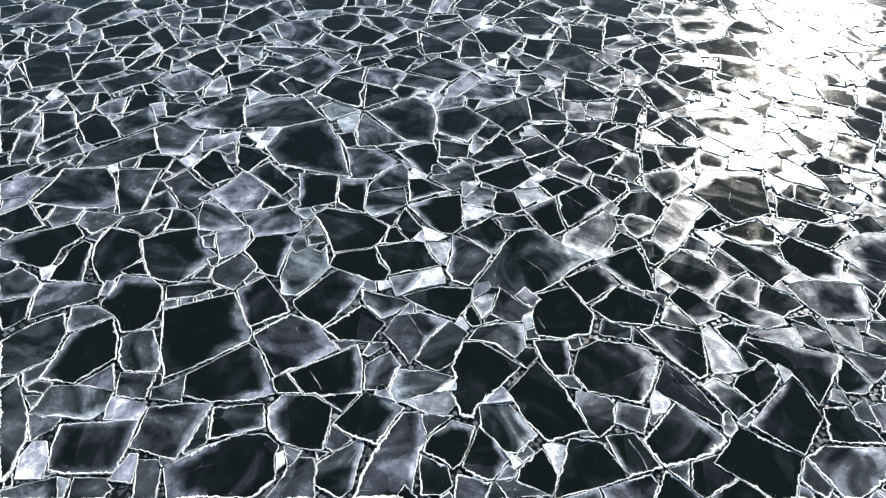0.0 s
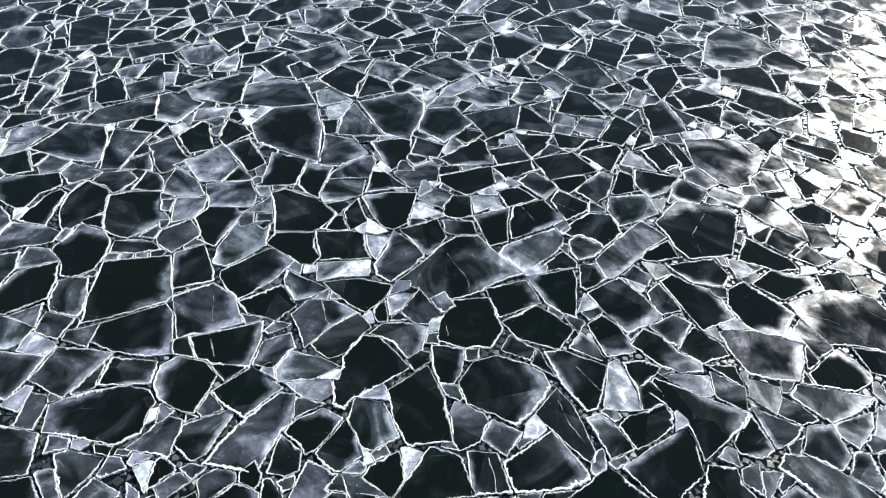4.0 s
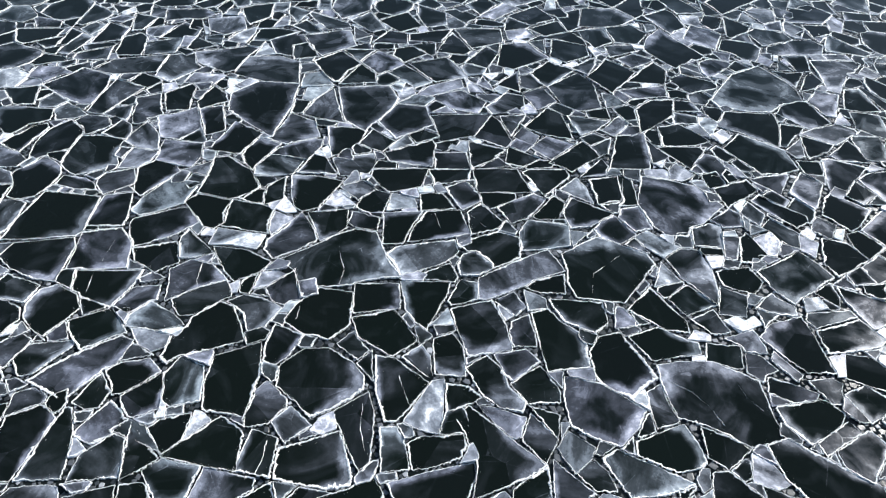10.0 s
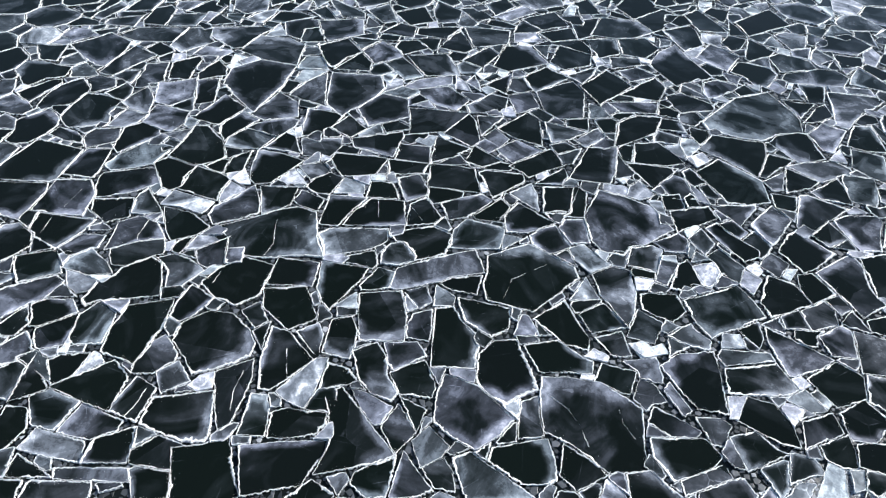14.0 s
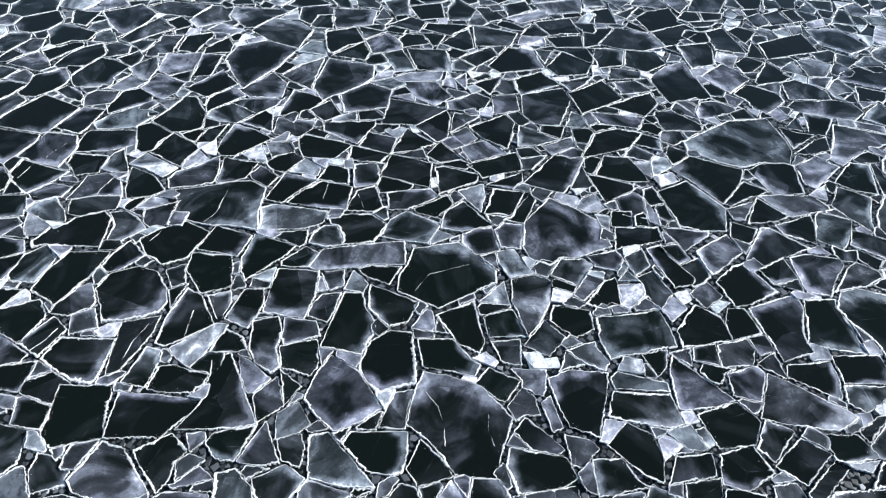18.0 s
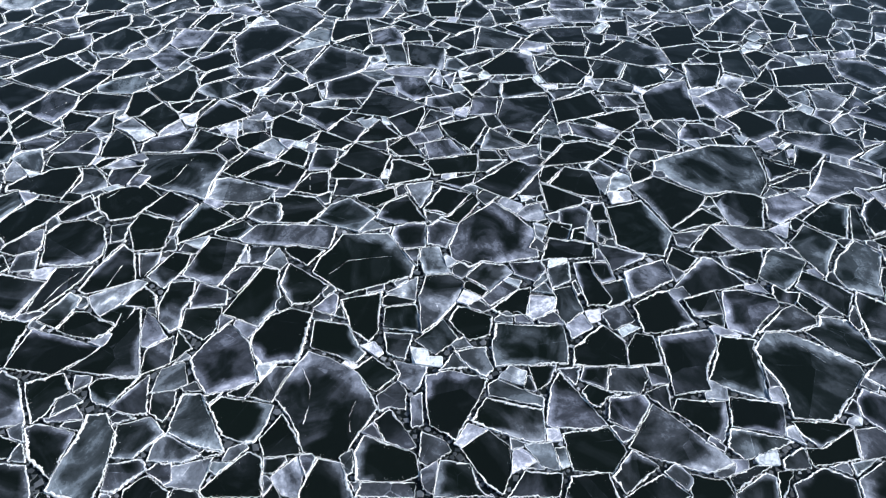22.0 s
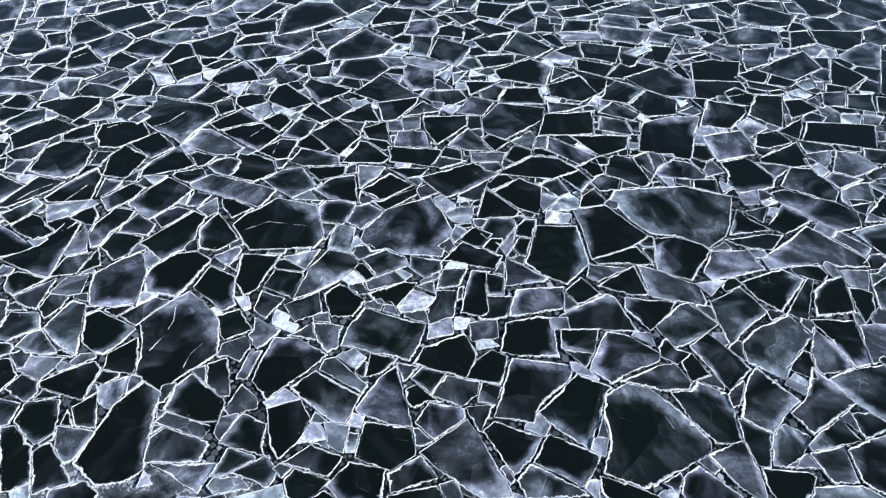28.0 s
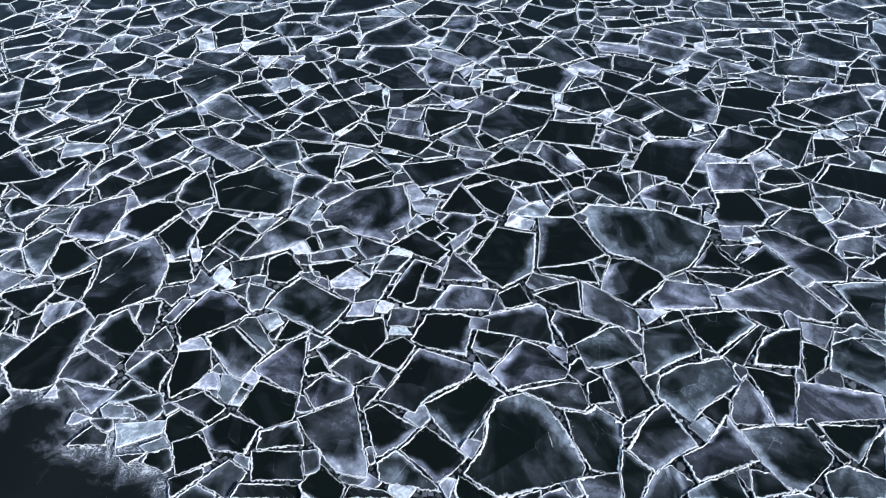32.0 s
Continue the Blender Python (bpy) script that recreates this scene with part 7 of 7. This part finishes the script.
floe([(5.17, 27.71), (4.98, 28.09), (4.78, 27.83), (4.64, 27.79), (4.61, 27.76)], 3, alone=False)
floe([(-14.02, 23.58), (-13.67, 23.43), (-13.52, 23.56), (-13.62, 23.93), (-13.94, 24.31), (-14.29, 24.60), (-14.45, 24.43)], 2, alone=False)
floe([(-2.61, 32.43), (-2.73, 33.45), (-3.39, 33.70), (-3.16, 32.50)], 0, alone=False)
floe([(-3.48, 32.39), (-3.66, 33.81), (-4.34, 33.94), (-4.04, 32.45)], 0, alone=False)
floe([(-12.76, 18.90), (-12.53, 19.38), (-12.94, 19.63), (-13.00, 19.07), (-12.81, 18.89)], 3, alone=False)
floe([(16.33, 13.75), (16.08, 14.06), (16.11, 13.41)], 1, alone=False)
floe([(-17.10, 24.48), (-16.48, 25.28), (-16.86, 25.92), (-17.67, 25.68)], 0, alone=False)
floe([(-8.92, 19.25), (-8.74, 19.33), (-9.11, 19.67), (-9.52, 19.82)], 2, alone=False)
floe([(8.20, 6.00), (8.12, 5.94), (8.38, 5.59), (8.55, 5.76)], 2, alone=False)
floe([(-15.74, 23.29), (-16.59, 23.44), (-15.98, 22.37)], 0, alone=False)
floe([(-7.01, 5.60), (-6.90, 5.60), (-6.91, 5.98), (-7.19, 6.04)], 2, alone=False, band=-999)
floe([(7.38, 36.41), (7.50, 37.46), (6.94, 37.01)], 2, alone=False)
floe([(-15.06, 20.90), (-15.04, 21.58), (-15.61, 21.34)], 3, alone=False)
floe([(-13.57, 22.25), (-13.69, 22.47), (-13.85, 22.72), (-14.25, 22.28)], 2, alone=False)
floe([(-15.68, 23.29), (-15.87, 23.92), (-16.29, 23.64)], 3, alone=False)
# (end of the floes by plan)


# ---- the rest of the ice field ----
def clearance(points, polygons):
    """For each point the distance to the nearest outline, below zero inside it (to 1.5 m)."""
    best = np.full(len(points), 1.5)
    order = np.argsort(points[:, 0])
    xs = points[order, 0]
    for p in polygons:
        p = np.array(p)
        lo, hi = p.min(0) - 1.5, p.max(0) + 1.5
        i, j = np.searchsorted(xs, (lo[0], hi[0]))
        ids = order[i:j]
        ids = ids[(points[ids, 1] > lo[1]) & (points[ids, 1] < hi[1])]
        if not len(ids):
            continue
        q = points[ids]
        inside, dist = np.zeros(len(q), bool), np.full(len(q), 9.0)
        for a, b in zip(p, np.roll(p, -1, 0)):
            e = b - a
            f = np.clip(((q - a) @ e) / max(e @ e, 1e-9), 0, 1)
            dist = np.minimum(dist, np.hypot(*(q - a - f[:, None] * e).T))
            cross = (a[1] > q[:, 1]) != (b[1] > q[:, 1])
            with np.errstate(divide="ignore", invalid="ignore"):
                inside ^= cross & (q[:, 0] < e[0] * (q[:, 1] - a[1]) / (e[1] if abs(e[1]) > 1e-12 else 1e-12) + a[0])
        best[ids] = np.minimum(best[ids], np.where(inside, -dist, dist))
    return best


def clip(poly, px, py, nx, ny):
    """What of the polygon lies behind the line through p with the normal n."""
    out = []
    for (ax, ay), (bx, by) in zip(poly, poly[1:] + poly[:1]):
        da, db = (ax - px) * nx + (ay - py) * ny, (bx - px) * nx + (by - py) * ny
        if da <= 0:
            out.append((ax, ay))
        if (da < 0) != (db < 0) and da != db:
            f = da / (da - db)
            out.append((ax + (bx - ax) * f, ay + (by - ay) * f))
    return out


def in_field(x, y):
    """The drifting field; a bay of open water with slush cuts into it on the south-east side."""
    bay = x > BAY_X + 0.72 * max(0.0, y - BAY_Y) + 0.25 * noise.noise(Vector((x * 1.5, y * 1.5, 0)))
    rough = 1.5 * noise.noise(Vector((x * 0.35, y * 0.35, 4.0)))
    return -31 + rough < x < 27 + rough and -5 + rough < y < 51 + rough and not bay


def fill(rng):
    tries = [(rng.uniform(-33, 29), rng.uniform(-7, 53)) for _ in range(30000)]
    tries += [(rng.uniform(-15, 19), rng.uniform(2, 36)) for _ in range(40000)]
    tries = np.array([p for p in tries if in_field(*p)])
    room = clearance(tries, FLOES)
    keep = np.nonzero(room > 0.07)[0]
    radii = np.array([min(rng.lognormvariate(math.log(0.46), 0.34), 1.0) for _ in range(len(tries))])
    radii = np.minimum(radii, np.maximum(room, 0.0) * 1.6 + 0.02)
    taken, at, rad = [], np.zeros((0, 2)), np.zeros(0)
    for i in sorted(keep, key=lambda i: -radii[i]):
        if len(taken):
            d = np.hypot(*(at - tries[i]).T)
            if (d < 0.82 * (rad + radii[i])).any():
                continue
        taken.append(i)
        at, rad = tries[taken], radii[taken]
    solid = [np.array(p) for p in FLOES]
    mids = np.array([p.mean(0) for p in solid]) if solid else np.zeros((0, 2))
    reach = np.array([np.hypot(*(p - p.mean(0)).T).max() for p in solid]) if solid else np.zeros(0)
    cells = []
    for k in range(len(at)):
        x, y = at[k]
        r = rad[k]
        a0 = rng.uniform(0, 6.28)
        poly = [(x + 2.1 * r * math.cos(a0 + a) * rng.uniform(0.8, 1.1), y + 2.1 * r * math.sin(a0 + a) * rng.uniform(0.8, 1.1)) for a in (0, 1.5, 3.1, 4.7)]
        d = np.hypot(*(at - at[k]).T)
        for j in np.nonzero((d < 3.2 * r + 1.2) & (d > 0))[0]:
            nx, ny = (at[j] - at[k]) / d[j]
            cut = (d[j] ** 2 + r * r - rad[j] ** 2) / (2 * d[j]) - 0.02
            poly = clip(poly, x + nx * cut, y + ny * cut, nx, ny)
        for j in np.nonzero(np.hypot(*(mids - at[k]).T) < reach + 2.4 * r)[0] if len(mids) else ():
            p = solid[j]
            e = np.roll(p, -1, 0) - p
            n = np.stack([e[:, 1], -e[:, 0]], 1)
            n /= np.hypot(*n.T)[:, None] + 1e-9
            s = ((at[k] - p) * n).sum(1)
            b = int(np.argmax(s))
            if s[b] > 0.04:
                poly = clip(poly, *(p[b] + n[b] * 0.012), -n[b][0], -n[b][1])
        if len(poly) > 2:
            short = [p for p, q in zip(poly, poly[1:] + poly[:1]) if math.hypot(p[0] - q[0], p[1] - q[1]) > 0.05]
            if len(short) > 2 and abs(area(short)) > 0.02:
                cells.append(short)
    for p in cells:
        size = math.sqrt(abs(area(p)))
        u = rng.random()
        milk = (2 if u < 0.22 else 3 if u < 0.28 else 1) if size < 0.4 else (0 if u < 0.5 else 1 if u < 0.93 else 2)
        floe(p, milk, alone=False)


fill(random.Random(11))
BRASH = Pile()


def brash(rng):
    """Small broken ice in the gaps between the floes."""
    spots = np.array([(rng.uniform(-14, 18.5), rng.uniform(2.5, 34)) for _ in range(230000)])
    room = clearance(spots, FLOES)
    taken = {}
    for i in np.argsort(-room):
        d = room[i]
        if d < 0.012:
            break
        x, y = spots[i]
        if not in_field(x, y):
            continue
        r = min(0.035 + 0.6 * d, 0.12) * rng.uniform(0.7, 1.15)
        cell = (int(x / 0.2), int(y / 0.2))
        if any((x - a) ** 2 + (y - b) ** 2 < (0.72 * (r + c)) ** 2 for u in (-1, 0, 1) for v in (-1, 0, 1) for a, b, c in taken.get((cell[0] + u, cell[1] + v), ())):
            continue
        taken.setdefault(cell, []).append((x, y, r))
        n, a0, z = rng.choice((3, 4, 4, 5, 5)), rng.uniform(0, 6.28), rng.uniform(0.006, 0.009)
        ring = [(r * rng.uniform(0.75, 1.15), a0 + 6.283 * (k + rng.uniform(-0.2, 0.2)) / n) for k in range(n)]
        verts = [(x + q * math.cos(a), y + q * math.sin(a), -0.03) for q, a in ring]
        verts += [(x + q * math.cos(a), y + q * math.sin(a), z - 0.005) for q, a in ring]
        verts += [(x + 0.86 * q * math.cos(a), y + 0.86 * q * math.sin(a), z + rng.uniform(-0.002, 0.002)) for q, a in ring]
        faces = [(k, (k + 1) % n, n + (k + 1) % n, n + k) for k in range(n)] + [(n + k, n + (k + 1) % n, 2 * n + (k + 1) % n, 2 * n + k) for k in range(n)]
        faces.append(tuple(range(2 * n, 3 * n)))
        BRASH.add(verts, faces, [0.0] * len(verts), 0.0, rng.random())


def bay_slush(rng):
    """Soft frazil drifting in wisps on the open water, thickest along the ice, with crumbs in it."""
    pile, step = Pile(), 0.12
    nx, ny = 60, 110
    grid = np.array([(13.9 + i * step + 0.72 * max(0.0, 6.0 + j * step - BAY_Y), 6.0 + j * step) for j in range(ny) for i in range(nx)])
    room = clearance(grid, FLOES)
    near = np.clip(1.0 - np.maximum(room, 0.0) / 1.9, 0.0, 1.0)
    verts = [(x, y, 0.004 + 0.002 * noise.noise(Vector((x * 4, y * 4, 0)))) for x, y in grid]
    faces = [(j * nx + i, j * nx + i + 1, (j + 1) * nx + i + 1, (j + 1) * nx + i) for j in range(ny - 1) for i in range(nx - 1)]
    pile.add(verts, faces, near.tolist(), 0.0, 0.5)
    spots = np.array([(rng.uniform(14.0, 19.5), rng.uniform(6.0, 18.0)) for _ in range(26000)])
    room = clearance(spots, FLOES)
    for (x, y), d in zip(spots, room):
        if in_field(x, y) or d < 0.0 or d > 0.28 or rng.random() < 0.3 + d / 0.4:
            continue
        if noise.fractal(Vector((x * 1.3, y * 1.3, 7.0)), 1.0, 2.0, 4) < -0.05 + 0.4 * d:
            continue
        r, n, a0, z = rng.uniform(0.004, 0.015), 5, rng.uniform(0, 6.28), rng.uniform(0.008, 0.016)
        ring = [(r * rng.uniform(0.4, 1.4), a0 + 6.283 * k / n) for k in range(n)]
        verts = [(x + q * math.cos(a), y + q * math.sin(a), 0.001) for q, a in ring] + [(x, y, z)]
        pile.add(verts, [(k, (k + 1) % n, n) for k in range(n)], [1.0] * (n + 1), 0.0, rng.random())
    tagged(new("slush", pile.mesh("slush", FRAZIL)), "grey white slush drifting along the edge of open water", "slush", kind="stuff")


bay_slush(random.Random(8))
brash(random.Random(5))
tagged(new("brash_ice", BRASH.mesh("brash_ice", SLUSH)), "small grey broken ice bits in the gaps between floes", "brash ice", kind="stuff")
tagged(new("ice_floes", FAR_SLAB.mesh("ice_floes", ICE)), "field of dark and clouded broken ice floes on black water", "ice floes", kind="stuff")
new("frost_rims", FAR_RIM.mesh("frost_rims", FROST)).parent = bpy.data.objects["ice_floes"]
